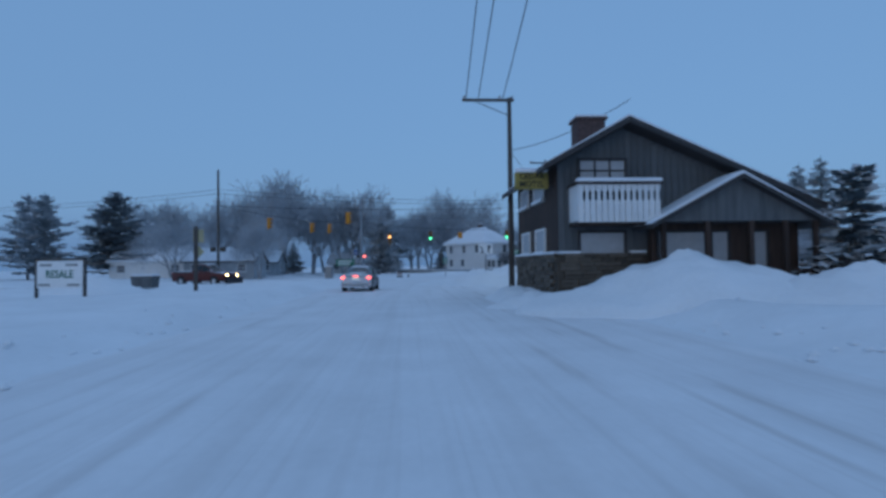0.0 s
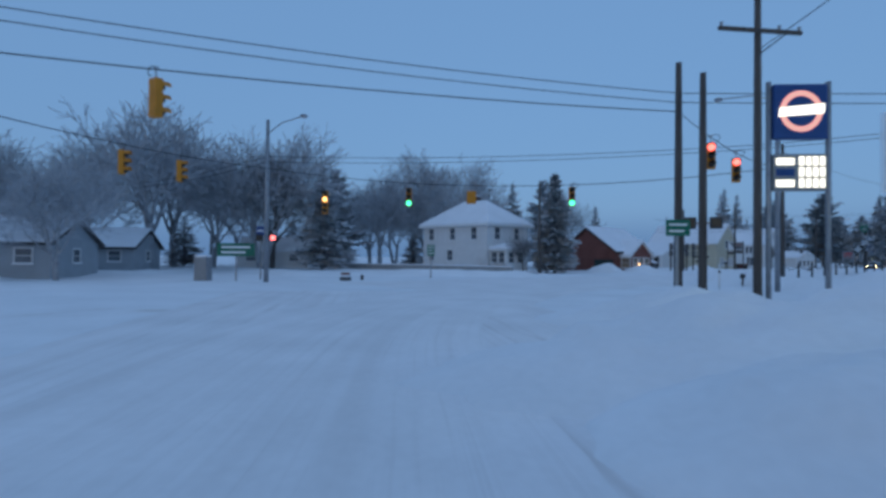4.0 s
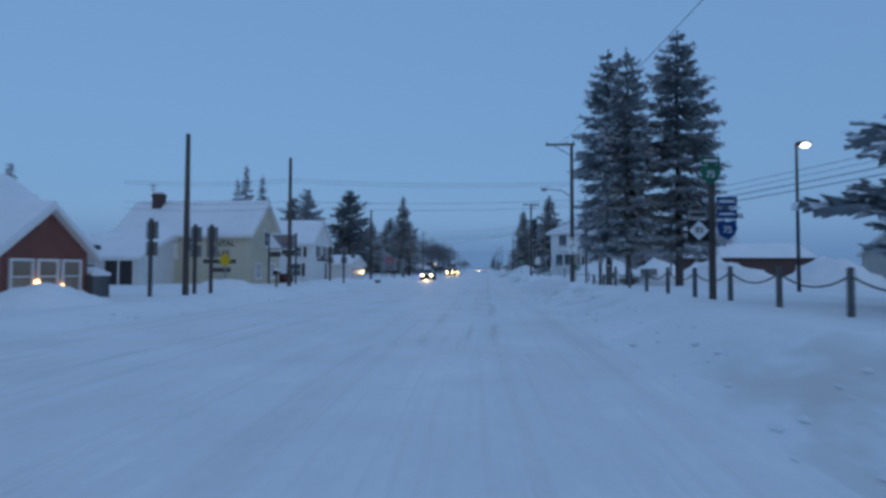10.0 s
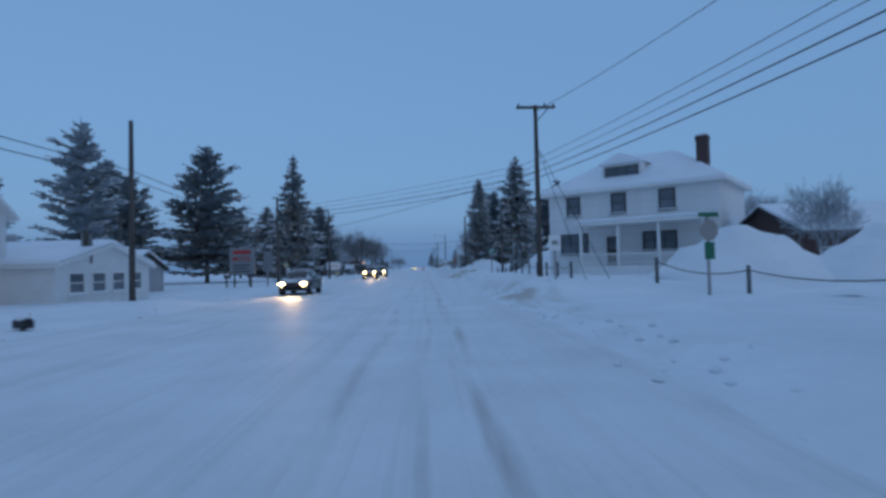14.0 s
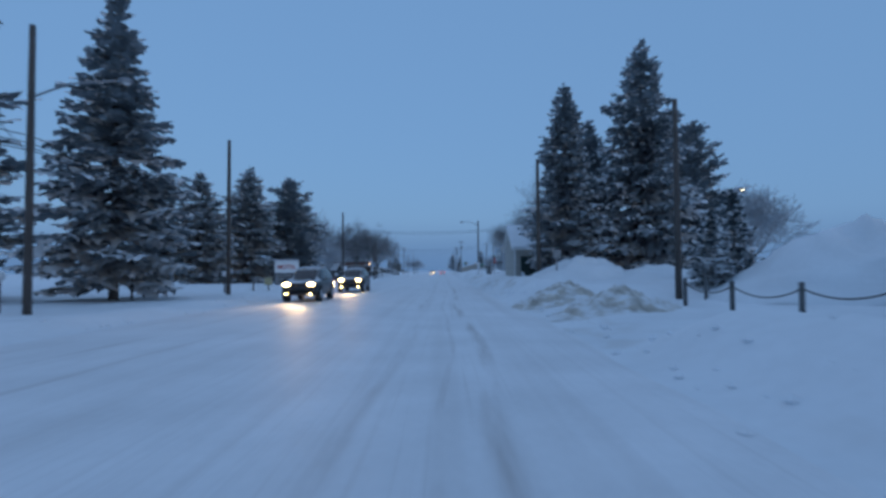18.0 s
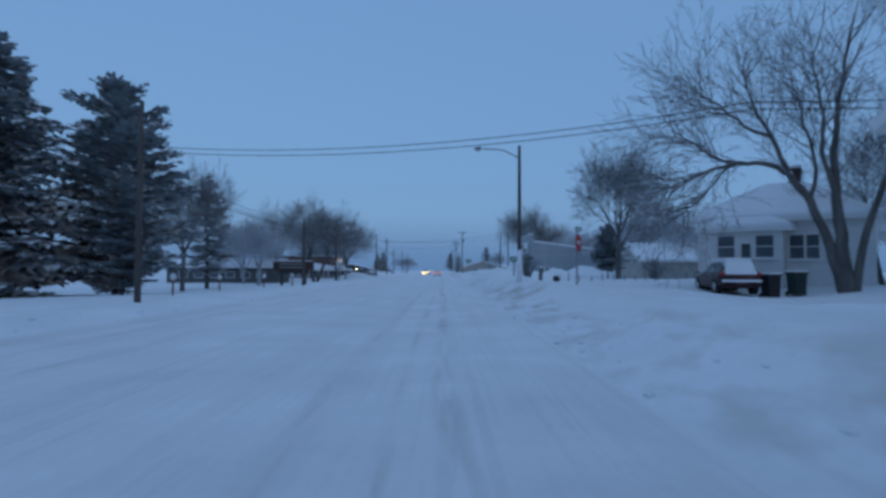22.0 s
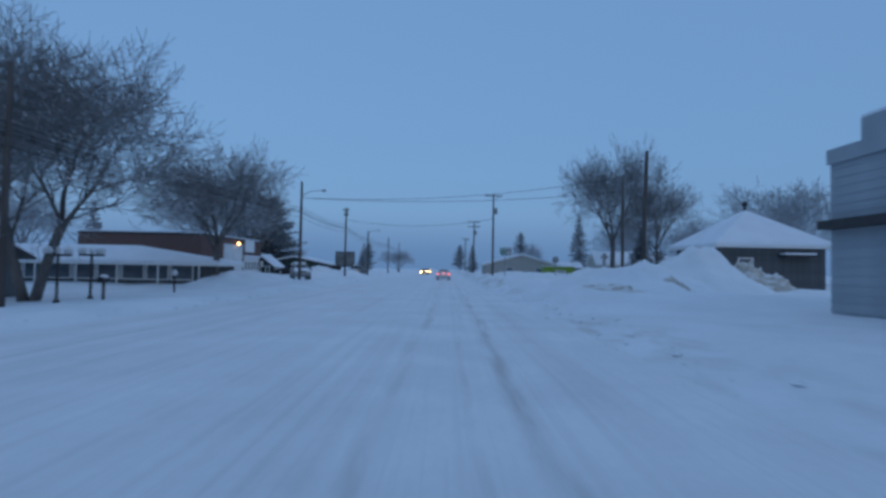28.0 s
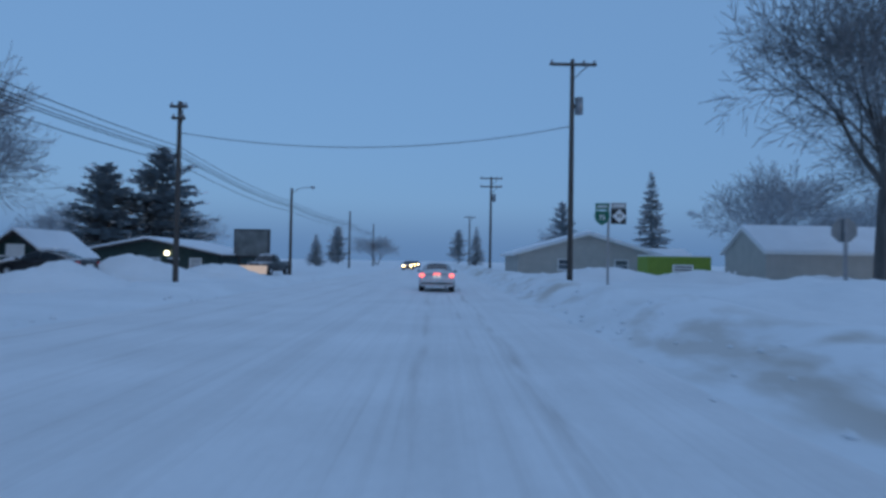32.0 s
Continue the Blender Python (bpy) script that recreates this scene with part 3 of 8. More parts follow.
def bare_tree_meshes(seed, h=12.0, spread=0.62, forks=1, rime_haze=False, lean=0.0, thick=1.0, kids=(5, 4, 4, 4, 4, 3), bole=0.24, stems=()):
    """A leafless tree: a trunk that divides into limbs, and a full crown of very many thin twigs.
    stems: limbs of a given course, each (foot radius, tip radius, share left bare, points)."""
    rng = random.Random(seed)
    limbs, twigs = Shape(), Shape()
    fine = 0.021 if rime_haze else 0.0115

    def ribbon(pts, r):
        n = len(pts)
        s = (pts[-1] - pts[0]).cross(Vector((rng.uniform(-1, 1), rng.uniform(-1, 1), rng.uniform(-1, 1))))
        if s.length < 1e-5:
            return
        s = s.normalized() * r
        twigs.add([p - s * (1 - 0.4 * i / n) for i, p in enumerate(pts)] + [p + s * (1 - 0.4 * i / n) for i, p in enumerate(pts)], [(i, i + 1, n + i + 1, n + i) for i in range(n - 1)])

    def grow(p, d, ln, r, level):
        pts, rad = [Vector(p)], [r]
        q, dd = Vector(p), Vector(d)
        n = (4, 5, 4, 3, 2, 2, 1)[level]
        bend = (0.05, 0.12, 0.15, 0.18, 0.2, 0.2, 0.2)[level]
        for k in range(n):
            dd = (dd + Vector((rng.uniform(-1, 1), rng.uniform(-1, 1), rng.uniform(-0.5, 0.7))) * bend).normalized()
            q = q + dd * ln / n
            pts.append(q.copy())
            rad.append(r * (1 - (0.25 if level == 0 else 0.45) * (k + 1) / n))
        if level < 3:
            limbs.tube(pts, rad, 8 if level < 1 else 6 if level < 2 else 4, level < 2)
        elif level < 4:
            twigs.tube(pts, rad, 3, False)
        else:
            ribbon(pts, max(fine, r * 0.8))
        if level >= len(kids):
            return
        m = kids[level]
        turn = rng.random() * 6.283
        for k in range(m):
            at = 1.0 if k == 0 else (rng.uniform(0.72, 1.0) if level == 0 else 0.28 + 0.72 * (k - 0.2 + 0.4 * rng.random()) / m)
            i = min(n, max(1, int(round(at * n))))
            ang = spread * (0.3 if k == 0 else rng.uniform(0.75, 1.25))
            ax = dd.orthogonal().normalized()
            ax.rotate(Matrix.Rotation(turn + 2.4 * k + 0.5 * rng.random(), 3, dd))
            nd = dd.copy()
            nd.rotate(Matrix.Rotation(ang, 3, ax))
            nd = (nd + Vector((0, 0, (0.10, 0.10, 0.06, 0.02, -0.02, -0.04)[level]))).normalized()
            grow(pts[i], nd, ln * rng.uniform(0.62, 0.80) * (1.25 if level == 0 else 1.0), rad[i] * (0.72 if k == 0 else 0.55), level + 1)

    for r0, r1, clear, course in stems:
        line = [Vector(p) for p in course]
        fair = []
        for i in range(len(line) - 1):      # ease the bends
            p0, p1, p2, p3 = line[max(i - 1, 0)], line[i], line[i + 1], line[min(i + 2, len(line) - 1)]
            for j in range(4):
                u = j / 4
                fair.append(0.5 * (2 * p1 + (p2 - p0) * u + (2 * p0 - 5 * p1 + 4 * p2 - p3) * u * u + (3 * p1 - p0 - 3 * p2 + p3) * u ** 3))
        fair.append(line[-1])
        n = len(fair) - 1
        fair = [p + Vector((rng.uniform(-1, 1), rng.uniform(-1, 1), rng.uniform(-1, 1))) * (0.06 if 0 < i else 0) for i, p in enumerate(fair)]
        limbs.tube(fair, [r0 + (r1 - r0) * i / n for i in range(n + 1)], 9)
        for i in range(n + 1):
            for k in range(2 if i / n >= clear else 0):
                along_limb = (fair[min(i + 1, n)] - fair[max(i - 1, 0)]).normalized()
                out = (along_limb + 0.9 * Vector((rng.uniform(-1, 1), rng.uniform(-1, 1), rng.uniform(-0.6, 0.8)))).normalized()
                grow(fair[i], out, rng.uniform(1.0, 2.3), 0.04, 3)
    for k in range(0 if stems else forks):
        a = 2 * math.pi * k / forks + rng.random()
        tilt = 0.03 if forks == 1 else 0.26 + 0.08 * rng.random()
        d = Vector((math.cos(a) * tilt + lean, math.sin(a) * tilt, 1)).normalized()
        grow((0.12 * math.cos(a) * (forks > 1), 0.12 * math.sin(a) * (forks > 1), -0.3), d, h * bole, h * 0.021 * thick * (1 if forks == 1 else 0.8), 0)
    top = max(v[2] for v in twigs.v)
    k = h / top
    for s in (limbs, twigs):
        s.v = [(x * k, y * k, z * k) for x, y, z in s.v]
    return limbs.mesh("trunk", BARK_RIME_HAZE if rime_haze else BARK, True), twigs.mesh("crown", TWIG_RIME_HAZE if rime_haze else TWIG)


TREES = {}
for key, maker, args in (
        ("spruce_a", spruce_meshes, dict(seed=1, h=14, r=3.6, shape=0.85)),
        ("spruce_d", spruce_meshes, dict(seed=21, h=4, r=1.5, shape=0.8, bare=0.05, dense=0.62, laden=True)),
        ("spruce_b", spruce_meshes, dict(seed=2, h=14, r=3.0, shape=0.6, dense=1.1)),
        ("spruce_c", spruce_meshes, dict(seed=3, h=14, r=4.4, shape=0.62, bare=0.06)),
        ("pine_a", spruce_meshes, dict(seed=4, h=14, r=4.8, shape=0.55, bare=0.10, dense=1.0, open_top=True)),
        ("pine_b", spruce_meshes, dict(seed=5, h=14, r=4.6, shape=0.62, bare=0.08, dense=1.0, open_top=True)),
        ("tall_spruce", spruce_meshes, dict(seed=9, h=17, r=3.3, shape=0.5, bare=0.17, dense=0.86, fine=0.3)),
        ("roundpine", spruce_meshes, dict(seed=6, h=7.4, r=3.1, shape=0.62, bare=0.17, dense=1.15, open_top=True)),
        # far trees take the paler materials with haze painted in
        ("far_spruce", spruce_meshes, dict(seed=7, h=14, r=3.4, rime_haze=True, dense=0.85)),
        ("far_pine", spruce_meshes, dict(seed=8, h=14, r=4.2, shape=0.6, rime_haze=True, dense=0.7, open_top=True)),
        ("bare_a", bare_tree_meshes, dict(seed=11, h=12, kids=(5, 5, 4, 4, 4, 4))),
        ("bare_b", bare_tree_meshes, dict(seed=12, h=12, forks=2, kids=(4, 4, 3, 4, 4, 3), bole=0.3)),
        ("bare_yard", bare_tree_meshes, dict(seed=13, h=12, kids=(4, 4, 3, 3, 3, 3), spread=0.6, stems=(
            (0.30, 0.17, 0.9, ((-0.1, 0, -0.4), (-0.35, 0, 0.5), (-0.95, 0.1, 2.4), (-1.6, 0.1, 4.0), (-2.5, 0, 5.4))),
            (0.15, 0.03, 0.35, ((-2.5, 0, 5.4), (-3.6, -0.2, 5.9), (-5.3, -0.5, 5.95), (-6.8, -0.9, 5.5), (-8.4, -1.2, 4.9))),
            (0.09, 0.02, 0.25, ((-5.0, -0.4, 5.97), (-6.2, -0.2, 6.5), (-7.4, 0.2, 7.4), (-8.9, 0.5, 8.0))),
            (0.07, 0.02, 0.3, ((-5.3, -0.5, 5.95), (-6.1, -0.9, 5.0), (-6.9, -1.2, 4.2), (-7.5, -1.3, 3.7))),
            (0.14, 0.03, 0.3, ((-2.5, 0, 5.4), (-3.3, 0.3, 7.2), (-4.1, 0.5, 8.7), (-4.6, 0.7, 10.6))),
            (0.10, 0.02, 0.3, ((-3.3, 0.3, 7.2), (-4.6, 0.2, 7.9), (-5.8, 0.0, 9.0), (-6.8, 0.0, 9.6))),
            (0.12, 0.03, 0.3, ((-1.6, 0.1, 4.0), (-1.3, 0.6, 6.0), (-1.8, 1.0, 7.8), (-2.2, 1.2, 9.6))),
            (0.36, 0.05, 0.5, ((0.05, 0, -0.4), (-0.25, 0.1, 2.0), (-0.45, 0.2, 4.2), (-0.5, 0.3, 6.2), (-0.2, 0.4, 8.8), (0.3, 0.5, 11.6))),
            (0.15, 0.03, 0.3, ((-0.45, 0.2, 4.2), (-1.0, -0.4, 6.2), (-1.0, -0.9, 8.2), (-1.4, -1.2, 10.2))),
            (0.22, 0.04, 0.45, ((0.2, 0, -0.4), (0.7, -0.1, 2.6), (1.7, -0.2, 5.2), (2.6, -0.3, 7.8), (3.0, -0.3, 10.2)))))),
        ("bare_d", bare_tree_meshes, dict(seed=23, h=12, forks=2, kids=(4, 5, 4, 4, 4, 4), lean=-0.2, bole=0.28, spread=0.66)),
        ("far_bare_a", bare_tree_meshes, dict(seed=14, h=12, rime_haze=True, kids=(5, 4, 4, 4, 3, 3))),
        ("far_bare_b", bare_tree_meshes, dict(seed=15, h=12, rime_haze=True, forks=2, kids=(4, 4, 4, 4, 3, 3), bole=0.26))):
    TREES[key] = (maker(**args), args["h"])

TREE_LABEL = {
    "tall": ("spruce_tree", "tall dark spruce with a bare lower trunk and snowy boughs", "tree"),
    "spruce": ("spruce_tree", "dark spruce tree with snow-laden drooping boughs", "tree"),
    "pine": ("pine_tree", "tall bushy pine tree dusted with snow", "tree"),
    "round": ("pine_tree", "low rounded pine tree with snow on its needles", "tree"),
    "bare": ("bare_tree", "leafless deciduous tree with fine snowy twigs", "tree"),
    "far_s": ("spruce_tree", "frosted spruce tree with distance haze painted into its grey-blue", "tree"),
    "far_p": ("pine_tree", "frosted pine tree with distance haze painted into its grey-blue", "tree"),
    "far_b": ("bare_tree", "frosted leafless tree, distance haze painted into its pale colour", "tree"),
}


def plant(key, x, y, h, wide=1.0, turn=None):
    (trunk, crown), h0 = TREES[key]
    name, label, cat = TREE_LABEL[key[:5] if key.startswith("far") else key.split("_")[0].replace("roundpine", "round")]
    z = ground(x, y) if abs(x) < 130 else 0.4
    k = h / h0
    ob = new(name)
    ob.matrix_basis = pose(x, y, z, 0, 0, (x * 37 + y * 61) % 360 if turn is None else turn) @ Matrix.Diagonal((k * wide, k * wide, k, 1))
    tagged(ob, label, cat)
    part("trunk", trunk, None, ob)
    part("crown", crown, None, ob, "snow-dusted crown")
    return ob


for row in (
        # by the junction and the first houses
        ("spruce_b", -13.8, -2.7, 10.5, 1.2), ("bare_a", -14.5, -6.7, 3.9, 0.85), ("far_spruce", -30.3, -21.2, 11.2, 1.35), ("spruce_d", 48.9, -46.0, 4.2, 1.35), ("pine_b", -33.5, -61, 11.9, 1.55), ("far_pine", -36, -69, 11.5, 1.3),
        ("far_pine", -43, -71, 12, 1.2), ("far_bare_a", -36, -37, 18, 1.0), ("far_bare_b", -35, -26, 16, 1.0), ("far_bare_a", -27, -2, 13.0, 0.9),
        ("far_bare_b", -20, -56, 7.6, 1.2), ("far_bare_b", -17.5, -46, 8.0, 1.0), ("far_bare_a", -24, -44.5, 9.5, 1.0), ("far_bare_a", -50, -31.5, 19.5, 1.0), ("far_bare_b", -41, -29.5, 14, 1.0), ("bare_a", -36, -24.5, 13.5, 0.9),
        ("far_bare_a", -38, -9, 13.5, 1.0), ("far_bare_b", -43.5, 3.5, 18.5, 1.0), ("far_bare_a", -39, -3, 12.5, 1.0), ("far_pine", -28.5, 12, 12.6, 0.9),
        ("far_spruce", -31, 8.5, 12, 1.0), ("far_bare_b", -48, -42, 15, 1.0), ("far_bare_a", -30, -49, 11, 1.0), ("far_bare_b", -58, -20, 16, 1.1),
        ("far_pine", -47, -11, 14, 1.3), ("far_bare_b", -52, -2, 14, 1.0), ("far_bare_b", -60, 8, 15, 1.1), ("far_bare_a", -45, -52, 12, 1.1), ("far_bare_b", -55, -55, 14, 1.1), ("far_spruce", -41, -43, 10, 1.4), ("far_bare_b", -46, 12, 12, 1.1), ("far_spruce", -35, 1, 9.5, 1.5), ("far_spruce", -43, -22, 6, 1.9), ("far_spruce", -39, -14, 5, 1.9), ("far_spruce", -50, -9, 6.5, 2.0), ("far_spruce", -44, -17, 5.6, 2.0), ("far_spruce", -47, -31, 6, 2.0), ("far_spruce", -36, -5, 5, 1.9), ("far_spruce", -52, -15, 6.5, 2.0),
        ("far_bare_b", 26, -1.5, 5.2, 1.3),
        # along the first houses
        ("bare_b", -29, 17, 12.5, 1.0), ("far_spruce", -32.0, 73.5, 16.5, 0.8), ("far_spruce", -31.0, 77, 15.5, 0.9), ("far_pine", -26.2, 84, 14.6, 1.0), ("roundpine", 14.1, 4.2, 6.8, 0.98), ("roundpine", 17.4, 6.8, 7.2, 0.95),
        ("tall_spruce", 12.4, 34.2, 17.4, 1.0), ("tall_spruce", 13.0, 30.9, 16.2, 0.95), ("tall_spruce", 16.6, 31.8, 17.7, 1.15),
        # wood by the two-storey white house
        ("pine_b", -25.4, 110, 17.9, 1.15), ("spruce_a", -14.0, 110, 16.4, 1.12), ("pine_a", -32, 103, 13, 1.0), ("pine_b", -37, 108, 16, 1.0), ("far_spruce", -43, 95, 18, 0.9),
        ("spruce_c", 17.5, 121.8, 17.2, 0.85), ("spruce_c", 30.2, 148, 18, 1.0), ("spruce_b", 11.6, 120.6, 13.6, 1.1), ("pine_a", 14.6, 126.5, 12.5, 0.8), ("pine_a", 23.6, 128.3, 12.8, 1.0),
        ("spruce_d", 14.7, 105.6, 3.3, 1.0), ("spruce_d", 18.2, 110.5, 4.6, 0.95), ("far_spruce", 30, 145, 15, 1.0), ("far_bare_b", 40, 150, 12, 1.1),
        ("spruce_c", -26.4, 167, 17.7, 1.15), ("pine_a", -22.2, 174, 17.1, 1.05), ("pine_b", -36, 157, 14.5, 1.3), ("spruce_c", -31, 160, 15.7, 1.2), ("pine_b", -19.5, 170, 9.5, 1.2), ("spruce_b", -25, 178.5, 11, 1.0),
        ("far_bare_b", 30, 182, 7.5, 1.2), ("far_bare_a", 36, 176, 8.5, 1.0),
        # around the small houses
        ("bare_a", 17, 172.4, 11.2, 0.76), ("bare_yard", 21.5, 153.9, 16.0, 0.87, -33), ("bare_b", 25.5, 157, 11, 0.8), ("tall_spruce", -25.8, 200.4, 14.5, 1.3), ("bare_a", -24.2, 190, 14.6, 0.7),
        ("far_bare_a", -24, 215, 10.8, 1.1), ("roundpine", 19.0, 182, 5.0, 1.0), ("far_bare_b", 30, 196, 9, 1.2),
        ("bare_d", -19.2, 231.8, 17.0, 1.05, 140), ("bare_a", -16.6, 249.8, 12.1, 1.05), ("far_bare_b", -30, 226, 11.5, 1.1), ("bare_b", -27.5, 236, 16.3, 0.9),
        ("far_bare_a", 40, 241, 12.2, 1.1), ("spruce_a", 33.5, 216, 9.4, 1.1), ("bare_a", 25.1, 278.8, 19.0, 0.74, 200), ("bare_a", 32.4, 281.8, 15, 0.95, 80), ("spruce_b", 20.6, 254.4, 5.0, 1.5), ("far_bare_b", 39, 262, 11.4, 1.1),
        ("far_spruce", -60, 303, 12.8, 1.0), ("far_bare_b", -31, 284, 15, 0.9), ("bare_b", -24.4, 277.6, 14.3, 0.95), ("far_pine", 18.9, 326, 9.2, 1.0), ("far_spruce", 32.7, 331, 14.3, 1.0),
        ("pine_b", -36, 329, 16.4, 1.35), ("pine_a", -42, 326, 13.4, 1.3), ("far_bare_b", 37, 308, 12, 1.2), ("far_bare_a", 44, 300, 11, 1.2), ("spruce_a", 33, 282.5, 4.5, 1.4),
        ("far_spruce", -18.6, 348, 5.5, 1.6), ("far_spruce", 11, 380, 9, 1.2), ("far_pine", 8, 410, 9.5, 1.2), ("far_bare_b", -12.5, 388, 7.5, 1.4), ("far_pine", -24, 400, 10, 1.2),
        ("far_bare_b", -40, 345, 9.5, 1.3), ("far_bare_a", -58, 340, 10, 1.3), ("far_bare_a", 26, 360, 9, 1.2), ("far_bare_b", 60, 330, 11, 1.3), ("far_spruce", -30, 430, 11, 1.3), ("far_bare_a", -48, 270, 11, 1.3),
        ("far_bare_b", 55, 190, 11, 1.2), ("far_bare_a", -46, 180, 12, 1.2), ("far_spruce", -52, 130, 14, 1.1), ("far_bare_b", 48, 110, 10, 1.2), ("far_bare_a", 29.6, 61.5, 5.4, 0.7), ("far_bare_b", 24.6, 63.8, 5.4, 0.6),
        ("far_spruce", -44, 45, 12, 1.0), ("far_bare_a", -48, 25, 12, 1.1)):
    plant(*row)

# ---- poles, wires, signals, signs ----
def utility_pole(x, y, top, base=None, cross=(), lamp=None, lean=0.0, transformer=False, turn=0, radius=0.15, wood=True, label="", plastered=0.0):
    z = ground(x, y) if base is None else base
    ob = thing("utility_pole", label or "weathered wooden utility pole standing in the snow", "pole", x, y, z, turn)
    h = top - z
    part("pole", Shape().tube([(0, 0, -0.5), (lean * 0.5, 0, h * 0.5), (lean, 0, h)], [radius * 0.98, radius * 0.86, radius * 0.66], 9), POLE if wood else STEEL, ob, smooth=True)
    if plastered:      # snow driven against the foot
        part("pole_snow", Shape().tube([(0, 0, -0.2), (0.01, -0.02, 0.6 * plastered), (0, -0.01, plastered)], [radius + 0.05, radius + 0.03, radius + 0.012], 9), ROOFSNOW, ob, "white snow plastered round the foot", smooth=True)
    for zc, half, off in cross:
        zz = zc - z
        part("crossarm", Shape().box(lean + off - half, -0.2, zz - 0.06, lean + off + half, -0.09, zz + 0.07), POLE, ob, bevel=0.012)
        for xi in (-half + 0.1, half - 0.1, 0.45 * half):
            part("insulator", Shape().tube([(lean + off + xi, -0.145, zz + 0.06), (lean + off + xi, -0.145, zz + 0.2)], [0.045, 0.06], 6), STEEL, ob)
        side = 1 if off >= 0 else -1
        part("brace", Shape().tube([(lean, -0.1, zz - 0.75), (lean + off + side * -0.0 + (0.62 * half if off == 0 else off * 0.6), -0.14, zz - 0.05)], 0.022, 5), DARKSTEEL, ob)
    if lamp:
        zl, reach, ang, lit = lamp
        a = radians(ang)
        c, s = math.cos(a), math.sin(a)
        arm = part("lamp_arm", Shape().tube([(lean * 0.9, 0, zl - z - 0.55), (0.45 * reach * c, 0.45 * reach * s, zl - z - 0.08), (reach * c, reach * s, zl - z)], 0.035, 6), STEEL, ob, smooth=True)
        head = Shape().ball((reach * c + 0.28 * c, reach * s + 0.28 * s, zl - z), 0.24, 10, 6, 0.45)
        part("lamp_head", head, STEEL, ob, "grey cobra-head lamp", smooth=True)
        part("lens", Shape().ball((reach * c + 0.3 * c, reach * s + 0.3 * s, zl - z - 0.07), 0.15, 8, 5, 0.6), STREETLIGHT if lit else DIMGLOBE, ob)
    if transformer:
        part("transformer", Shape().tube([(0.34, 0, h - 2.7), (0.34, 0, h - 1.9)], 0.2, 10), STEEL, ob, "grey can transformer", smooth=True)
        part("bracket", Shape().box(0.05, -0.05, h - 2.4, 0.2, 0.05, h - 2.2), DARKSTEEL, ob)
    return ob


def wire(points, sag=0.5, r=0.016, label="black overhead cable sagging between poles", name="overhead_cable"):
    pts = []
    for a, b in zip(points[:-1], points[1:]):
        a, b = Vector(a), Vector(b)
        n = 14
        pts += [a.lerp(b, i / n) - Vector((0, 0, 4 * sag * (i / n) * (1 - i / n))) for i in range(n + (b == Vector(points[-1])))]
    return solo(name, Shape().tube(pts, r, 4, False), CABLE, label, "cable", group="overhead cables")


def on_span(a, b, s, sag):
    p = Vector(a).lerp(Vector(b), s)
    return p - Vector((0, 0, 4 * sag * s * (1 - s)))


def traffic_signal(p, turn, lit, lenses=3, drop=0.35, label="", box_only=False, back=False):
    """A yellow hanging signal; its lenses face the local -y."""
    ob = thing("traffic_signal", label or "yellow traffic signal hanging from a span wire", "traffic light", p[0], p[1], p[2], turn, group="junction signals")
    hh = 0.36 * lenses
    part("hanger", Shape().tube([(0, 0, -drop), (0, 0, 0), (0.09, 0, 0.08), (-0.12, 0, 0.02)], 0.022, 5), STEEL, ob)
    loop = [(0.16 + 0.2 * math.cos(radians(a)), 0.03, -0.02 + 0.13 * math.sin(radians(a))) for a in range(180, -120, -30)]
    part("cable_loop", Shape().tube(loop, 0.014, 5, False), CABLE, ob, "looped feed cable")
    if box_only:
        part("housing", Shape().box(-0.27, -0.12, -drop - 0.72, 0.27, 0.12, -drop), YELLOW, ob, bevel=0.02)
        return ob
    part("housing", Shape().box(-0.17, -0.12, -drop - hh, 0.17, 0.12, -drop), YELLOW, ob, bevel=0.02)
    for k in range(lenses):
        z = -drop - 0.18 - 0.36 * k
        on = lit and lit[0] == k
        mat = {"green": GREENLIGHT, "amber": AMBERLIGHT, "red": REDLIGHT}[lit[1]] if on else OFFLENS
        part("lens", Shape().ball((0, -0.13, z), 0.15 if on else 0.135, 14, 8, 1.0), mat, ob, "lit lens" if on else "unlit dark lens", smooth=True)
        v = Shape()
        for j in range(7):
            a0, a1 = math.pi * j / 7, math.pi * (j + 1) / 7
            for r0, r1 in ((0.155, 0.165),):
                v.add([(r0 * math.cos(a0), -0.12, z + r0 * math.sin(a0)), (r0 * math.cos(a1), -0.12, z + r0 * math.sin(a1)),
                       (r1 * math.cos(a1), -0.36, z + r1 * math.sin(a1)), (r1 * math.cos(a0), -0.36, z + r1 * math.sin(a0))], [(0, 1, 2, 3)])
        part("visor", v, DARKTRIM if not back else YELLOW, ob)
    return ob


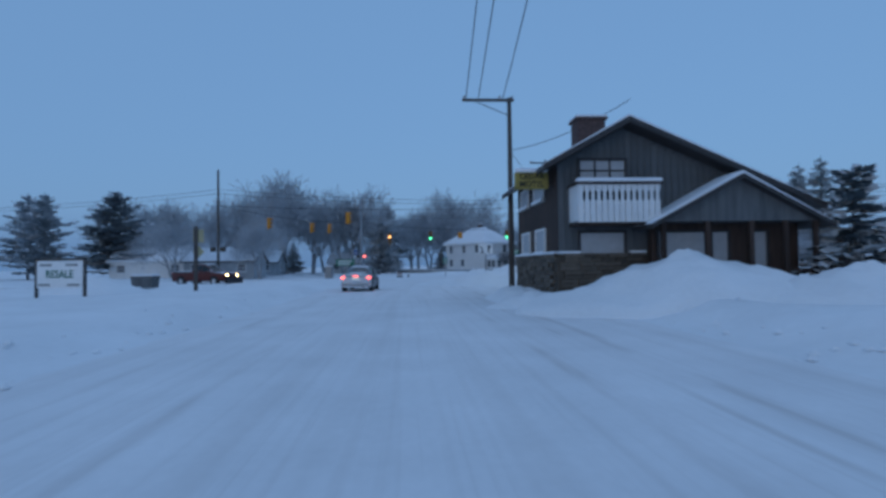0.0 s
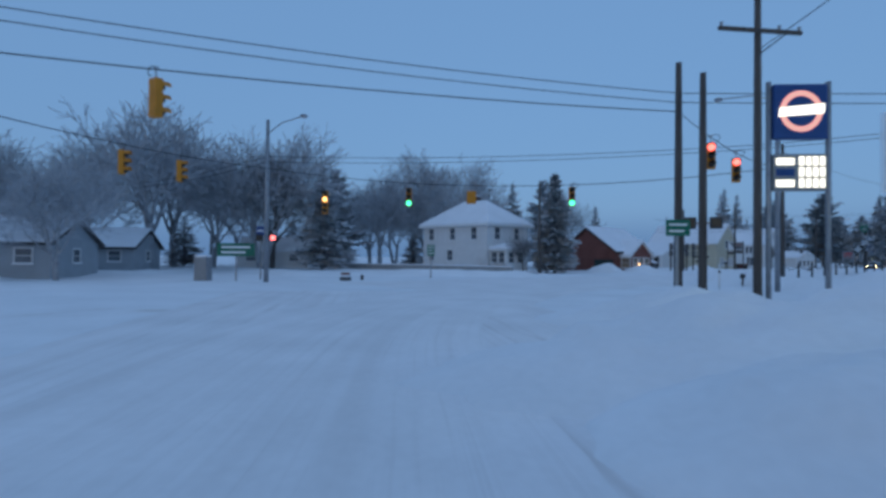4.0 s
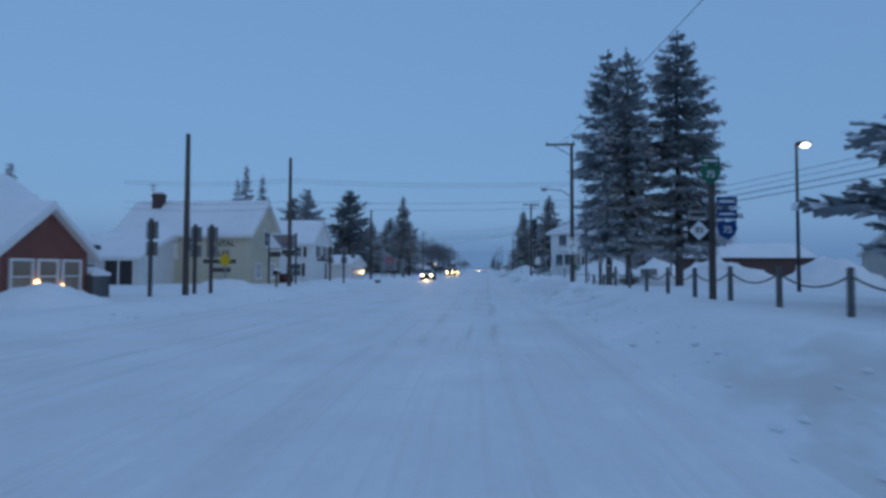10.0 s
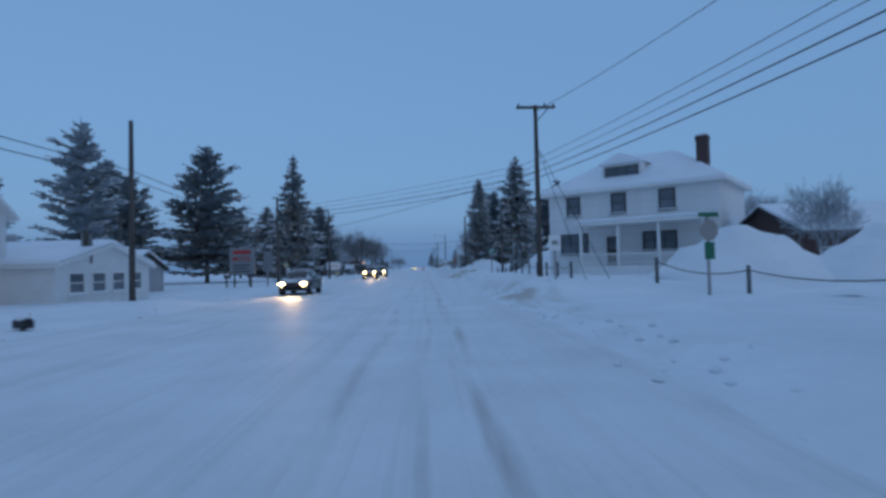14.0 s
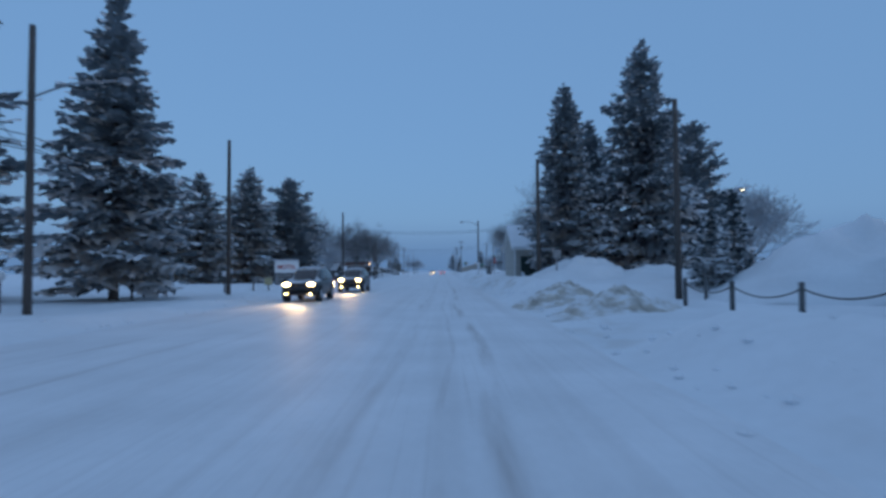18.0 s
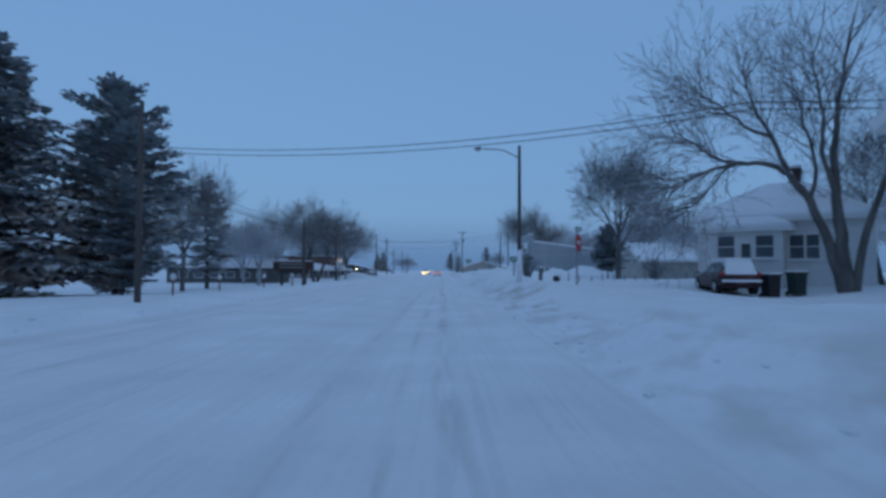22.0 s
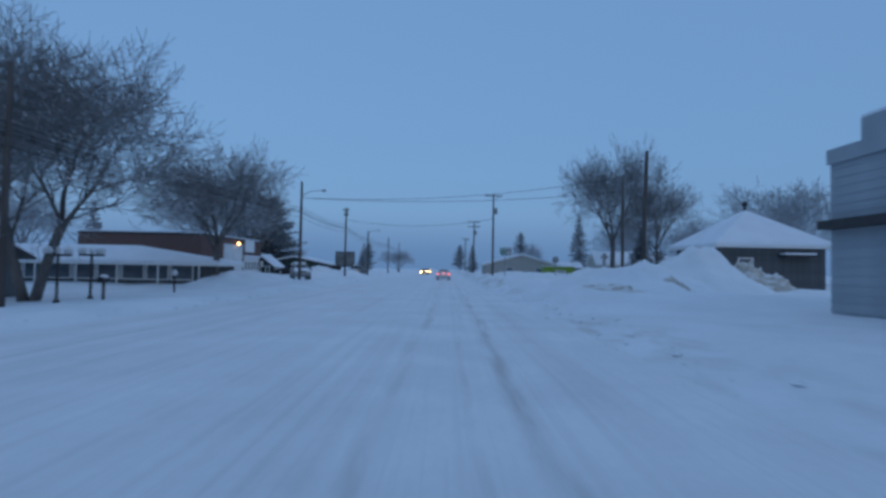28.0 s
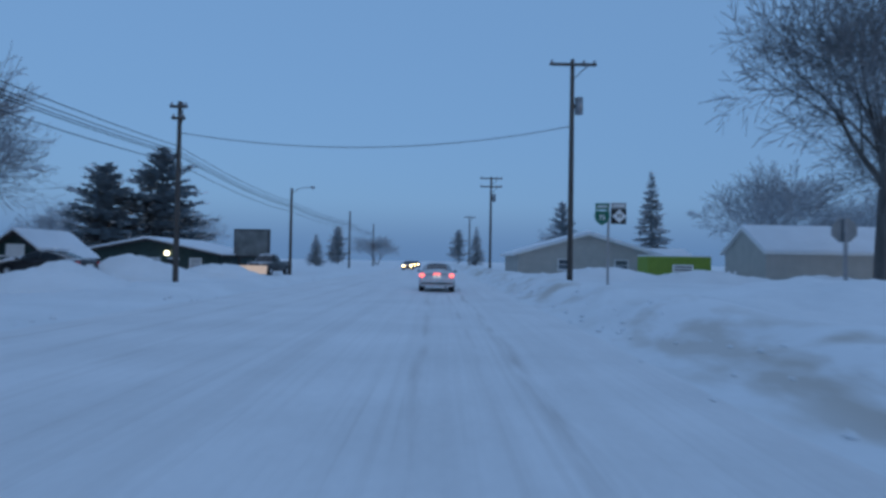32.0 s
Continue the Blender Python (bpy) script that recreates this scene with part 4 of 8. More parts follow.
def road_sign(name, x, y, z0, turn, panels, post=0.05, top=None, label="", category="sign", wood=False, group=""):
    """panels: (kind, x, z, width, height, material, words, words' material, size). The face looks to the local -y."""
    base = ground(x, y) if z0 is None else z0
    ob = thing(name, label, category, x, y, base, turn, group)
    hi = (top if top is not None else max(p[2] + p[4] / 2 for p in panels)) - base
    if post:
        part("post", Shape().box(-post, -post * 0.6, -0.4, post, post * 0.6, hi), POLE if wood else STEEL, ob, bevel=0.006)
    for kind, px, pz, w, h, mat, words, wmat, size in panels:
        pz -= base
        if kind == "diamond":
            k = w / 2
            pl = Shape().prism([(px, pz - k), (px + k, pz), (px, pz + k), (px - k, pz)], -0.09, -0.07)
        elif kind == "octagon":
            k = w / 2
            pl = Shape().prism([(px + k * math.cos(radians(22.5 + 45 * i)) / 0.924, pz + k * math.sin(radians(22.5 + 45 * i)) / 0.924) for i in range(8)], -0.09, -0.07)
        elif kind == "shield":
            pl = Shape().prism([(px + a * w, pz + b * h) for a, b in ((-0.42, 0.5), (0, 0.42), (0.42, 0.5), (0.5, 0.1), (0.38, -0.25), (0, -0.5), (-0.38, -0.25), (-0.5, 0.1))], -0.09, -0.07)
        else:
            pl = Shape().box(px - w / 2, -0.09, pz - h / 2, px + w / 2, -0.07, pz + h / 2)
        po = part("panel", pl, mat, ob)
        if words and wmat is not None:
            if words.startswith("#"):
                bars = int(words[1:])
                for i in range(bars):
                    zz = pz + h * (0.5 - (i + 0.5 + 0.25) / (bars + 0.5))
                    part("line_of_writing", Shape().box(px - w * 0.38, -0.096, zz - size / 2, px + w * (0.38 - 0.12 * (i % 2)), -0.09, zz + size / 2), wmat, ob)
            elif words == "<":
                part("arrow", arrow_shape(px - w * 0.24, pz - h * 0.05, h * 0.6, -0.35, False), wmat, ob)
                part("arrow", arrow_shape(px + w * 0.2, pz - h * 0.02, h * 0.72, 0.35, True), wmat, ob)
                lettering("letters", "ONLY", h * 0.17, wmat, ob, px - w * 0.24, -0.1, pz - h * 0.4)
            elif words == "~":
                for dx, dz in ((-0.16, -0.06), (0.14, 0.12)):
                    part("arrow", arrow_shape(px + dx * w, pz + dz * h, h * 0.3, -0.3, False), wmat, ob)
                part("line_of_writing", Shape().box(px - w * 0.3, -0.096, pz + h * 0.36, px + w * 0.3, -0.09, pz + h * 0.43), wmat, ob)
                part("line_of_writing", Shape().box(px - w * 0.25, -0.096, pz - h * 0.42, px + w * 0.25, -0.09, pz - h * 0.36), wmat, ob)
            else:
                lettering("letters", words, size, wmat, ob, px, -0.1, pz)
    return ob


def arrow_shape(x, z, h, bend, both):
    s = Shape()
    w = h * 0.09
    pts = [(x, z - h / 2), (x, z), (x + bend * h * 0.5, z + h * 0.3)]
    for (ax, az), (bx, bz) in zip(pts[:-1], pts[1:]):
        d = Vector((bx - ax, bz - az)).normalized()
        n = Vector((-d.y, d.x)) * w
        s.add([(ax - n.x, -0.096, az - n.y), (ax + n.x, -0.096, az + n.y), (bx + n.x, -0.096, bz + n.y), (bx - n.x, -0.096, bz - n.y)], [(0, 1, 2, 3)])
    tips = [(pts[-1], Vector((bend * 0.5, 0.3)).normalized())] + ([((x, z + h * 0.3), Vector((0, 1)))] if both else [])
    if both:
        s.add([(x - w, -0.097, z - 0.1 * h), (x + w, -0.097, z - 0.1 * h), (x + w, -0.097, z + h * 0.3), (x - w, -0.097, z + h * 0.3)], [(0, 1, 2, 3)])
    for (tx, tz), d in tips:
        n = Vector((-d.y, d.x)) * h * 0.17
        s.add([(tx - n.x, -0.098, tz - n.y), (tx + n.x, -0.098, tz + n.y), (tx + d.x * h * 0.25, -0.098, tz + d.y * h * 0.25)], [(0, 1, 2)])
    return s


# junction corners
PA, PK, PQ, PL = (5.1, -56.4, 10.0), (-9.1, -35.7, 10.2), (14.7, -29.1, 9.05), (13.6, -17.3, 10.4)
utility_pole(5.1, -56.4, 10.0, turn=20, radius=0.13)
utility_pole(-9.1, -35.7, 10.2, lamp=(9.9, 3.4, 12, False), radius=0.16, wood=False, label="grey steel street-lamp and signal pole at the junction")
utility_pole(14.7, -29.1, 9.05, radius=0.17)
utility_pole(16.0, -29.8, 8.2, radius=0.16, label="short brown wooden pole with a signal box")
utility_pole(13.6, -17.3, 10.7, lamp=(10.5, 2.6, 190, False), radius=0.14, wood=False, label="grey steel pole with a lamp arm and span wires")
utility_pole(17.7, -29.5, 11.4, cross=((11.1, 1.5, 0), (9.2, 1.5, 0)), turn=59)
utility_pole(36.1, -50.1, 9.55, cross=((9.4, 1.25, -1.05),), turn=59, label="wooden utility pole with a side crossarm beside the motel")
A0, K0, Q0, L0 = (PA[0], PA[1], 6.9), (PK[0], PK[1], 7.15), (PQ[0], PQ[1], 7.2), (PL[0], PL[1], 6.45)
wire([K0, L0], 1.05, 0.02, "black span wire carrying the traffic signals", "span_wire")
wire([A0, K0], 0.5, 0.02, "black span wire carrying the traffic signals", "span_wire")
wire([A0, Q0], 0.3, 0.02, "black span wire carrying the traffic signals", "span_wire")
wire([Q0, L0], 0.4, 0.02, "black span wire carrying the traffic signals", "span_wire")
for dz, far in ((7.9, 7.7), (7.55, 7.5)):
    wire([(PK[0] - 30, PK[1] - 4, dz + 0.6), (PK[0], PK[1], dz), (PL[0], PL[1], far), (PL[0] + 40, PL[1] + 4, far)], 0.35, 0.016)
    wire([(PA[0] - 30, PA[1] - 22, dz + 0.3), (PA[0], PA[1], dz + 0.4), (PQ[0], PQ[1], dz), (PQ[0] + 30, PQ[1] + 30, dz)], 0.35, 0.016)
traffic_signal(on_span(K0, L0, 0.135, 1.05), 52, (1, "amber"), 4, 0.9, "yellow signal with a flashing amber lens on a span wire")
traffic_signal(on_span(K0, L0, 0.318, 1.05), 52, (2, "green"), 3, 0.3, "yellow signal showing green on a span wire")
traffic_signal(on_span(K0, L0, 0.447, 1.05), 52, None, 2, 0.33, "plain yellow signal box seen from its blank side", True)
traffic_signal(on_span(K0, L0, 0.642, 1.05), 46, (2, "green"), 3, 0.12, "yellow signal showing green on a span wire")
traffic_signal(on_span(A0, Q0, 0.385, 0.3), 200, None, 3, 0.25, "yellow signal turned away, hanging from a span wire", back=True)
for s in (0.27, 0.56, 0.70):
    traffic_signal(on_span(A0, K0, s, 0.5), 150, None, 3, 0.25, "yellow signal turned away, hanging from a span wire", back=True)
traffic_signal(on_span(Q0, L0, 0.26, 0.4), 35, (0, "red"), 3, 0.25, "yellow signal showing red on a span wire")
traffic_signal(on_span(Q0, L0, 0.5, 0.4), 35, (0, "red"), 3, 0.25, "yellow signal showing red on a span wire")
# pedestrian signal boxes on two poles
for x, y, z, tn, lit in ((-9.1, -35.7, 2.75, 60, True), (5.1, -56.4, 3.1, 60, False), (16.0, -29.8, 2.9, 30, False)):
    ob = thing("pedestrian_signal", "pair of dark pedestrian signal boxes clamped to a pole", "traffic light", x, y, z, tn, "pedestrian signals")
    for sx in (-0.42, 0.42):
        part("housing", Shape().box(sx - 0.2, -0.2, -0.2, sx + 0.2, 0.12, 0.2), DARKSTEEL, ob, bevel=0.02)
        part("lens", Shape().box(sx - 0.14, -0.215, -0.14, sx + 0.14, -0.2, 0.14), (REDLIGHT if lit and sx > 0 else OFFLENS), ob)
    part("clamp", Shape().box(-0.25, -0.04, -0.04, 0.25, 0.04, 0.04), STEEL, ob)

# poles along the main road: left row, then right row
for x, y, top, kw in (
        (-10.0, -9.3, 8.6, {}), (-10.3, 17.0, 7.7, {}), (-9.8, 29.4, 9.0, {}), (-10.85, 61.7, 8.8, {}), (-15.0, 68.6, 5.0, dict(radius=0.11)), (-10.6, 88.0, 8.3, {}),
        (-10.5, 116.4, 9.85, {}), (-11.3, 100.2, 10.2, dict(lamp=(8.2, 3.0, 0, False))), (12.7, 104.2, 8.6, {}), (-10.0, 154.2, 9.1, {}), (-9.45, 182.5, 6.25, {}), (-13.9, 223, 9.0, {}),
        (-10.9, 254.9, 9.4, dict(lamp=(8.6, 1.8, 0, False))), (-10.9, 278.9, 9.5, dict(cross=((9.2, 0.45, 0), (8.6, 0.35, 0)))), (-10.9, 301.3, 7.9, dict(lamp=(8.0, 1.6, 0, False))),
        (-10.4, 332, 8.5, {}), (-10.2, 360, 8.5, {}),
        (10.2, -7.7, 9.4, {}), (9.05, 29.35, 9.65, dict(cross=((9.6, 0.95, -0.75),), lamp=(6.7, 1.5, 180, False))), (11.1, 36.2, 7.2, dict(radius=0.07)), (8.95, 63.0, 9.6, dict(cross=((9.45, 1.0, 0),))),
        (9.2, 117.9, 8.8, {}), (7.8, 160.2, 8.45, dict(lamp=(8.3, 2.0, 178, False), radius=0.12, plastered=1.75)), (14.4, 236, 8.8, dict(lean=0.25)), (8.9, 277.6, 11.6, dict(cross=((11.3, 1.15, 0),), transformer=True)),
        (8.1, 312.4, 10.9, dict(cross=((10.7, 1.2, 0), (9.8, 1.2, 0)), transformer=True)), (7.8, 350, 9.5, dict(cross=((9.3, 1.0, 0),))),
        (17.7, 250.5, 9.8, {}), (32.0, 213.0, 8.7, {})):
    utility_pole(x, y, top, **kw)
LEFT = [(-10.0, -9.3, 8.4), (-10.3, 17.0, 7.5), (-9.8, 29.4, 5.85), (-10.85, 61.7, 6.4), (-10.6, 88.0, 6.3), (-11.3, 100.2, 6.3), (-10.5, 116.4, 6.2), (-10.0, 154.2, 6.2), (-9.45, 182.5, 5.75),
        (-13.9, 223, 6.7), (-10.9, 254.9, 7.0), (-10.9, 278.9, 7.2), (-10.9, 301.3, 6.7), (-10.4, 332, 7), (-10.2, 360, 7)]
for dz, cut in ((0, 2), (-0.4, 2), (-0.25, 4), (-0.5, 4), (-0.9, 8)):
    wire([(x, y, z + dz) for x, y, z in LEFT[cut:]], 0.3, 0.018)
for z, far in ((7.55, 7.15), (7.35, 6.95), (6.05, 6.0), (5.6, 5.55)):
    wire([(-22, 29.9, z + 0.1), (-9.8, 29.4, z), (9.05, 29.35, far)], 0.22, 0.009)
wire([(8.9, 277.6, 8.3), (-10.9, 278.9, 7.9)], 0.9, 0.018)
wire([(17.7, 250.5, 9.6), (-10.9, 254.9, 7.9)], 0.8, 0.018)
wire([(17.7, 250.5, 8.4), (-10.9, 254.9, 7.9)], 0.6, 0.018)
for dz in (0, 0.22):
    wire([(-10.0, 154.2, 6.85 + dz), (13.0, 146.0, 6.5 + dz), (34, 138, 6.9 + dz)], 0.7, 0.014)
for z, low, thick in ((7.3, 5.9, 0.011), (6.95, 5.6, 0.010), (6.6, 5.3, 0.018), (6.25, 5.0, 0.018)):
    wire([(-10.6, 88.0, z), (8.95, 67.5, z), (11.1, 36.2, low), (22, 8, low + 0.6)], 0.25, thick)
wire([(8.95, 63.0, 6.2), (-11.3, 100.2, 5.6)], 0.3, 0.014)
for x in (11.6, 12.9):
    wire([(8.95, 63.1, 7.6), (x, 63.6, 0.2)], 0.0, 0.016, "steel guy wire staying a utility pole", "guy_wire")
wire([(8.95, 63.0, 9.3), (11.1, 36.2, 7.0)], 0.3, 0.012)
wire([(8.3, 29.4, 9.7), (10.2, -7.7, 8.9), (13.6, -17.3, 9.2)], 0.4, 0.014)
for off in (-2.1, -1.5, -0.3):
    wire([(36.1 + off * 0.515, -50.1 + off * 0.857, 9.55), (60 + off * 0.515, -66 + off * 0.857, 15.5)], 0.3, 0.02)
wire([(17.7, -29.5, 8.6), (36.1, -50.1, 7.0), (43, -50, 7.8)], 0.3, 0.016)

# signs at the junction
# yellow paled by weather, with haze also put into the colour
PALEYELLOW = material("weathered_hazed_yellow_plate", (0.42, 0.38, 0.24), 0.5, spread=0.15, bump=0.03)
road_sign("lane_sign", 24.65, -42.5, None, 55, [("box", 0, 2.63, 1.0, 0.75, SIGNWHITE, "<", SIGNBLACK, 0.2)], label="white lane-arrow sign on a steel post in the snow")
road_sign("route_sign", 16.6, -32.6, None, 52, [("box", 0, 2.6, 0.75, 0.5, SIGNGREEN, "#2", SIGNWHITE, 0.06)], label="small green route sign on a thin post")
road_sign("guide_sign", -11.7, -36.7, None, 50, [("box", 0, 2.0, 2.5, 0.85, SIGNGREEN, "#2", SIGNWHITE, 0.13)], label="wide green guide sign with two lines of writing")
road_sign("route_sign", -12.9, -34.6, None, 50, [("box", 0, 3.35, 0.6, 0.6, SIGNBLUE, "#1", SIGNWHITE, 0.1), ("box", 0, 2.85, 0.6, 0.3, SIGNWHITE, "", None, 0)], label="blue and white route marker on a steel post")
road_sign("direction_sign", -9.3, -22.5, None, 40, [("box", 0, 2.15, 0.6, 0.85, SIGNGREEN, "#3", SIGNWHITE, 0.07)], label="small green direction sign on a post")
road_sign("route_sign", 21.8, -61.5, None, 240, [("box", -0.12, 3.35, 0.6, 0.75, PALEYELLOW, "", None, 0), ("diamond", -0.12, 2.45, 0.7, 0.7, PALEYELLOW, "", None, 0)],
          top=3.9, label="dark wooden post with two pale yellow plates seen from behind", wood=True, post=0.1)
ob = thing("for_sale_board", "white roadside resale board on two dark posts", "sign", 25, -68.0, 0.3, 41)
for sx in (-1.4, 1.4):
    part("post", Shape().box(sx - 0.06, -0.06, -0.3, sx + 0.06, 0.06, 1.75), DARKTRIM, ob, bevel=0.008)
part("board", Shape().box(-1.34, -0.05, 0.35, 1.34, 0.03, 1.62), SIGNWHITE, ob, bevel=0.01)
part("top_rail", Shape().box(-1.4, -0.07, 1.64, 1.4, 0.06, 1.74), DARKTRIM, ob)
lettering("letters", "RESALE", 0.5, SIGNGREEN, ob, 0, -0.06, 0.98)
for sx, sz in ((-0.8, 1.42), (0.7, 1.42), (-0.9, 0.5), (0.8, 0.5)):
    part("line_of_writing", Shape().box(sx - 0.35, -0.058, sz - 0.05, sx + 0.35, -0.05, sz + 0.05), SIGNBACK, ob)

# signs along the main road
road_sign("route_sign", 10.25, 9.3, None, 4, [("shield", -0.05, 4.3, 0.6, 0.6, SIGNGREEN, "75", SIGNWHITE, 0.27), ("box", -0.05, 4.72, 0.56, 0.22, SIGNGREEN, "#1", SIGNWHITE, 0.06),
                                              ("box", -0.45, 3.1, 0.6, 0.24, SIGNBACK, "#1", SIGNBLACK, 0.08), ("box", -0.45, 2.62, 0.64, 0.64, SIGNBLACK, "", None, 0), ("box", 0.42, 3.5, 0.6, 0.28, SIGNBLUE, "#1", SIGNWHITE, 0.08), ("box", 0.42, 3.12, 0.6, 0.26, SIGNBLUE, "#1", SIGNWHITE, 0.06),
                                              ("shield", 0.42, 2.64, 0.6, 0.6, SIGNBLUE, "75", SIGNWHITE, 0.27)], post=0.09, wood=True, label="post crowded with green, blue and black route signs")
road_sign("route_diamond", 9.8, 9.18, 2.2, 4, [("diamond", 0, 2.62, 0.58, 0.58, SIGNWHITE, "93", SIGNBLACK, 0.24)], post=0, label="white route diamond with the number 93 on black")
road_sign("route_sign", 10.4, 276.4, None, 0, [("box", -0.32, 4.25, 0.62, 0.3, SIGNGREEN, "#1", SIGNWHITE, 0.08), ("shield", -0.32, 3.72, 0.72, 0.72, SIGNGREEN, "75", SIGNWHITE, 0.32),
                                               ("box", 0.45, 4.3, 0.7, 0.26, SIGNBACK, "#1", SIGNWHITE, 0.08), ("box", 0.45, 3.8, 0.72, 0.72, SIGNBLACK, "", None, 0)], label="pair of green and black route signs on a post")
road_sign("route_diamond", 10.85, 276.28, 3.3, 0, [("diamond", 0, 3.8, 0.64, 0.64, SIGNWHITE, "93", SIGNBLACK, 0.26)], post=0, label="white route diamond with the number 93 on black")
road_sign("lane_merge_sign", 9.05, 29.05, 2.0, 0, [("box", -0.02, 2.97, 0.54, 1.08, SIGNWHITE, "~", SIGNBLACK, 0.1)], post=0, label="white turning-lane sign strapped to a utility pole")
road_sign("speed_sign", 9.75, 63.1, None, -6, [("box", 0, 2.5, 0.62, 0.78, SIGNWHITE, "40", SIGNBLACK, 0.34)], label="white speed limit sign reading 40")
road_sign("street_sign", 12.9, 53.5, None, 12, [("octagon", 0, 2.45, 0.7, 0.7, SIGNBACK, "", None, 0), ("box", 0, 1.75, 0.4, 0.6, SIGNGREEN, "", None, 0), ("box", 0, 3.0, 0.8, 0.16, SIGNGREEN, "", None, 0)], label="street corner post with the back of a stop sign")
road_sign("stop_sign", 9.45, 153.8, None, 58, [("octagon", 0, 2.75, 0.75, 0.75, SIGNRED, "STOP", SIGNWHITE, 0.22), ("box", 0, 3.35, 0.8, 0.2, SIGNGREEN, "#1", SIGNWHITE, 0.08)], label="red stop sign under a green street-name blade")
road_sign("direction_sign", 9.16, 85.63, None, 4, [("box", 0, 2.72, 0.58, 0.45, SIGNGREEN, "#2", SIGNWHITE, 0.07)], label="small green direction sign on a steel post by the rope fence")
road_sign("direction_sign", 9.15, 173.3, None, -5, [("box", 0, 2.42, 0.62, 0.36, SIGNGREEN, "#1", SIGNWHITE, 0.07)], label="green sign on a post beside a bare bush")
road_sign("small_sign", 9.9, 115.5, None, 0, [("box", 0, 2.5, 0.5, 0.5, SIGNBACK, "", None, 0)], label="small square sign on a post by the snowbank")
road_sign("stop_sign", 15.3, 267.6, None, 172, [("octagon", 0, 2.76, 0.75, 0.75, SIGNBACK, "", None, 0)], label="pale back of a stop sign on a thin post")
road_sign("small_sign", 12.4, 237.0, None, 0, [("diamond", 0, 2.4, 0.5, 0.5, SIGNBACK, "", None, 0)], label="snow-covered sign on a leaning steel post", post=0.08)
road_sign("warning_sign", -14.2, 29.3, None, -12, [("diamond", 0, 2.05, 1.0, 1.0, SIGNYELLOW, "", None, 0)], label="yellow warning diamond on a thin post")
road_sign("warning_sign", -11.6, 95.4, None, 0, [("diamond", 0, 2.0, 0.62, 0.62, PALEYELLOW, "", None, 0)], label="dull yellow warning diamond on a post before the spruces")
road_sign("marker_sign", -10.8, 125.6, None, 0, [("box", 0, 0.78, 0.6, 0.6, PALEYELLOW, "", None, 0)], post=0.05, wood=True, label="small pale yellow square sign low on a post")
road_sign("marker_sign", -11.8, 125.0, None, 0, [("box", 0, 0.85, 0.14, 0.3, SIGNBACK, "", None, 0)], post=0.06, wood=True, label="slim dark marker post with a small plate")
for x, y, tn in ((-10.85, 15.1, 170), (-10.57, 18.3, 172), (-9.85, 18.5, 172), (-11.4, 45.2, 172), (-9.95, 44.7, 175), (-13.2, 62.0, 172)):
    road_sign("route_sign", x, y, None, tn, [("box", 0, 3.1, 0.6, 0.75, SIGNBACK, "", None, 0), ("box", 0, 2.3, 0.6, 0.6, SIGNBACK, "", None, 0)], post=0.08, wood=True, top=3.6, label="brown wooden post with sign plates seen from behind", group="sign posts facing the other lane")

# ---- buildings ----
FACE = {"front": 0, "right": 90, "back": 180, "left": -90}
WINDOW_CACHE = {}


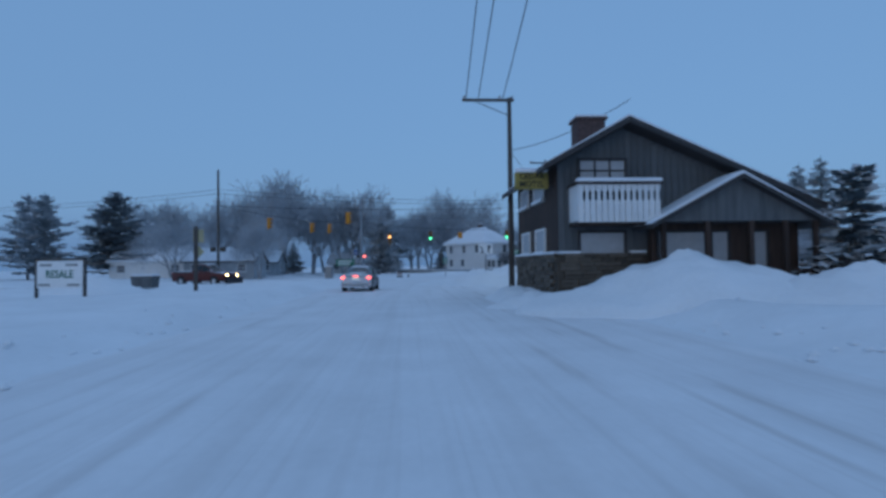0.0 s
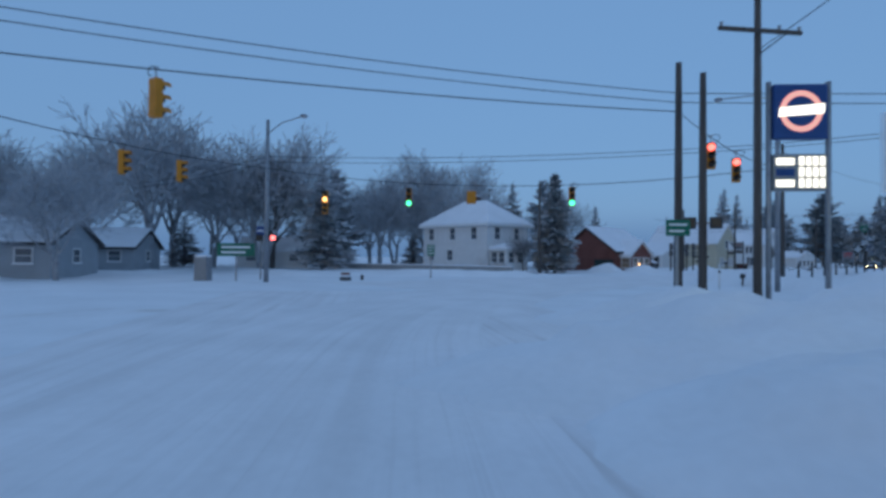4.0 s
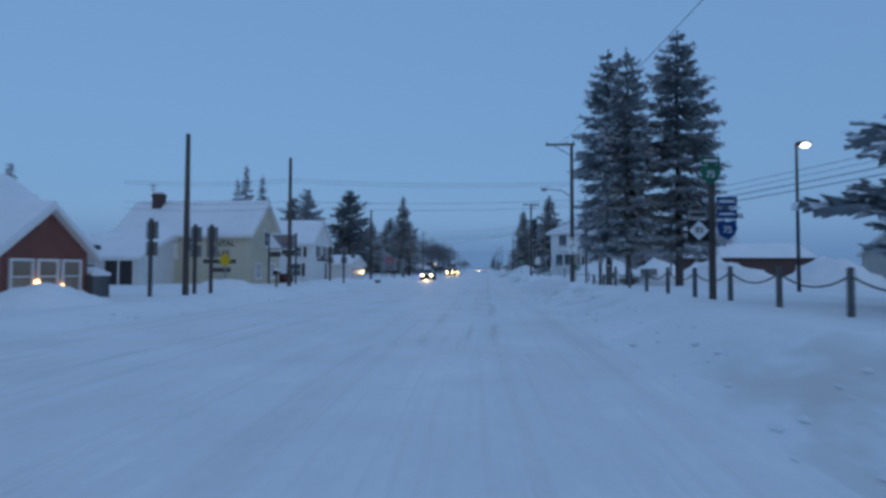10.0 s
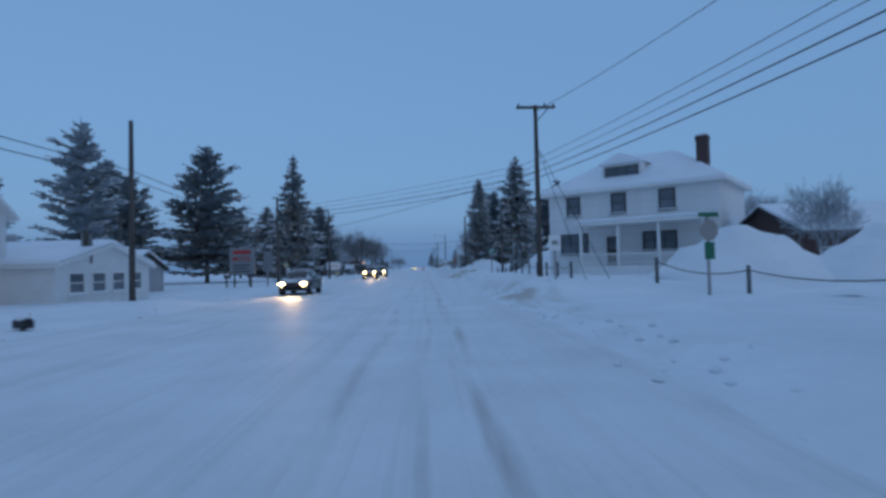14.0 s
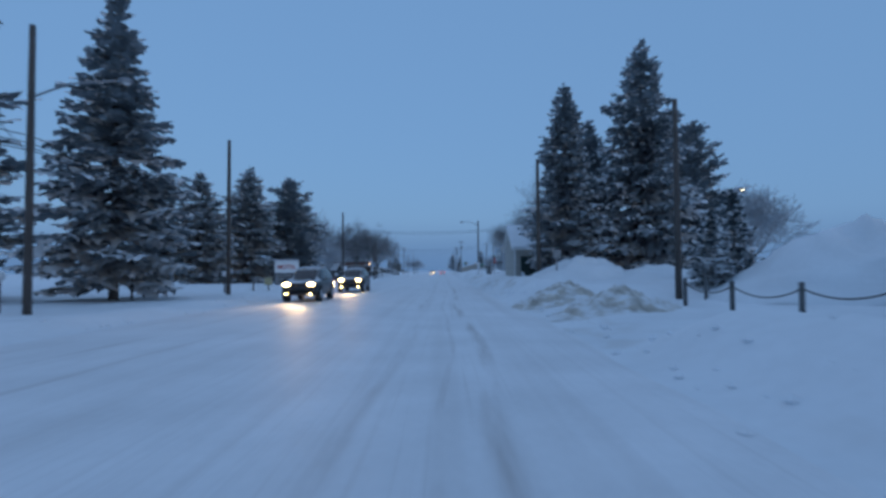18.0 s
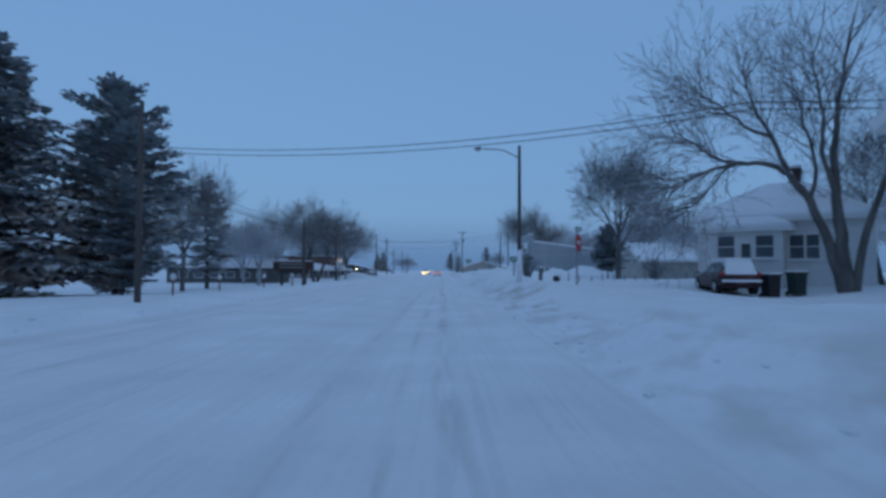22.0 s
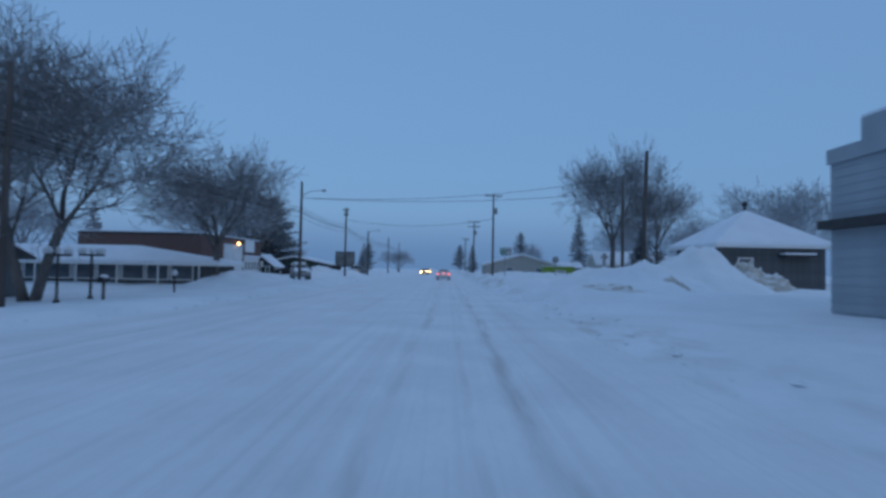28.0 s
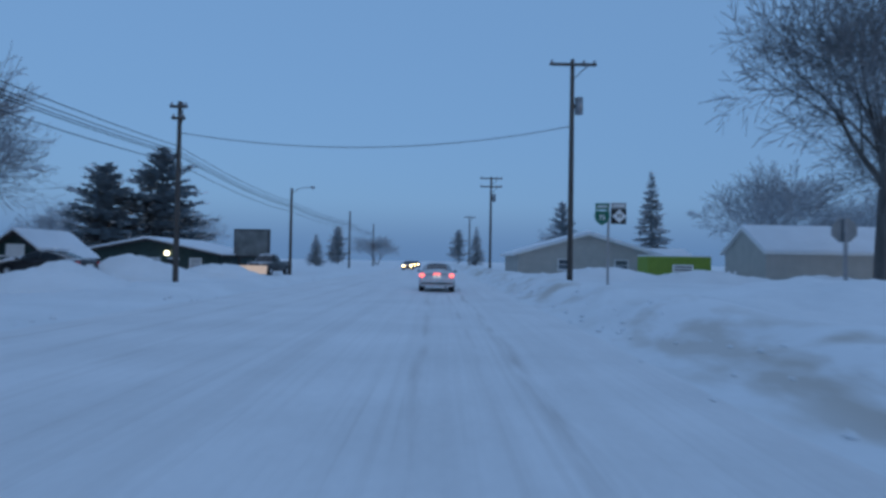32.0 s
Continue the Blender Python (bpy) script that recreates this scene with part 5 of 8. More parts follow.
def window(parent, m, w, h, pane=None, frame_mat=None, bars=True, shutters=False, depth=0.07, name="window", sill=True):
    """A framed window with a recessed pane, set on a wall whose outside is the local -y; m: middle of the opening."""
    pane, frame_mat = pane or GLASS, frame_mat or TRIM
    key = (round(w, 2), round(h, 2), pane.name, frame_mat.name, bars, shutters, depth)
    if key not in WINDOW_CACHE:
        t, f = 0.09, Shape()
        rings = [[(sx * (w / 2 + o), y, sz * (h / 2 + o)) for sx, sz in ((-1, -1), (1, -1), (1, 1), (-1, 1))] for o, y in ((t, 0.02), (t, -depth), (0, -depth), (0, 0.02))]
        f.add([p for r in rings for p in r], [(a * 4 + i, a * 4 + (i + 1) % 4, (a + 1) % 4 * 4 + (i + 1) % 4, (a + 1) % 4 * 4 + i) for a in range(4) for i in range(4)])
        gb = []
        if bars:
            gb.append(Shape().box(-w / 2, -depth * 0.75, -0.025, w / 2, -0.018, 0.025).mesh("glazing_bar", frame_mat))
            if w > 1.3:
                for k in (-1, 1):
                    gb.append(Shape().box(k * w / 6 - 0.03, -depth * 0.7, -h / 2, k * w / 6 + 0.03, -0.018, h / 2).mesh("glazing_bar", frame_mat))
        p = Shape().box(-w / 2, -0.015, -h / 2, w / 2, -0.004, h / 2)
        s = Shape().box(-w / 2 - 0.16, -depth - 0.09, -h / 2 - t - 0.05, w / 2 + 0.16, 0.0, -h / 2 - t)
        sn = Shape().box(-w / 2 - 0.14, -depth - 0.08, -h / 2 - t, w / 2 + 0.14, -depth, -h / 2 - t + 0.07)
        sh = []
        if shutters:
            for k in (-1, 1):
                b = Shape().box(k * (w / 2 + 0.28) - 0.17, -0.05, -h / 2 - 0.05, k * (w / 2 + 0.28) + 0.17, 0.0, h / 2 + 0.05)
                for i in range(7):
                    z = -h / 2 + h * (i + 0.5) / 7
                    b.box(k * (w / 2 + 0.28) - 0.13, -0.065, z - 0.03, k * (w / 2 + 0.28) + 0.13, -0.045, z + 0.03)
                sh.append(b.mesh("shutter", SHUTTER))
        WINDOW_CACHE[key] = (f.mesh("window", frame_mat), p.mesh("pane", pane), s.mesh("sill", frame_mat), sn.mesh("sill_snow", ROOFSNOW), sh, gb)
    f, p, s, sn, sh, gb = WINDOW_CACHE[key]
    win = part(name, f, None, parent)
    win.matrix_basis = m
    part("pane", p, None, win, "window glass")
    for q in gb:
        part("glazing_bar", q, None, win)
    if sill:
        part("sill", s, None, win)
        part("sill_snow", sn, None, win, "ledge of snow")
    for q in sh:
        part("shutter", q, None, win, "dark louvred shutter")
    return win


def face_matrix(face, w, d, u, z):
    x, y = {"front": (u, 0), "right": (w, u), "left": (0, d - u), "back": (w - u, d)}[face]
    return pose(x, y, z, 0, 0, FACE[face])


def slope_roof(parent, outline, y0, y1, axis, mat, t=0.16, snow=0.24):
    """A bent roof slab and the snow on it; outline: (across, z) from eave to eave over the ridge."""
    low = [(a, z - t) for a, z in reversed(outline)]
    n = len(outline)
    rng = random.Random(int(y1 * 7 + n))
    snow_top = [(a + (0.06 if i == 0 else -0.06 if i == n - 1 else 0), z + snow * (0.75 if i in (0, n - 1) else 1.0)) for i, (a, z) in enumerate(outline)]
    sn = [(a, z + 0.004) for a, z in reversed(outline)]
    for name, o, m, i0, i1 in (("roof", list(outline) + low, mat, y0, y1), ("roof_snow", snow_top + sn, ROOFSNOW, y0 + 0.05, y1 - 0.05)):
        s = Shape()
        if axis == "y":
            s.prism(o, i0, i1)
        else:
            s.prism(o, i0, i1)
            s.v = [(y, x, z) for x, y, z in s.v]
            s.f = [q[::-1] for q in s.f]
        part(name, s, m, parent, "thick smooth snow on the roof" if name == "roof_snow" else "", bevel=0.05 if name == "roof_snow" else 0)


def building(name, label, x, y, turn, w, d, h, rise, wall, ridge="y", over=0.4, base=0.0, roofmat=None, group="", apex=None, courses=None, course_mat=None, category="house", snow=0.24, flat=False):
    """A gabled house; the local front looks to -y. ridge: the axis of its ridge. apex: where the ridge stands across the house."""
    ob = thing(name, label, category, x, y, base, turn, group)
    across, along = (w, d) if ridge == "y" else (d, w)
    ap = across / 2 if apex is None else apex
    body = Shape()
    out = [(0, -0.5), (across, -0.5), (across, h), (0, h)] if flat else [(0, -0.5), (across, -0.5), (across, h), (ap, h + rise), (0, h)]
    body.prism(out, 0, along)
    if ridge == "x":
        body.v = [(b, a, z) for a, b, z in body.v]
        body.f = [q[::-1] for q in body.f]
    part("wall", body, wall, ob)
    if flat:
        part("parapet", Shape().box(-0.08, -0.08, h, w + 0.08, d + 0.08, h + 0.14), roofmat or DARKTRIM, ob)
        part("roof_snow", Shape().box(0.05, 0.05, h + 0.14, w - 0.05, d - 0.05, h + 0.32), ROOFSNOW, ob, bevel=0.06)
    else:
        k0, k1 = rise / ap, rise / (across - ap)
        slope_roof(ob, [(-over, h - over * k0 + 0.12), (ap, h + rise + 0.12), (across + over, h - over * k1 + 0.12)], -over, along + over, "y" if ridge == "y" else "x", roofmat or (TRIM if wall in (WHITEPAINT, CREAM, TAN) else DARKTRIM), snow=snow)
    return ob


def clad(parent, face, w, d, u0, u1, z0, z1, mat, step=0.2, upright=False, proud=0.025, top=None, name="siding_board"):
    """Boards laid on a face, one mesh datum for each length; top(u): height of the wall at u."""
    cache = {}
    m0 = face_matrix(face, w, d, 0, 0)
    n = int(round((u1 - u0 if upright else z1 - z0) / step))
    for i in range(n):
        if upright:
            a = u0 + (u1 - u0) * i / n
            zt = min(top(a), top(a + step)) if top else z1
            ln = round(zt - z0, 1)
            if ln < 0.15:
                continue
            if ln not in cache:
                cache[ln] = Shape().box(0.008, -proud, 0, step - 0.008, -0.003, ln).mesh(name, mat)
            ob = part(name, cache[ln], None, parent)
            ob.matrix_basis = m0 @ pose(a if face != "left" else a, 0, z0)
        else:
            z = z0 + (z1 - z0) * i / n
            l0, l1 = (u0, u1) if top is None else top(z)
            ln = round(l1 - l0, 1)
            if ln < 0.2:
                continue
            if ln not in cache:
                cache[ln] = Shape().add([(0, -proud, 0), (ln, -proud, 0), (ln, -0.006, step), (0, -0.006, step), (0, 0, 0), (ln, 0, 0), (ln, 0, step), (0, 0, step)],
                                        [(0, 1, 2, 3), (0, 4, 5, 1), (3, 2, 6, 7), (0, 3, 7, 4), (1, 5, 6, 2)]).mesh(name, mat)
            ob = part(name, cache[ln], None, parent)
            ob.matrix_basis = m0 @ pose(l0, 0, z)


def door(parent, m, w=0.9, h=2.0, mat=None, glass=True):
    dr = part("door", Shape().box(-w / 2, -0.05, 0, w / 2, 0.0, h), mat or TRIM, parent, bevel=0.008)
    dr.matrix_basis = m
    part("door_frame", Shape().box(-w / 2 - 0.1, -0.07, 0, -w / 2, 0, h + 0.1).box(w / 2, -0.07, 0, w / 2 + 0.1, 0, h + 0.1).box(-w / 2, -0.07, h, w / 2, 0, h + 0.1), TRIM, dr)
    if glass:
        part("pane", Shape().box(-w * 0.3, -0.06, h * 0.55, w * 0.3, -0.05, h * 0.92), GLASS, dr)
    part("handle", Shape().ball((w * 0.38, -0.08, h * 0.48), 0.035, 8, 5), STEEL, dr)


def hip_roof(parent, x0, y0, x1, y1, z, apex, ridge=0.25, over=0.5, mat=None, t=0.18, snow=0.22):
    x0, y0, x1, y1 = x0 - over, y0 - over, x1 + over, y1 + over
    cx, cy = (x0 + x1) / 2, (y0 + y1) / 2
    rx, ry = ((x1 - x0) * ridge / 2, 0.0) if (x1 - x0) > (y1 - y0) else (0.0, (y1 - y0) * ridge / 2)
    eave = Shape().box(x0, y0, z - t, x1, y1, z)
    part("roof", eave, mat or TRIM, parent)
    s = Shape()
    e = 0.05
    s.v = [(x0 + e, y0 + e, z), (x1 - e, y0 + e, z), (x1 - e, y1 - e, z), (x0 + e, y1 - e, z), (x0 + e, y0 + e, z + snow), (x1 - e, y0 + e, z + snow), (x1 - e, y1 - e, z + snow), (x0 + e, y1 - e, z + snow),
           (cx - rx, cy - ry, apex), (cx + rx, cy + ry, apex)]
    s.f = [(0, 1, 5, 4), (1, 2, 6, 5), (2, 3, 7, 6), (3, 0, 4, 7)]
    if rx:
        s.f += [(4, 5, 9, 8), (6, 7, 8, 9), (5, 6, 9), (7, 4, 8)]
    else:
        s.f += [(4, 5, 8), (5, 6, 9, 8), (6, 7, 9), (7, 4, 8, 9)]
    part("roof_snow", s, ROOFSNOW, parent, "snow covering the whole hipped roof", bevel=0.06)


def chimney(parent, x, y, z0, z1, w=0.6):
    part("chimney", Shape().box(x - w / 2, y - w / 2, z0, x + w / 2, y + w / 2, z1).box(x - w / 2 - 0.06, y - w / 2 - 0.06, z1 - 0.25, x + w / 2 + 0.06, y + w / 2 + 0.06, z1 - 0.1), BRICKCHIM, parent, "brick chimney")
    part("chimney_snow", Shape().box(x - w / 2 - 0.04, y - w / 2 - 0.04, z1, x + w / 2 + 0.04, y + w / 2 + 0.04, z1 + 0.14), ROOFSNOW, parent, bevel=0.04)


# chalet motel at the side road
mo = thing("motel", "dark chalet-style motel with a stone base, white balcony and snowy gables", "motel", 42.71, -53.74, 0.0, 59)
MW, MD = 8.7, 7.05
part("wall", Shape().prism([(0, 1.84), (MW, 1.84), (MW, 3.6), (2.35, 6.28), (0, 5.0)], 0, MD), GREYWOOD, mo, "weathered board wall")
part("base_wall", Shape().box(-0.06, -0.06, -0.5, MW, MD, 1.84), STONE, mo, "brown stone base wall")
slope_roof(mo, [(-0.65, 4.86), (2.35, 6.5), (9.3, 3.5)], -0.8, MD + 0.9, "y", DARKTRIM, 0.2, 0.1)
top_l = lambda u: 4.98
clad(mo, "left", MW, MD, 0, MD, 1.86, 5.2, DARKWOOD, 0.22, True, 0.03, top_l, "wall_board")
clad(mo, "front", MW, MD, 0, MW, 1.86, 6.6, GREYWOOD, 0.24, True, 0.03, lambda u: 4.96 + u * 0.55 if u < 2.35 else 6.25 - (u - 2.35) * 0.43, "wall_board")
# stones of the base on the two seen faces
rng = random.Random(5)
STONES = [Shape().box(0, -0.07 - 0.02 * k, 0, 0.34 + 0.12 * k, 0.0, 0.13 + 0.012 * (k % 2)).mesh("stone", STONE, bevel=0.015) for k in range(4)]
for face, ln in (("left", MD), ("front", 3.0)):
    m0 = face_matrix(face, MW, MD, 0, 0)
    for r in range(11):
        u = rng.random() * 0.2
        while u < ln - 0.5:
            k = rng.randrange(4)
            st = part("stone", STONES[k], None, mo)
            st.matrix_basis = m0 @ pose(u, -0.06, 0.22 + r * 0.148)
            u += 0.36 + 0.12 * k
part("ledge_snow", Shape().box(-0.2, -0.2, 1.84, 0.0, MD, 1.93).box(-0.2, -0.2, 1.84, 0.75, 0.0, 1.93).box(2.5, -0.2, 1.84, 3.1, 0, 1.93), ROOFSNOW, mo, "snow on the stone ledge", bevel=0.03)
for u in (2.45, 5.15):
    window(mo, face_matrix("left", MW, MD, MD - u, 2.38) @ pose(0, -0.03, 0), 1.5, 0.78, CURTAIN, TRIM, False)
    window(mo, face_matrix("left", MW, MD, MD - u - 0.2, 4.36) @ pose(0, -0.03, 0), 1.5, 0.66, CURTAIN, TRIM, False)
window(mo, face_matrix("front", MW, MD, 1.55, 2.05) @ pose(0, -0.03, 0), 1.55, 1.0, CURTAIN, DARKTRIM, False, name="front_window", sill=False)
window(mo, face_matrix("front", MW, MD, 1.6, 4.75) @ pose(0, -0.03, 0), 1.6, 0.7, CURTAIN, DARKTRIM, True)
bal = part("balcony", Shape().box(0.4, -1.1, 2.78, 3.2, 0, 2.92), DARKWOOD, mo, "timber balcony with white cut-out boards")
for i in range(14):
    a = 0.4 + 2.8 * i / 14
    part("baluster_board", Shape().prism([(a + 0.012, 2.86), (a + 0.188, 2.86), (a + 0.188, 3.55), (a + 0.15, 3.65), (a + 0.15, 3.85), (a + 0.188, 3.95), (a + 0.188, 4.12), (a + 0.012, 4.12), (a + 0.012, 3.95), (a + 0.05, 3.85), (a + 0.05, 3.65), (a + 0.012, 3.55)], -1.14, -1.1), WHITEPAINT, bal)
part("balcony_rail", Shape().box(0.35, -1.2, 4.12, 3.25, -1.02, 4.2).box(0.35, -1.1, 4.12, 0.5, 0, 4.2), DARKWOOD, bal)
part("rail_snow", Shape().box(0.34, -1.22, 4.2, 3.26, -1.0, 4.33), ROOFSNOW, bal, "snow along the rail", bevel=0.04)
part("balcony_side", Shape().box(0.4, -1.1, 2.86, 0.45, 0, 4.12), WHITEPAINT, bal)
part("chimney", Shape().box(1.5, 2.4, 5.2, 2.62, 3.3, 7.25).box(1.42, 2.32, 7.2, 2.7, 3.38, 7.3), BRICKCHIM, mo, "square brick chimney with a cap")
part("chimney_snow", Shape().box(1.45, 2.35, 7.3, 2.67, 3.35, 7.38), ROOFSNOW, mo)
# low wing with its own gable
part("wing_gable", Shape().prism([(2.95, 2.85), (8.55, 2.85), (5.75, 4.25)], -1.4, 0.1), GREYWOOD, mo, "boarded porch gable")
slope_roof(mo, [(2.65, 2.75), (5.75, 4.38), (8.85, 2.75)], -1.75, 0.1, "y", DARKTRIM, 0.14, 0.12)
part("wing_wall", Shape().box(3.2, -0.35, -0.4, 8.5, 0.0, 2.85), DARKWOOD, mo)
for x0, x1, mt in ((3.45, 5.2, CURTAIN), (5.35, 5.9, CURTAIN), (6.7, 7.3, CURTAIN)):
    window(mo, pose((x0 + x1) / 2, -0.36, 1.9), x1 - x0, 1.25, mt, DARKTRIM, False, sill=False)
for x0 in (3.1, 4.6, 6.1, 7.3, 8.35):
    part("porch_post", Shape().box(x0, -1.4, -0.4, x0 + 0.16, -1.24, 2.85), DARKWOOD, mo, bevel=0.01)
for a, b in ((7.46, 8.35), (8.35, 7.46)):
    part("cross_brace", Shape().tube([(a, -1.32, 0.2), (b, -1.32, 1.15)], 0.06, 4), DARKWOOD, mo)
part("porch_rail", Shape().box(7.4, -1.36, 1.15, 8.4, -1.28, 1.25), DARKWOOD, mo)
sg = thing("motel_sign", "yellow lit motel sign projecting from the wall, snow on top", "sign", 41.84, -54.16, 0, 59)
part("cabinet", Shape().box(-0.6, -0.14, 4.18, 0.6, 0.14, 4.78), material("dim_yellow_sign_face", (0.30, 0.23, 0.06), 0.5, spread=0.3, scale=2.0, bump=0), sg, bevel=0.03)
lettering("letters", "CEDAR\nMOTEL", 0.28, SIGNBLACK, sg, 0, -0.15, 4.48)
part("bracket", Shape().box(0.55, -0.03, 4.35, 1.1, 0.03, 4.45), DARKSTEEL, sg)
part("sign_snow", Shape().box(-0.57, -0.15, 4.77, 0.57, 0.15, 4.93), ROOFSNOW, sg, bevel=0.03)

# two-storey white house with hipped roof
h1 = thing("house", "two-storey white clapboard house with a snowy hipped roof", "house", -27.6, -9.6, 0.2, 4, "roadside houses")
part("wall", Shape().box(0, 0, -0.5, 10.1, 6.6, 4.9), WHITEPAINT, h1)
hip_roof(h1, 0, 0, 10.1, 6.6, 4.95, 7.9, 0.32, 0.5)
chimney(h1, 4.3, 4.4, 5.6, 8.5)
for u in (1.4, 4.9, 8.2):
    window(h1, face_matrix("front", 10.1, 6.6, u, 4.0), 0.8, 1.25)
for u in (1.4, 4.5):
    window(h1, face_matrix("front", 10.1, 6.6, u, 1.65), 0.85, 1.1)
for u in (1.5, 4.6):
    window(h1, face_matrix("right", 10.1, 6.6, u, 4.0), 0.8, 1.25)
bay = part("bay", Shape().box(10.1, 0.5, -0.4, 12.3, 3.6, 2.25), WHITEPAINT, h1, "glazed porch bay")
hip_roof(h1, 10.1, 0.5, 12.3, 3.6, 2.3, 3.0, 0.2, 0.3)
for u in (0.6, 1.6):
    window(h1, pose(10.1 + u, 0.5, 1.45), 0.72, 1.05)
for u in (1.2, 2.6):
    window(h1, pose(12.3, u, 1.45, 0, 0, 90), 0.8, 1.05)
part("porch_deck", Shape().box(9.3, -1.8, -0.4, 12.6, 0.5, 0.45), POLE, h1)
for x0 in (9.4, 10.5, 11.5, 12.5):
    part("rail_post", Shape().box(x0 - 0.04, -1.8, 0.45, x0 + 0.04, -1.72, 0.95), WHITEPAINT, h1)
part("porch_rail", Shape().box(9.3, -1.82, 0.93, 12.6, -1.7, 1.0), WHITEPAINT, h1)
yw = Shape().box(-26, 0, 0, 12, 0.3, 0.62)
yard = solo("yard_wall", yw, CONCRETE, "long low grey retaining wall capped with snow", "wall", m=pose(-22.6, -14.6, 0.15, 0, 0, 12))
cap = Shape().box(-26, -0.03, 0.62, 12, 0.33, 0.74)
part("wall_snow", cap, ROOFSNOW, yard, bevel=0.03)

# red-brown house with lit windows
h2 = building("house", "single-storey red-brown house with a lit front window under snow", -22, 8.2, 0, 8.1, 7.2, 2.75, 2.75, REDBROWN, "y", 0.35, -0.2, group="roadside houses")
clad(h2, "front", 8.1, 7.2, 0, 8.1, 0.1, 5.4, REDBROWN, 0.22, False, 0.025, lambda z: (0, 8.1) if z < 2.7 else ((z - 2.7) * 1.48 + 0.1, 8.0 - (z - 2.7) * 1.48))
window(h2, face_matrix("front", 8.1, 7.2, 2.05, 1.55) @ pose(0, -0.02, 0), 0.75, 1.25)
wg = Shape().prism([(1.2, -0.5), (5.4, -0.5), (5.4, 2.3), (3.3, 3.85), (1.2, 2.3)], 8.0, 9.4)
gr = Shape().prism([(0.8, 2.1), (3.3, 3.97), (5.8, 2.1), (5.8, 1.95), (3.3, 3.82), (0.8, 1.95)], 5.0, 9.7)
gs = Shape().prism([(0.85, 2.3), (3.3, 4.15), (5.75, 2.3), (5.75, 2.105), (3.3, 3.975), (0.85, 2.105)], 5.0, 9.65)
for s, nm, mt in ((wg, "wing_wall", REDBROWN), (gr, "wing_roof", TRIM), (gs, "wing_roof_snow", ROOFSNOW)):
    s.v = [(b, a, z) for a, b, z in s.v]
    s.f = [q[::-1] for q in s.f]
    part(nm, s, mt, h2)
for u, mt in ((2.1, WARMGLASS), (3.3, WARMGLASS), (4.5, WARMGLASS)):
    window(h2, pose(9.4, u, 1.35, 0, 0, 90), 0.85, 1.1, mt)
window(h2, pose(8.75, 1.2, 1.35), 1.1, 1.1, WARMGLASS)
part("porch_lamp", Shape().ball((9.52, 2.7, 1.15), 0.09, 8, 6), SODIUM, h2, "small lit porch lamp")
part("porch_lamp", Shape().ball((9.52, 3.9, 1.0), 0.07, 8, 6), SODIUM, h2, "small lit porch lamp")
fp = Shape().box(0, 0, 0, 2.6, 0.08, 1.15)
solo("board_screen", fp, GREENWALL, "weathered green board screen leaning by the red house", "screen", m=pose(-16.4, 7.6, 0.35))
bx = thing("storage_box", "small grey wooden box with a sloping snow-covered lid", "box", -12.7, 14.1, ground(-12.7, 14.1), -12)
part("body", Shape().prism([(-0.45, -0.3), (0.45, -0.3), (0.45, 0.85), (-0.45, 1.1)], -0.4, 0.4), GREYWOOD, bx, bevel=0.015)
part("lid_snow", Shape().prism([(-0.5, 1.11), (0.5, 0.86), (0.5, 1.0), (-0.5, 1.26)], -0.45, 0.45), ROOFSNOW, bx, bevel=0.04)

# cream shop house
h3 = building("shop_house", "cream-painted two-storey shop house with faded wall lettering", -25.4, 34.2, 0, 10.8, 6.2, 4.15, 2.6, CREAM, "x", 0.35, 0.0, group="roadside houses", category="house")
clad(h3, "front", 10.8, 6.2, 0, 10.8, 0.1, 4.1, CREAM, 0.3, False, 0.02)
window(h3, face_matrix("front", 10.8, 6.2, 4.75, 3.7) @ pose(0, -0.02, 0), 0.55, 0.75)
window(h3, face_matrix("front", 10.8, 6.2, 6.15, 3.4) @ pose(0, -0.02, 0), 0.6, 1.25)
lettering("letters", "RENTAL", 0.62, DARKTRIM, h3, 8.5, -0.03, 3.35, label="faded painted wall lettering")
lettering("letters", "SALES", 0.62, DARKTRIM, h3, 8.4, -0.03, 2.6, label="faded painted wall lettering")
for a, b, z in ((7.1, 9.7, 1.85), (7.7, 9.3, 1.2)):
    part("line_of_writing", Shape().box(a, -0.03, z, b, -0.02, z + 0.32), POLE, h3, "faded painted wall writing")
window(h3, face_matrix("right", 10.8, 6.2, 1.6, 1.3), 1.0, 1.1, CURTAIN)
window(h3, face_matrix("right", 10.8, 6.2, 4.4, 1.3), 1.4, 1.1, CURTAIN)
window(h3, face_matrix("right", 10.8, 6.2, 3.1, 3.9), 0.8, 1.1)
chimney(h3, 1.9, 2.6, 5.6, 7.6, 0.75)
part("aerial_mast", Shape().tube([(1.5, 2.4, 6.2), (1.5, 2.4, 8.4)], 0.03, 5).tube([(1.1, 2.4, 8.3), (1.9, 2.4, 8.3)], 0.02, 4).tube([(1.2, 2.4, 8.0), (1.8, 2.4, 8.0)], 0.02, 4), DARKSTEEL, h3, "thin roof aerial")
h3b = building("porch_annex", "low white annex with a lean-to roof under thick snow", -34.6, 29.6, 0, 14.0, 4.6, 2.15, 1.7, WHITEPAINT, "x", 0.3, 0.0, apex=4.3, group="roadside houses", category="house")
clad(h3b, "front", 14.0, 4.6, 0, 11.4, 0.1, 2.1, WHITEPAINT, 0.2, False, 0.02)
for u in (4.2, 7.4, 10.3):
    window(h3b, face_matrix("front", 14.0, 4.6, u, 1.25) @ pose(0, -0.02, 0), 1.1, 0.9)
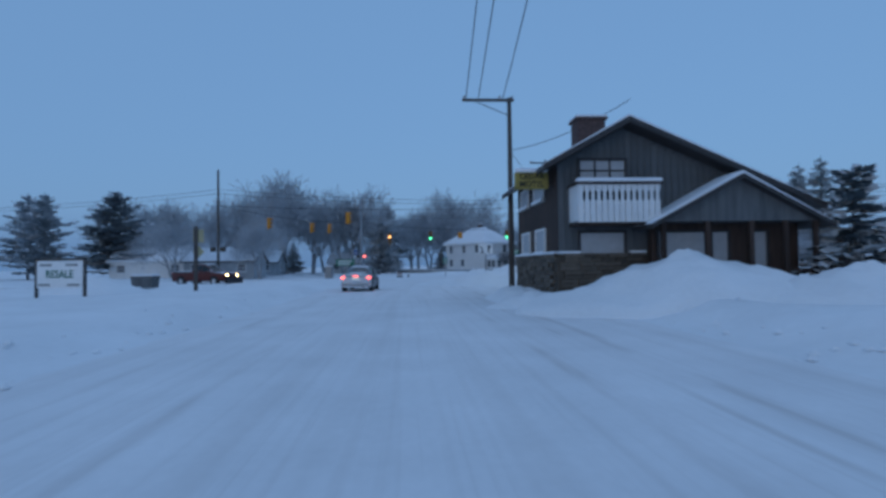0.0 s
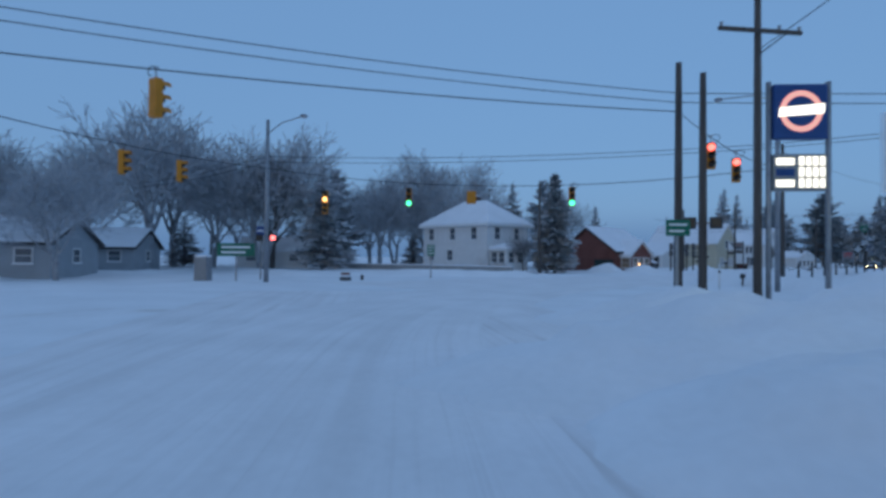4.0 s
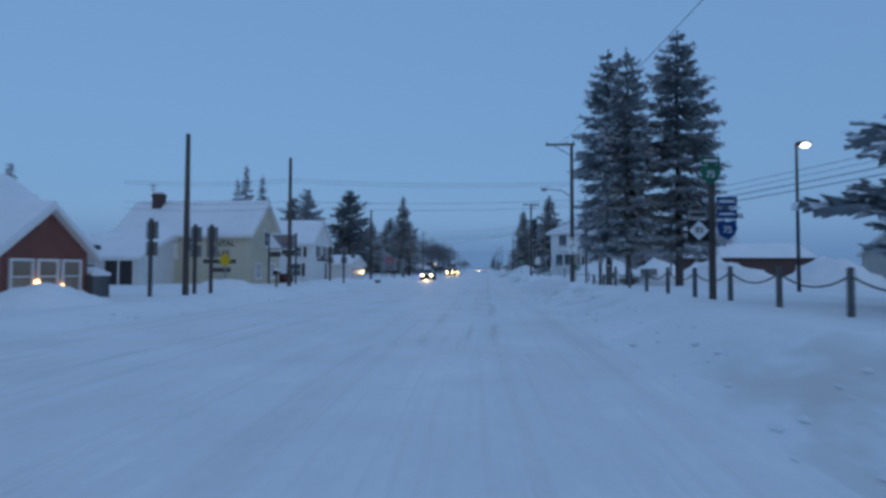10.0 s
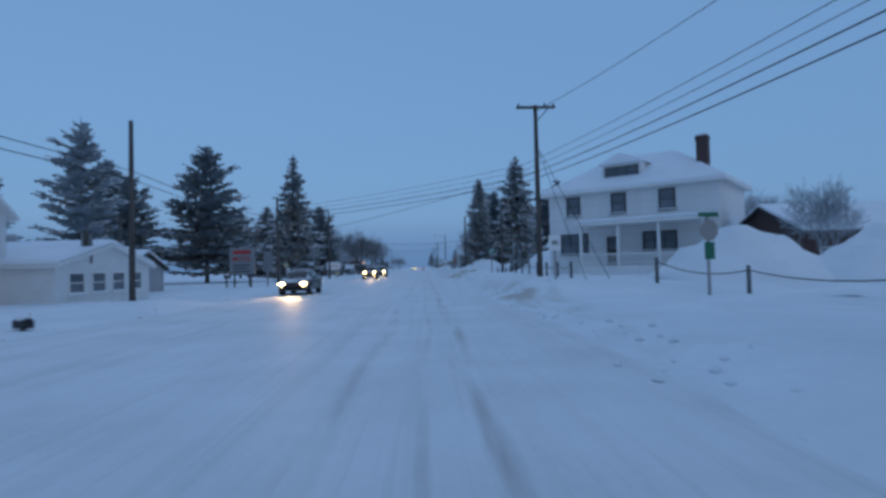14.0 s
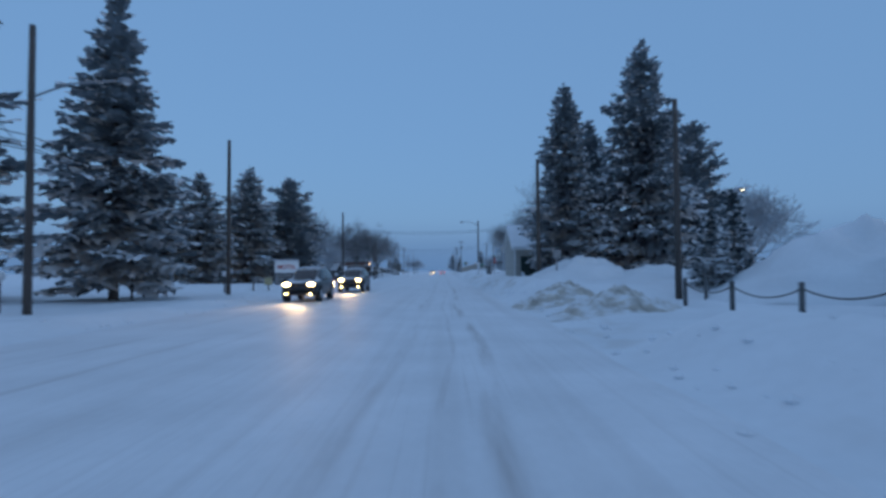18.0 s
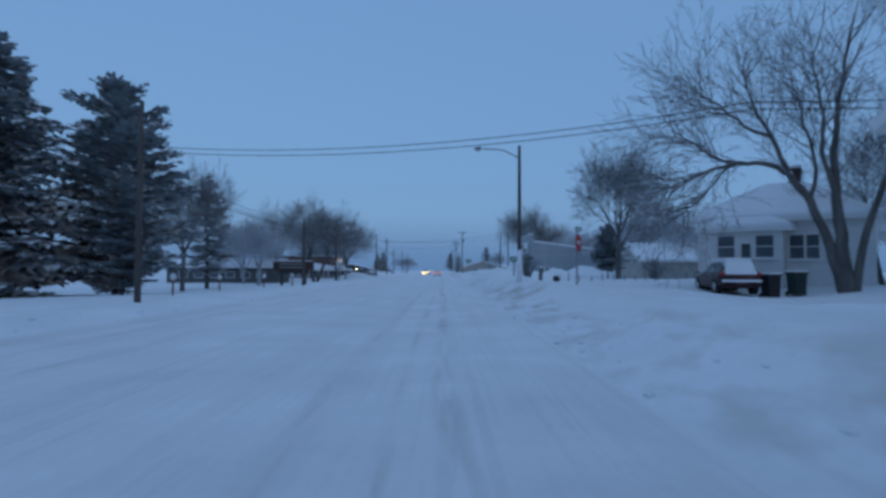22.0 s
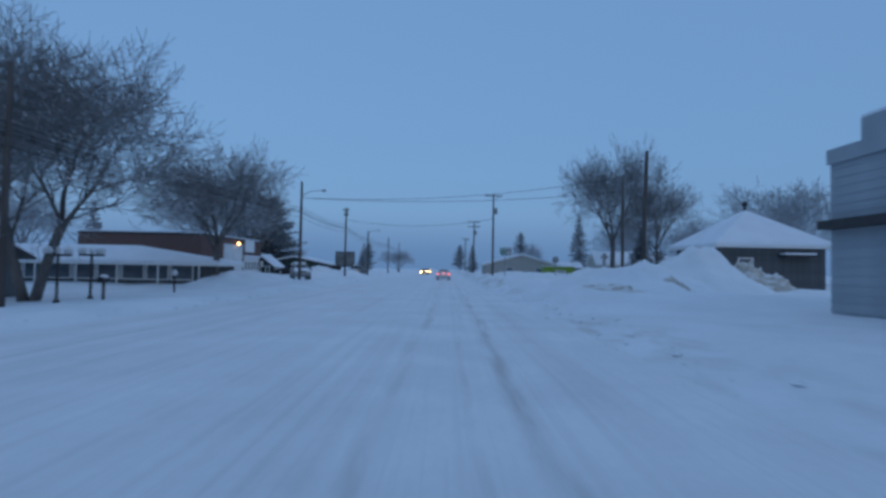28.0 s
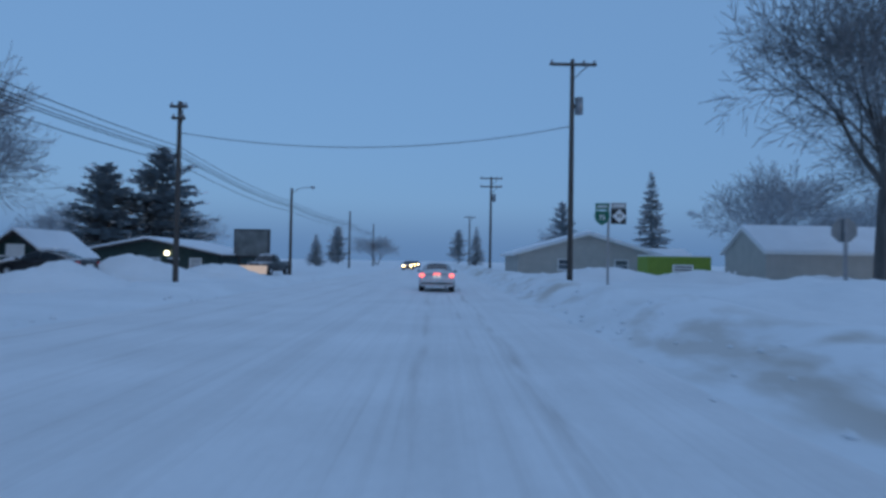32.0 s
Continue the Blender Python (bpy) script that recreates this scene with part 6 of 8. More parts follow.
# no opening here: a thin dark sheet paints the porch's inner shade
part("porch_shade_panel", Shape().box(11.6, -0.03, 0.1, 13.6, -0.004, 2.05), DARKTRIM, h3b, "dark panel painted as the shade of an open porch")
for u in (11.5, 12.6, 13.7):
    part("porch_post", Shape().box(u - 0.06, -0.12, -0.3, u + 0.06, -0.03, 2.1), TRIM, h3b)
hb = thing("hanging_board", "snow-plastered white shop sign over dark boards on posts", "sign", -12.7, 36.0, 0.3, 0)
for sx in (-1.1, 1.1):
    part("post", Shape().tube([(sx, 0, -0.4), (sx, 0, 4.0)], 0.07, 7), DARKSTEEL, hb)
part("cabinet", Shape().box(-1.05, -0.12, 2.75, 1.05, 0.12, 3.85), SIGNBACK, hb, "white box sign half hidden by snow", bevel=0.02)
FADED = material("faded_red_letters", (0.30, 0.16, 0.14), 0.7)
for k, (a, b) in enumerate(((-0.35, 0.95), (-0.1, 0.9), (0.05, 0.9))):
    part("line_of_writing", Shape().box(a, -0.13, 3.58 - 0.26 * k, b, -0.12, 3.70 - 0.26 * k), FADED if k < 2 else DARKTRIM, hb)
part("stuck_snow", Shape().prism([(-1.0, 2.8), (0.0, 2.8), (-0.4, 3.3), (-0.75, 3.75), (-1.0, 3.8)], -0.17, -0.12), ROOFSNOW, hb, "snow stuck to the sign face", bevel=0.03)
part("sign_snow", Shape().box(-1.05, -0.13, 3.85, 1.05, 0.13, 3.98), ROOFSNOW, hb, bevel=0.04)
for a, b, z in ((-1.0, -0.15, 2.1), (-0.05, 1.0, 2.25)):
    part("lower_board", Shape().box(a, -0.06, z, b, 0.06, z + 0.42), POLE, hb, "brown board under the sign", bevel=0.02)
    part("board_snow", Shape().box(a, -0.08, z + 0.42, b, 0.08, z + 0.52), ROOFSNOW, hb, bevel=0.03)

# white house with dark shutters
h4 = building("house", "white two-storey house with dark shutters and a snowy roof", -25.9, 52.6, 0, 10.4, 7.4, 4.25, 2.5, WHITEPAINT, "x", 0.35, 0.0, group="roadside houses")
clad(h4, "front", 10.4, 7.4, 0, 10.4, 0.1, 4.2, WHITEPAINT, 0.22, False, 0.02)
clad(h4, "right", 10.4, 7.4, 0, 7.4, 0.1, 6.6, WHITEPAINT, 0.22, False, 0.02, lambda z: (0, 7.4) if z < 4.2 else ((z - 4.2) * 1.48 + 0.05, 7.35 - (z - 4.2) * 1.48))
for u, z, w, hh in ((4.65, 3.3, 0.6, 0.7), (8.65, 1.35, 1.1, 1.3)):
    window(h4, face_matrix("front", 10.4, 7.4, u, z) @ pose(0, -0.02, 0), w, hh, None, None, True, True)
for u in (8.3, 9.0):
    window(h4, face_matrix("front", 10.4, 7.4, u, 3.3) @ pose(0, -0.02, 0), 0.48, 1.0)
for u in (7.65, 9.65):
    part("shutter", Shape().box(u - 0.17, -0.09, 2.75, u + 0.17, -0.03, 3.85), SHUTTER, h4, "dark louvred shutter", bevel=0.01)
for u, z, w, hh in ((2.4, 3.4, 0.8, 1.2), (4.9, 3.4, 0.8, 1.2)):
    window(h4, face_matrix("right", 10.4, 7.4, u, z) @ pose(0, -0.02, 0), w, hh, None, None, True, True)
window(h4, face_matrix("right", 10.4, 7.4, 3.7, 5.6) @ pose(0, -0.02, 0), 0.35, 0.5)
door(h4, face_matrix("right", 10.4, 7.4, 5.2, 0.2) @ pose(0, -0.02, 0), 0.85, 1.9, DARKTRIM)
part("porch_roof", Shape().box(0.0, -1.4, 2.0, 3.6, 0, 2.15), TRIM, h4)
part("porch_snow", Shape().box(-0.05, -1.45, 2.15, 3.65, 0.0, 2.42), ROOFSNOW, h4, bevel=0.08)
for x0 in (0.1, 3.4):
    part("porch_post", Shape().box(x0, -1.35, -0.4, x0 + 0.12, -1.23, 2.0), TRIM, h4)
part("sign_band", Shape().box(10.42, 2.0, 2.35, 10.5, 6.5, 2.95), POLE, h4, "brown board band on the gable wall")
h4b = building("low_wing", "low white wing with a long snowy roof", -22, 59.4, 0, 9.0, 8.5, 1.9, 1.0, WHITEPAINT, "x", 0.3, 0.0, group="roadside houses", category="house")
for u in (1.5, 3.3, 5.1, 6.9):
    window(h4b, face_matrix("right", 9.0, 8.5, u, 1.1), 1.1, 0.85)
h4c = building("garage", "small grey garage with a snowy roof", -22, 71, 0, 6, 5.5, 1.8, 1.0, GREYBLUE, "x", 0.3, 0.0, group="roadside houses", category="garage")
window(h4c, face_matrix("front", 6, 5.5, 4.4, 1.0), 1.2, 0.8)

# big white house with a porch
h6 = thing("house", "large white farmhouse with dark-framed windows, porch and dormer", "house", 13.2, 79.5, 0.35, -40, "roadside houses")
BW, BD = 12.6, 8.2
part("wall", Shape().box(0, 0, -0.8, BW, BD, 6.5), WHITEPAINT, h6)
hip_roof(h6, 0, 0, BW, BD, 6.55, 9.6, 0.35, 0.55)
clad(h6, "front", BW, BD, 0, BW, 0.5, 6.3, WHITEPAINT, 0.25, False, 0.02)
clad(h6, "left", BW, BD, 0, BD, 0.5, 6.3, WHITEPAINT, 0.25, False, 0.02)
for u in (2.1, 5.7, 9.2):
    window(h6, face_matrix("front", BW, BD, u, 5.45) @ pose(0, -0.02, 0), 0.95, 1.3, GLASS, DARKTRIM)
window(h6, face_matrix("front", BW, BD, 2.1, 2.55) @ pose(0, -0.02, 0), 2.1, 1.4, GLASS, DARKTRIM)
window(h6, face_matrix("front", BW, BD, 8.6, 2.55) @ pose(0, -0.02, 0), 2.2, 1.2, GLASS, DARKTRIM)
door(h6, face_matrix("front", BW, BD, 5.2, 0.9) @ pose(0, -0.02, 0), 1.0, 2.1, DARKTRIM)
for u in (1.6, 5.5):
    window(h6, face_matrix("left", BW, BD, u, 5.45) @ pose(0, -0.02, 0), 0.95, 1.3, GLASS, DARKTRIM)
part("dormer", Shape().box(4.2, 0.8, 7.0, 7.2, 3.8, 8.5), WHITEPAINT, h6, "roof dormer with a strip window")
window(h6, pose(5.7, 0.8, 7.8), 2.4, 0.8, GLASS, DARKTRIM)
part("dormer_roof", Shape().prism([(3.9, 8.5), (7.5, 8.5), (5.7, 9.3)], 0.5, 4.2), ROOFSNOW, h6)
part("porch_floor", Shape().box(3.4, -2.3, -0.6, 12.2, 0, 0.85), WHITEPAINT, h6)
part("porch_roof", Shape().box(3.2, -2.5, 3.75, 12.4, 0, 3.95), TRIM, h6)
part("porch_snow", Shape().box(3.25, -2.45, 3.95, 12.35, -0.02, 4.2), ROOFSNOW, h6, bevel=0.07)
for x0 in (3.6, 6.4, 9.2, 12.0):
    part("porch_post", Shape().box(x0 - 0.09, -2.25, 0.85, x0 + 0.09, -2.07, 3.75), TRIM, h6, bevel=0.01)
part("porch_rail", Shape().box(3.6, -2.2, 1.62, 12.0, -2.12, 1.72).box(3.6, -2.2, 0.98, 12.0, -2.12, 1.05), TRIM, h6)
for i in range(40):
    x0 = 3.7 + i * 0.21
    part("baluster", Shape().box(x0, -2.18, 1.05, x0 + 0.05, -2.14, 1.62), TRIM, h6)
chimney(h6, 11.2, 2.0, 7.0, 9.9, 0.75)
chimney(h6, 4.4, 6.0, 8.0, 9.9, 0.5)
part("basement_window", Shape().box(2.6, -0.06, 0.05, 3.6, -0.02, 0.35), GLASS, h6)
an = thing("annex", "low white annex with a hipped snowy roof", "house", 16.2, 92.0, 0.2, -25, "roadside houses")
part("wall", Shape().box(0, 0, -0.6, 7.5, 6, 3.0), WHITEPAINT, an)
hip_roof(an, 0, 0, 7.5, 6, 3.05, 4.9, 0.3, 0.6)
window(an, face_matrix("front", 7.5, 6, 2.3, 2.45), 1.6, 0.5)

# tan garage by the road
h7 = building("garage", "tan clapboard garage with a dark green board screen and snowy roof", 8.9, 128.2, 0, 9.5, 7.0, 3.1, 1.85, TAN, "x", 0.25, 0.25, category="garage", group="roadside houses")
clad(h7, "left", 9.5, 7.0, 0, 7.0, 0.15, 4.9, TAN, 0.2, False, 0.03, lambda z: (0, 7.0) if z < 3.1 else ((z - 3.1) * 1.89 + 0.05, 6.95 - (z - 3.1) * 1.89))
clad(h7, "front", 9.5, 7.0, 0, 9.5, 0.15, 3.1, TAN, 0.2, False, 0.03)
gate = part("gate", Shape().box(0.5, -0.10, 0.1, 3.78, -0.04, 2.4), GREENWALL, h7, "dark green board screen behind a black signboard")
for i in range(13):
    part("gate_board", Shape().box(0.52 + i * 0.25, -0.13, 0.12, 0.74 + i * 0.25, -0.10, 2.38 - 0.03 * (i % 3)), GREENWALL, gate)
sb = part("signboard", Shape().box(1.15, -0.22, 1.25, 3.1, -0.16, 2.12), SIGNBLACK, h7, "black signboard with pale writing")
em = Shape()
for j in range(24):
    a0, a1 = 2 * math.pi * j / 24, 2 * math.pi * (j + 1) / 24
    em.add([(1.58 + r * math.cos(a), -0.228, 1.62 + r * math.sin(a)) for r, a in ((0.16, a0), (0.27, a0), (0.27, a1), (0.16, a1))], [(0, 1, 2, 3)])
part("emblem_ring", em, SIGNBACK, sb)
for k in range(3):
    part("line_of_writing", Shape().box(1.95, -0.23, 1.4 + k * 0.2, 2.95 - 0.12 * k, -0.222, 1.47 + k * 0.2), SIGNBACK, sb)
part("sign_snow", Shape().box(1.15, -0.24, 2.12, 3.1, -0.14, 2.19), ROOFSNOW, sb, bevel=0.02)
part("stuck_snow", Shape().prism([(0.5, 0.5), (0.95, 0.5), (0.8, 1.0), (0.62, 1.2), (0.5, 1.1)], -0.17, -0.13), ROOFSNOW, gate, "snow blown against the boards", bevel=0.02)
part("pilaster", Shape().box(3.82, -0.14, 0, 4.02, -0.02, 3.05), TRIM, h7)
door(h7, pose(4.75, -0.035, 0.45), 0.9, 2.0, TRIM)
window(h7, pose(6.7, -0.035, 1.75), 0.9, 1.1, GLASS, TRIM, True)
for x0 in (-0.04, 9.4):
    part("corner_trim", Shape().box(x0, -0.05, 0, x0 + 0.14, 0.0, 3.1), TRIM, h7)

# small white house with sun porch
h8 = thing("house", "small white cottage with a hipped snowy roof and sun porch", "house", 18.0, 160.9, 0.95, -38, "roadside houses")
part("wall", Shape().box(0, 0, -0.7, 8, 7, 3.3), WHITEPAINT, h8)
clad(h8, "left", 8, 7, 0, 7, 0.1, 3.1, WHITEPAINT, 0.22, False, 0.02)
hip_roof(h8, -0.2, 0, 7.8, 7, 3.35, 5.7, 0.2, 0.5)
chimney(h8, 4.3, 4.0, 4.2, 6.5)
part("sun_porch", Shape().box(0.6, -1.4, -0.7, 4.3, 0, 2.75), WHITEPAINT, h8)
hip_roof(h8, 0.6, -1.4, 4.4, 0.6, 2.8, 3.5, 0.5, 0.35)
for u, w in ((1.72, 0.8), (3.5, 0.8)):
    window(h8, pose(u, -1.4, 1.85), w, 1.1)
for u, w in ((4.75, 0.62), (5.45, 0.55)):
    window(h8, pose(u, 0, 1.85), w, 1.2)
door(h8, pose(2.66, -1.42, 0.2), 0.7, 1.95)
window(h8, face_matrix("left", 8, 7, 3.5, 1.9) @ pose(0, -0.02, 0), 0.9, 1.2)

# floor shop
h9 = thing("shop", "grey-blue floor shop with a stepped parapet front", "shop", 15.8, 205.7, 0.1, 0, "roadside shops")
part("wall", Shape().prism([(0, -0.5), (11, -0.5), (11, 3.9), (0, 5.3)], 0, 15.6), GREYBLUE, h9)
part("roof_snow", Shape().prism([(0.2, 5.28), (11.2, 3.88), (11.2, 4.08), (0.2, 5.48)], -0.1, 15.7), ROOFSNOW, h9, "snow on the sloping roof")
clad(h9, "front", 11, 15.6, 0, 11, 0.2, 5.3, GREYBLUE, 0.3, False, 0.025, lambda z: (0, 11) if z < 3.6 else (0, max(0.3, 11 - (z - 3.6) * 7.4)))
clad(h9, "left", 11, 15.6, 0, 15.6, 0.2, 5.3, GREYBLUE, 0.3, False, 0.025)
part("parapet", Shape().box(-0.12, -0.05, 5.2, 0.3, 15.65, 5.7).box(-0.12, 1.6, 5.7, 0.3, 14.0, 6.4), GREYBLUE, h9)
part("parapet_snow", Shape().box(-0.1, 1.6, 6.4, 0.28, 14.0, 6.5), ROOFSNOW, h9)
part("fascia", Shape().box(-0.5, 0, 2.95, 0.0, 15.6, 3.25), DARKTRIM, h9)
bd = part("signboard", Shape().box(-0.2, 3.4, 3.9, -0.13, 12.4, 5.4), SIGNWHITE, h9, "long white signboard with dark letters")
lettering("letters", "FLOOR COVERING", 0.85, DARKTRIM, bd, -0.21, 7.9, 4.3, (90, 0, -90))
part("line_of_writing", Shape().box(-0.215, 7.0, 4.85, -0.2, 10.4, 5.2), DARKTRIM, bd)
for u, w in ((4.4, 1.5), (6.4, 1.5)):
    window(h9, face_matrix("left", 11, 15.6, u, 1.7) @ pose(0, -0.03, 0), w, 1.3, GLASS, SIGNBACK, False)
door(h9, face_matrix("left", 11, 15.6, 8.4, 0.25) @ pose(0, -0.03, 0), 0.95, 2.15, SIGNBACK)
window(h9, face_matrix("left", 11, 15.6, 11.4, 1.7) @ pose(0, -0.03, 0), 2.2, 1.3, GLASS, SIGNBACK, False)
part("mail_box", Shape().box(-0.3, 6.15, 1.2, 0, 6.5, 1.6), MAILBLACK, h9, bevel=0.03)
for u in (1.3, 1.9):
    window(h9, face_matrix("front", 11, 15.6, u, 1.5) @ pose(0, -0.03, 0), 0.4, 0.7, GLASS, TRIM, True)
building("annex", "low grey annex behind the floor shop", 26.3, 208, 0, 7, 8, 3.4, 0, GREYBLUE, "y", 0, 0.1, category="shop", flat=True)
building("house", "low house with a snowy roof among the trees", 25, 190, 0, 13, 8, 2.6, 1.7, TAN, "x", 0.4, 0.1, group="roadside houses")

# brown hipped house behind the snow heap
h10 = thing("house", "dark brown bungalow with a snowy pyramid roof and finial", "house", 23.9, 246.2, 0.4, 0, "roadside houses")
part("wall", Shape().box(0, 0, -0.5, 8.2, 8.2, 3.3), GREYWOOD, h10)
clad(h10, "left", 8.2, 8.2, 0, 8.2, 0.1, 3.2, GREYWOOD, 0.22, False, 0.02)
clad(h10, "front", 8.2, 8.2, 0, 8.2, 0.1, 3.2, GREYWOOD, 0.22, False, 0.02)
hip_roof(h10, 0, 0, 8.2, 8.2, 3.35, 6.55, 0.05, 0.6)
part("finial", Shape().tube([(4.1, 4.1, 6.3), (4.1, 4.1, 7.0)], 0.12, 8).ball((4.1, 4.1, 7.05), 0.24, 8, 6), DARKSTEEL, h10)
window(h10, face_matrix("left", 8.2, 8.2, 3.5, 1.8) @ pose(0, -0.02, 0), 1.0, 1.0)
window(h10, face_matrix("front", 8.2, 8.2, 2.0, 1.8) @ pose(0, -0.02, 0), 1.0, 1.0)
part("entry_roof", Shape().box(4.6, -0.9, 2.5, 7.0, 0, 2.65), DARKTRIM, h10)
part("entry_snow", Shape().box(4.6, -0.9, 2.65, 7.0, 0, 2.8), ROOFSNOW, h10, bevel=0.04)

# long low motel row
h11 = thing("motel_row", "long low motel row with a hipped snowy roof and dark windows", "motel", -43, 249.5, 0)
part("wall", Shape().box(0, 0, -1.3, 26.3, 4.6, 1.5), GREYWOOD, h11)
hip_roof(h11, 0, 0, 26.3, 4.6, 1.55, 3.1, 0.40, 0.7)
for i in range(8):
    window(h11, face_matrix("front", 26.3, 4.6, 9.3 + i * 2.05, 0.8), 1.75, 1.15, GLASS, TRIM, False, sill=False)
for i in range(6):
    part("veranda_post", Shape().box(8.25 + i * 3.4, -0.62, -1.1, 8.35 + i * 3.4, -0.52, 1.4), TRIM, h11)
h11b = building("motel_row", "low motel wing under deep snow behind the trees", -46, 232, 0, 20, 8, 2.4, 1.4, GREYWOOD, "x", 0.7, -0.5, category="motel")
for i in range(6):
    window(h11b, face_matrix("front", 20, 8, 3 + i * 2.8, 1.1), 1.5, 1.0, GLASS, TRIM, False, sill=False)

# brick workshop
h12 = building("workshop", "flat-roofed red brick workshop with a pale garage door and snowy windows", -34, 258.5, 0, 12.3, 18.5, 4.45, 0, BRICK, "y", 0, 0.0, category="workshop", flat=True)
gd = part("garage_door", Shape().box(12.3, 5.8, 0, 12.36, 11.5, 3.75), WHITEPAINT, h12, "wide pale garage door")
for k in range(5):
    for q in (5.86, 8.7):
        part("door_panel", Shape().box(12.36, q, 0.08 + k * 0.74, 12.39, q + 2.74, 0.74 + k * 0.74), WHITEPAINT, gd)
part("door_snow", Shape().box(12.3, 5.7, 3.75, 12.5, 11.6, 3.84), ROOFSNOW, h12, bevel=0.03)
part("sign_panel", Shape().box(12.3, 12.4, 3.1, 12.42, 15.6, 4.55), SIGNWHITE, h12, "white wall panel plastered with snow", bevel=0.02)
part("window_band", Shape().box(12.3, 12.1, 0.75, 12.36, 17.6, 2.5), WHITEPAINT, h12, "white boarded window band")
for k in range(5):
    window(h12, pose(12.36, 12.75 + k * 1.08, 1.45, 0, 0, 90), 0.62, 0.95, GLASS, TRIM, True, sill=False)
part("band_snow", Shape().box(12.3, 12.0, 2.5, 12.62, 17.7, 2.72), ROOFSNOW, h12, "snow on the awning over the windows", bevel=0.06)
window(h12, pose(12.3, 3.9, 1.5, 0, 0, 90), 1.8, 1.3, GLASS, TRIM, True)
for r in range(26):
    part("brick_course", Shape().box(12.3, 0, 0.3 + r * 0.16, 12.312, 5.7, 0.43 + r * 0.16), BRICK, h12)
    part("brick_course", Shape().box(12.3, 15.7 if r > 13 else 17.7, 0.3 + r * 0.16, 12.312, 18.5, 0.43 + r * 0.16), BRICK, h12)
part("wall_lamp", Shape().ball((12.62, 9.5, 4.0), 0.17, 10, 7), SODIUM, h12, "lit orange wall lamp")
part("lamp_bracket", Shape().box(12.3, 9.45, 4.1, 12.62, 9.55, 4.16), DARKSTEEL, h12)

# green shop and little green kiosk
h13 = building("shop", "dark green shop with a shallow snowy gable, wall lamp lit", -30, 301.6, 0, 12.5, 11, 1.75, 1.25, GREENWALL, "y", 0.6, 0.0, category="shop", group="roadside shops")
part("wall_lamp", Shape().ball((8.0, -0.25, 1.85), 0.2, 10, 7), STREETLIGHT, h13, "bright lit wall lamp")
part("lamp_bracket", Shape().box(7.95, -0.25, 2.0, 8.05, 0, 2.06), DARKSTEEL, h13)
window(h13, face_matrix("front", 12.5, 11, 10.5, 0.95), 0.9, 0.8, CURTAIN)
part("side_wing", Shape().box(-7, 1, -0.4, 0, 8, 1.5), GREENWALL, h13)
part("side_wing_snow", Shape().box(-7.3, 0.6, 1.5, 0, 8.4, 1.8), ROOFSNOW, h13, bevel=0.1)
h14 = building("kiosk", "little dark green kiosk with a steep snowy gable and white posts", -27.2, 287.3, 0, 4.0, 5.0, 1.35, 1.5, GREENWALL, "y", 0.4, 0.1, category="kiosk")
part("board", Shape().box(1.4, -0.08, 1.35, 2.6, -0.04, 2.1), SIGNWHITE, h14)
for x0 in (0.1, 0.9, 1.7, 2.5, 3.3, 3.85):
    part("porch_post", Shape().box(x0, -1.2, -0.4, x0 + 0.1, -1.1, 1.3), TRIM, h14)
part("porch_beam", Shape().box(0, -1.25, 1.25, 4.0, -1.05, 1.36), TRIM, h14)

# low houses at the far right
h15 = building("house", "low pale house with a broad snowy gable", 9.6, 301, 0, 12.6, 10, 2.25, 1.8, TAN, "y", 0.5, 0.1, group="roadside houses")
for u in (4.2, 9.3):
    window(h15, face_matrix("front", 12.6, 10, u, 1.35), 1.1, 0.85)
building("shed", "long tan shed with a snow-covered roof", 26.5, 291.5, 0, 11.0, 6, 2.6, 1.8, TAN, "x", 0.3, 0.1, category="shed")
h16b = building("house", "low white house with a snowy roof in the distance", 37, 296, 0, 14, 8, 2.6, 1.5, WHITEPAINT, "x", 0.4, 0.1, group="roadside houses")
for u in (2, 5, 9):
    window(h16b, face_matrix("front", 14, 8, u, 1.5), 1.1, 1.0)
building("shed", "small grey shed with a snowy roof and a white door", 21.6, 306, 0, 6, 5, 1.9, 0.9, GREYBLUE, "x", 0.3, 0.1, category="shed")
ct = thing("container", "lime green container with a small white notice", "container", 18.4, 293.2, 0.1, 0)
part("body", Shape().box(0, 0, 0, 4.9, 2.2, 2.1), LIME, ct, bevel=0.03)
for i in range(16):
    part("rib", Shape().box(0.1 + i * 0.3, -0.04, 0.1, 0.25 + i * 0.3, 0, 2.0), LIME, ct)
part("notice", Shape().box(1.9, -0.07, 0.9, 3.5, -0.045, 1.5), SIGNWHITE, ct)
for k in range(2):
    part("line_of_writing", Shape().box(2.05, -0.08, 1.05 + 0.22 * k, 3.35, -0.07, 1.15 + 0.22 * k), SIGNBLACK, ct)
part("top_snow", Shape().box(0, 0, 2.1, 4.9, 2.2, 2.22), ROOFSNOW, ct, bevel=0.04)
pk_f = thing("garden_fence", "short white picket fence with snow-capped posts", "fence", 20.6, 289.0, 0.35, 8)
for i in range(6):
    part("post", Shape().box(i * 0.5, -0.05, -0.3, i * 0.5 + 0.1, 0.05, 0.75), TRIM, pk_f)
    part("cap_snow", Shape().box(i * 0.5 - 0.02, -0.07, 0.75, i * 0.5 + 0.12, 0.07, 0.85), ROOFSNOW, pk_f, bevel=0.02)
part("rail", Shape().box(0, -0.02, 0.35, 2.6, 0.02, 0.45), TRIM, pk_f)

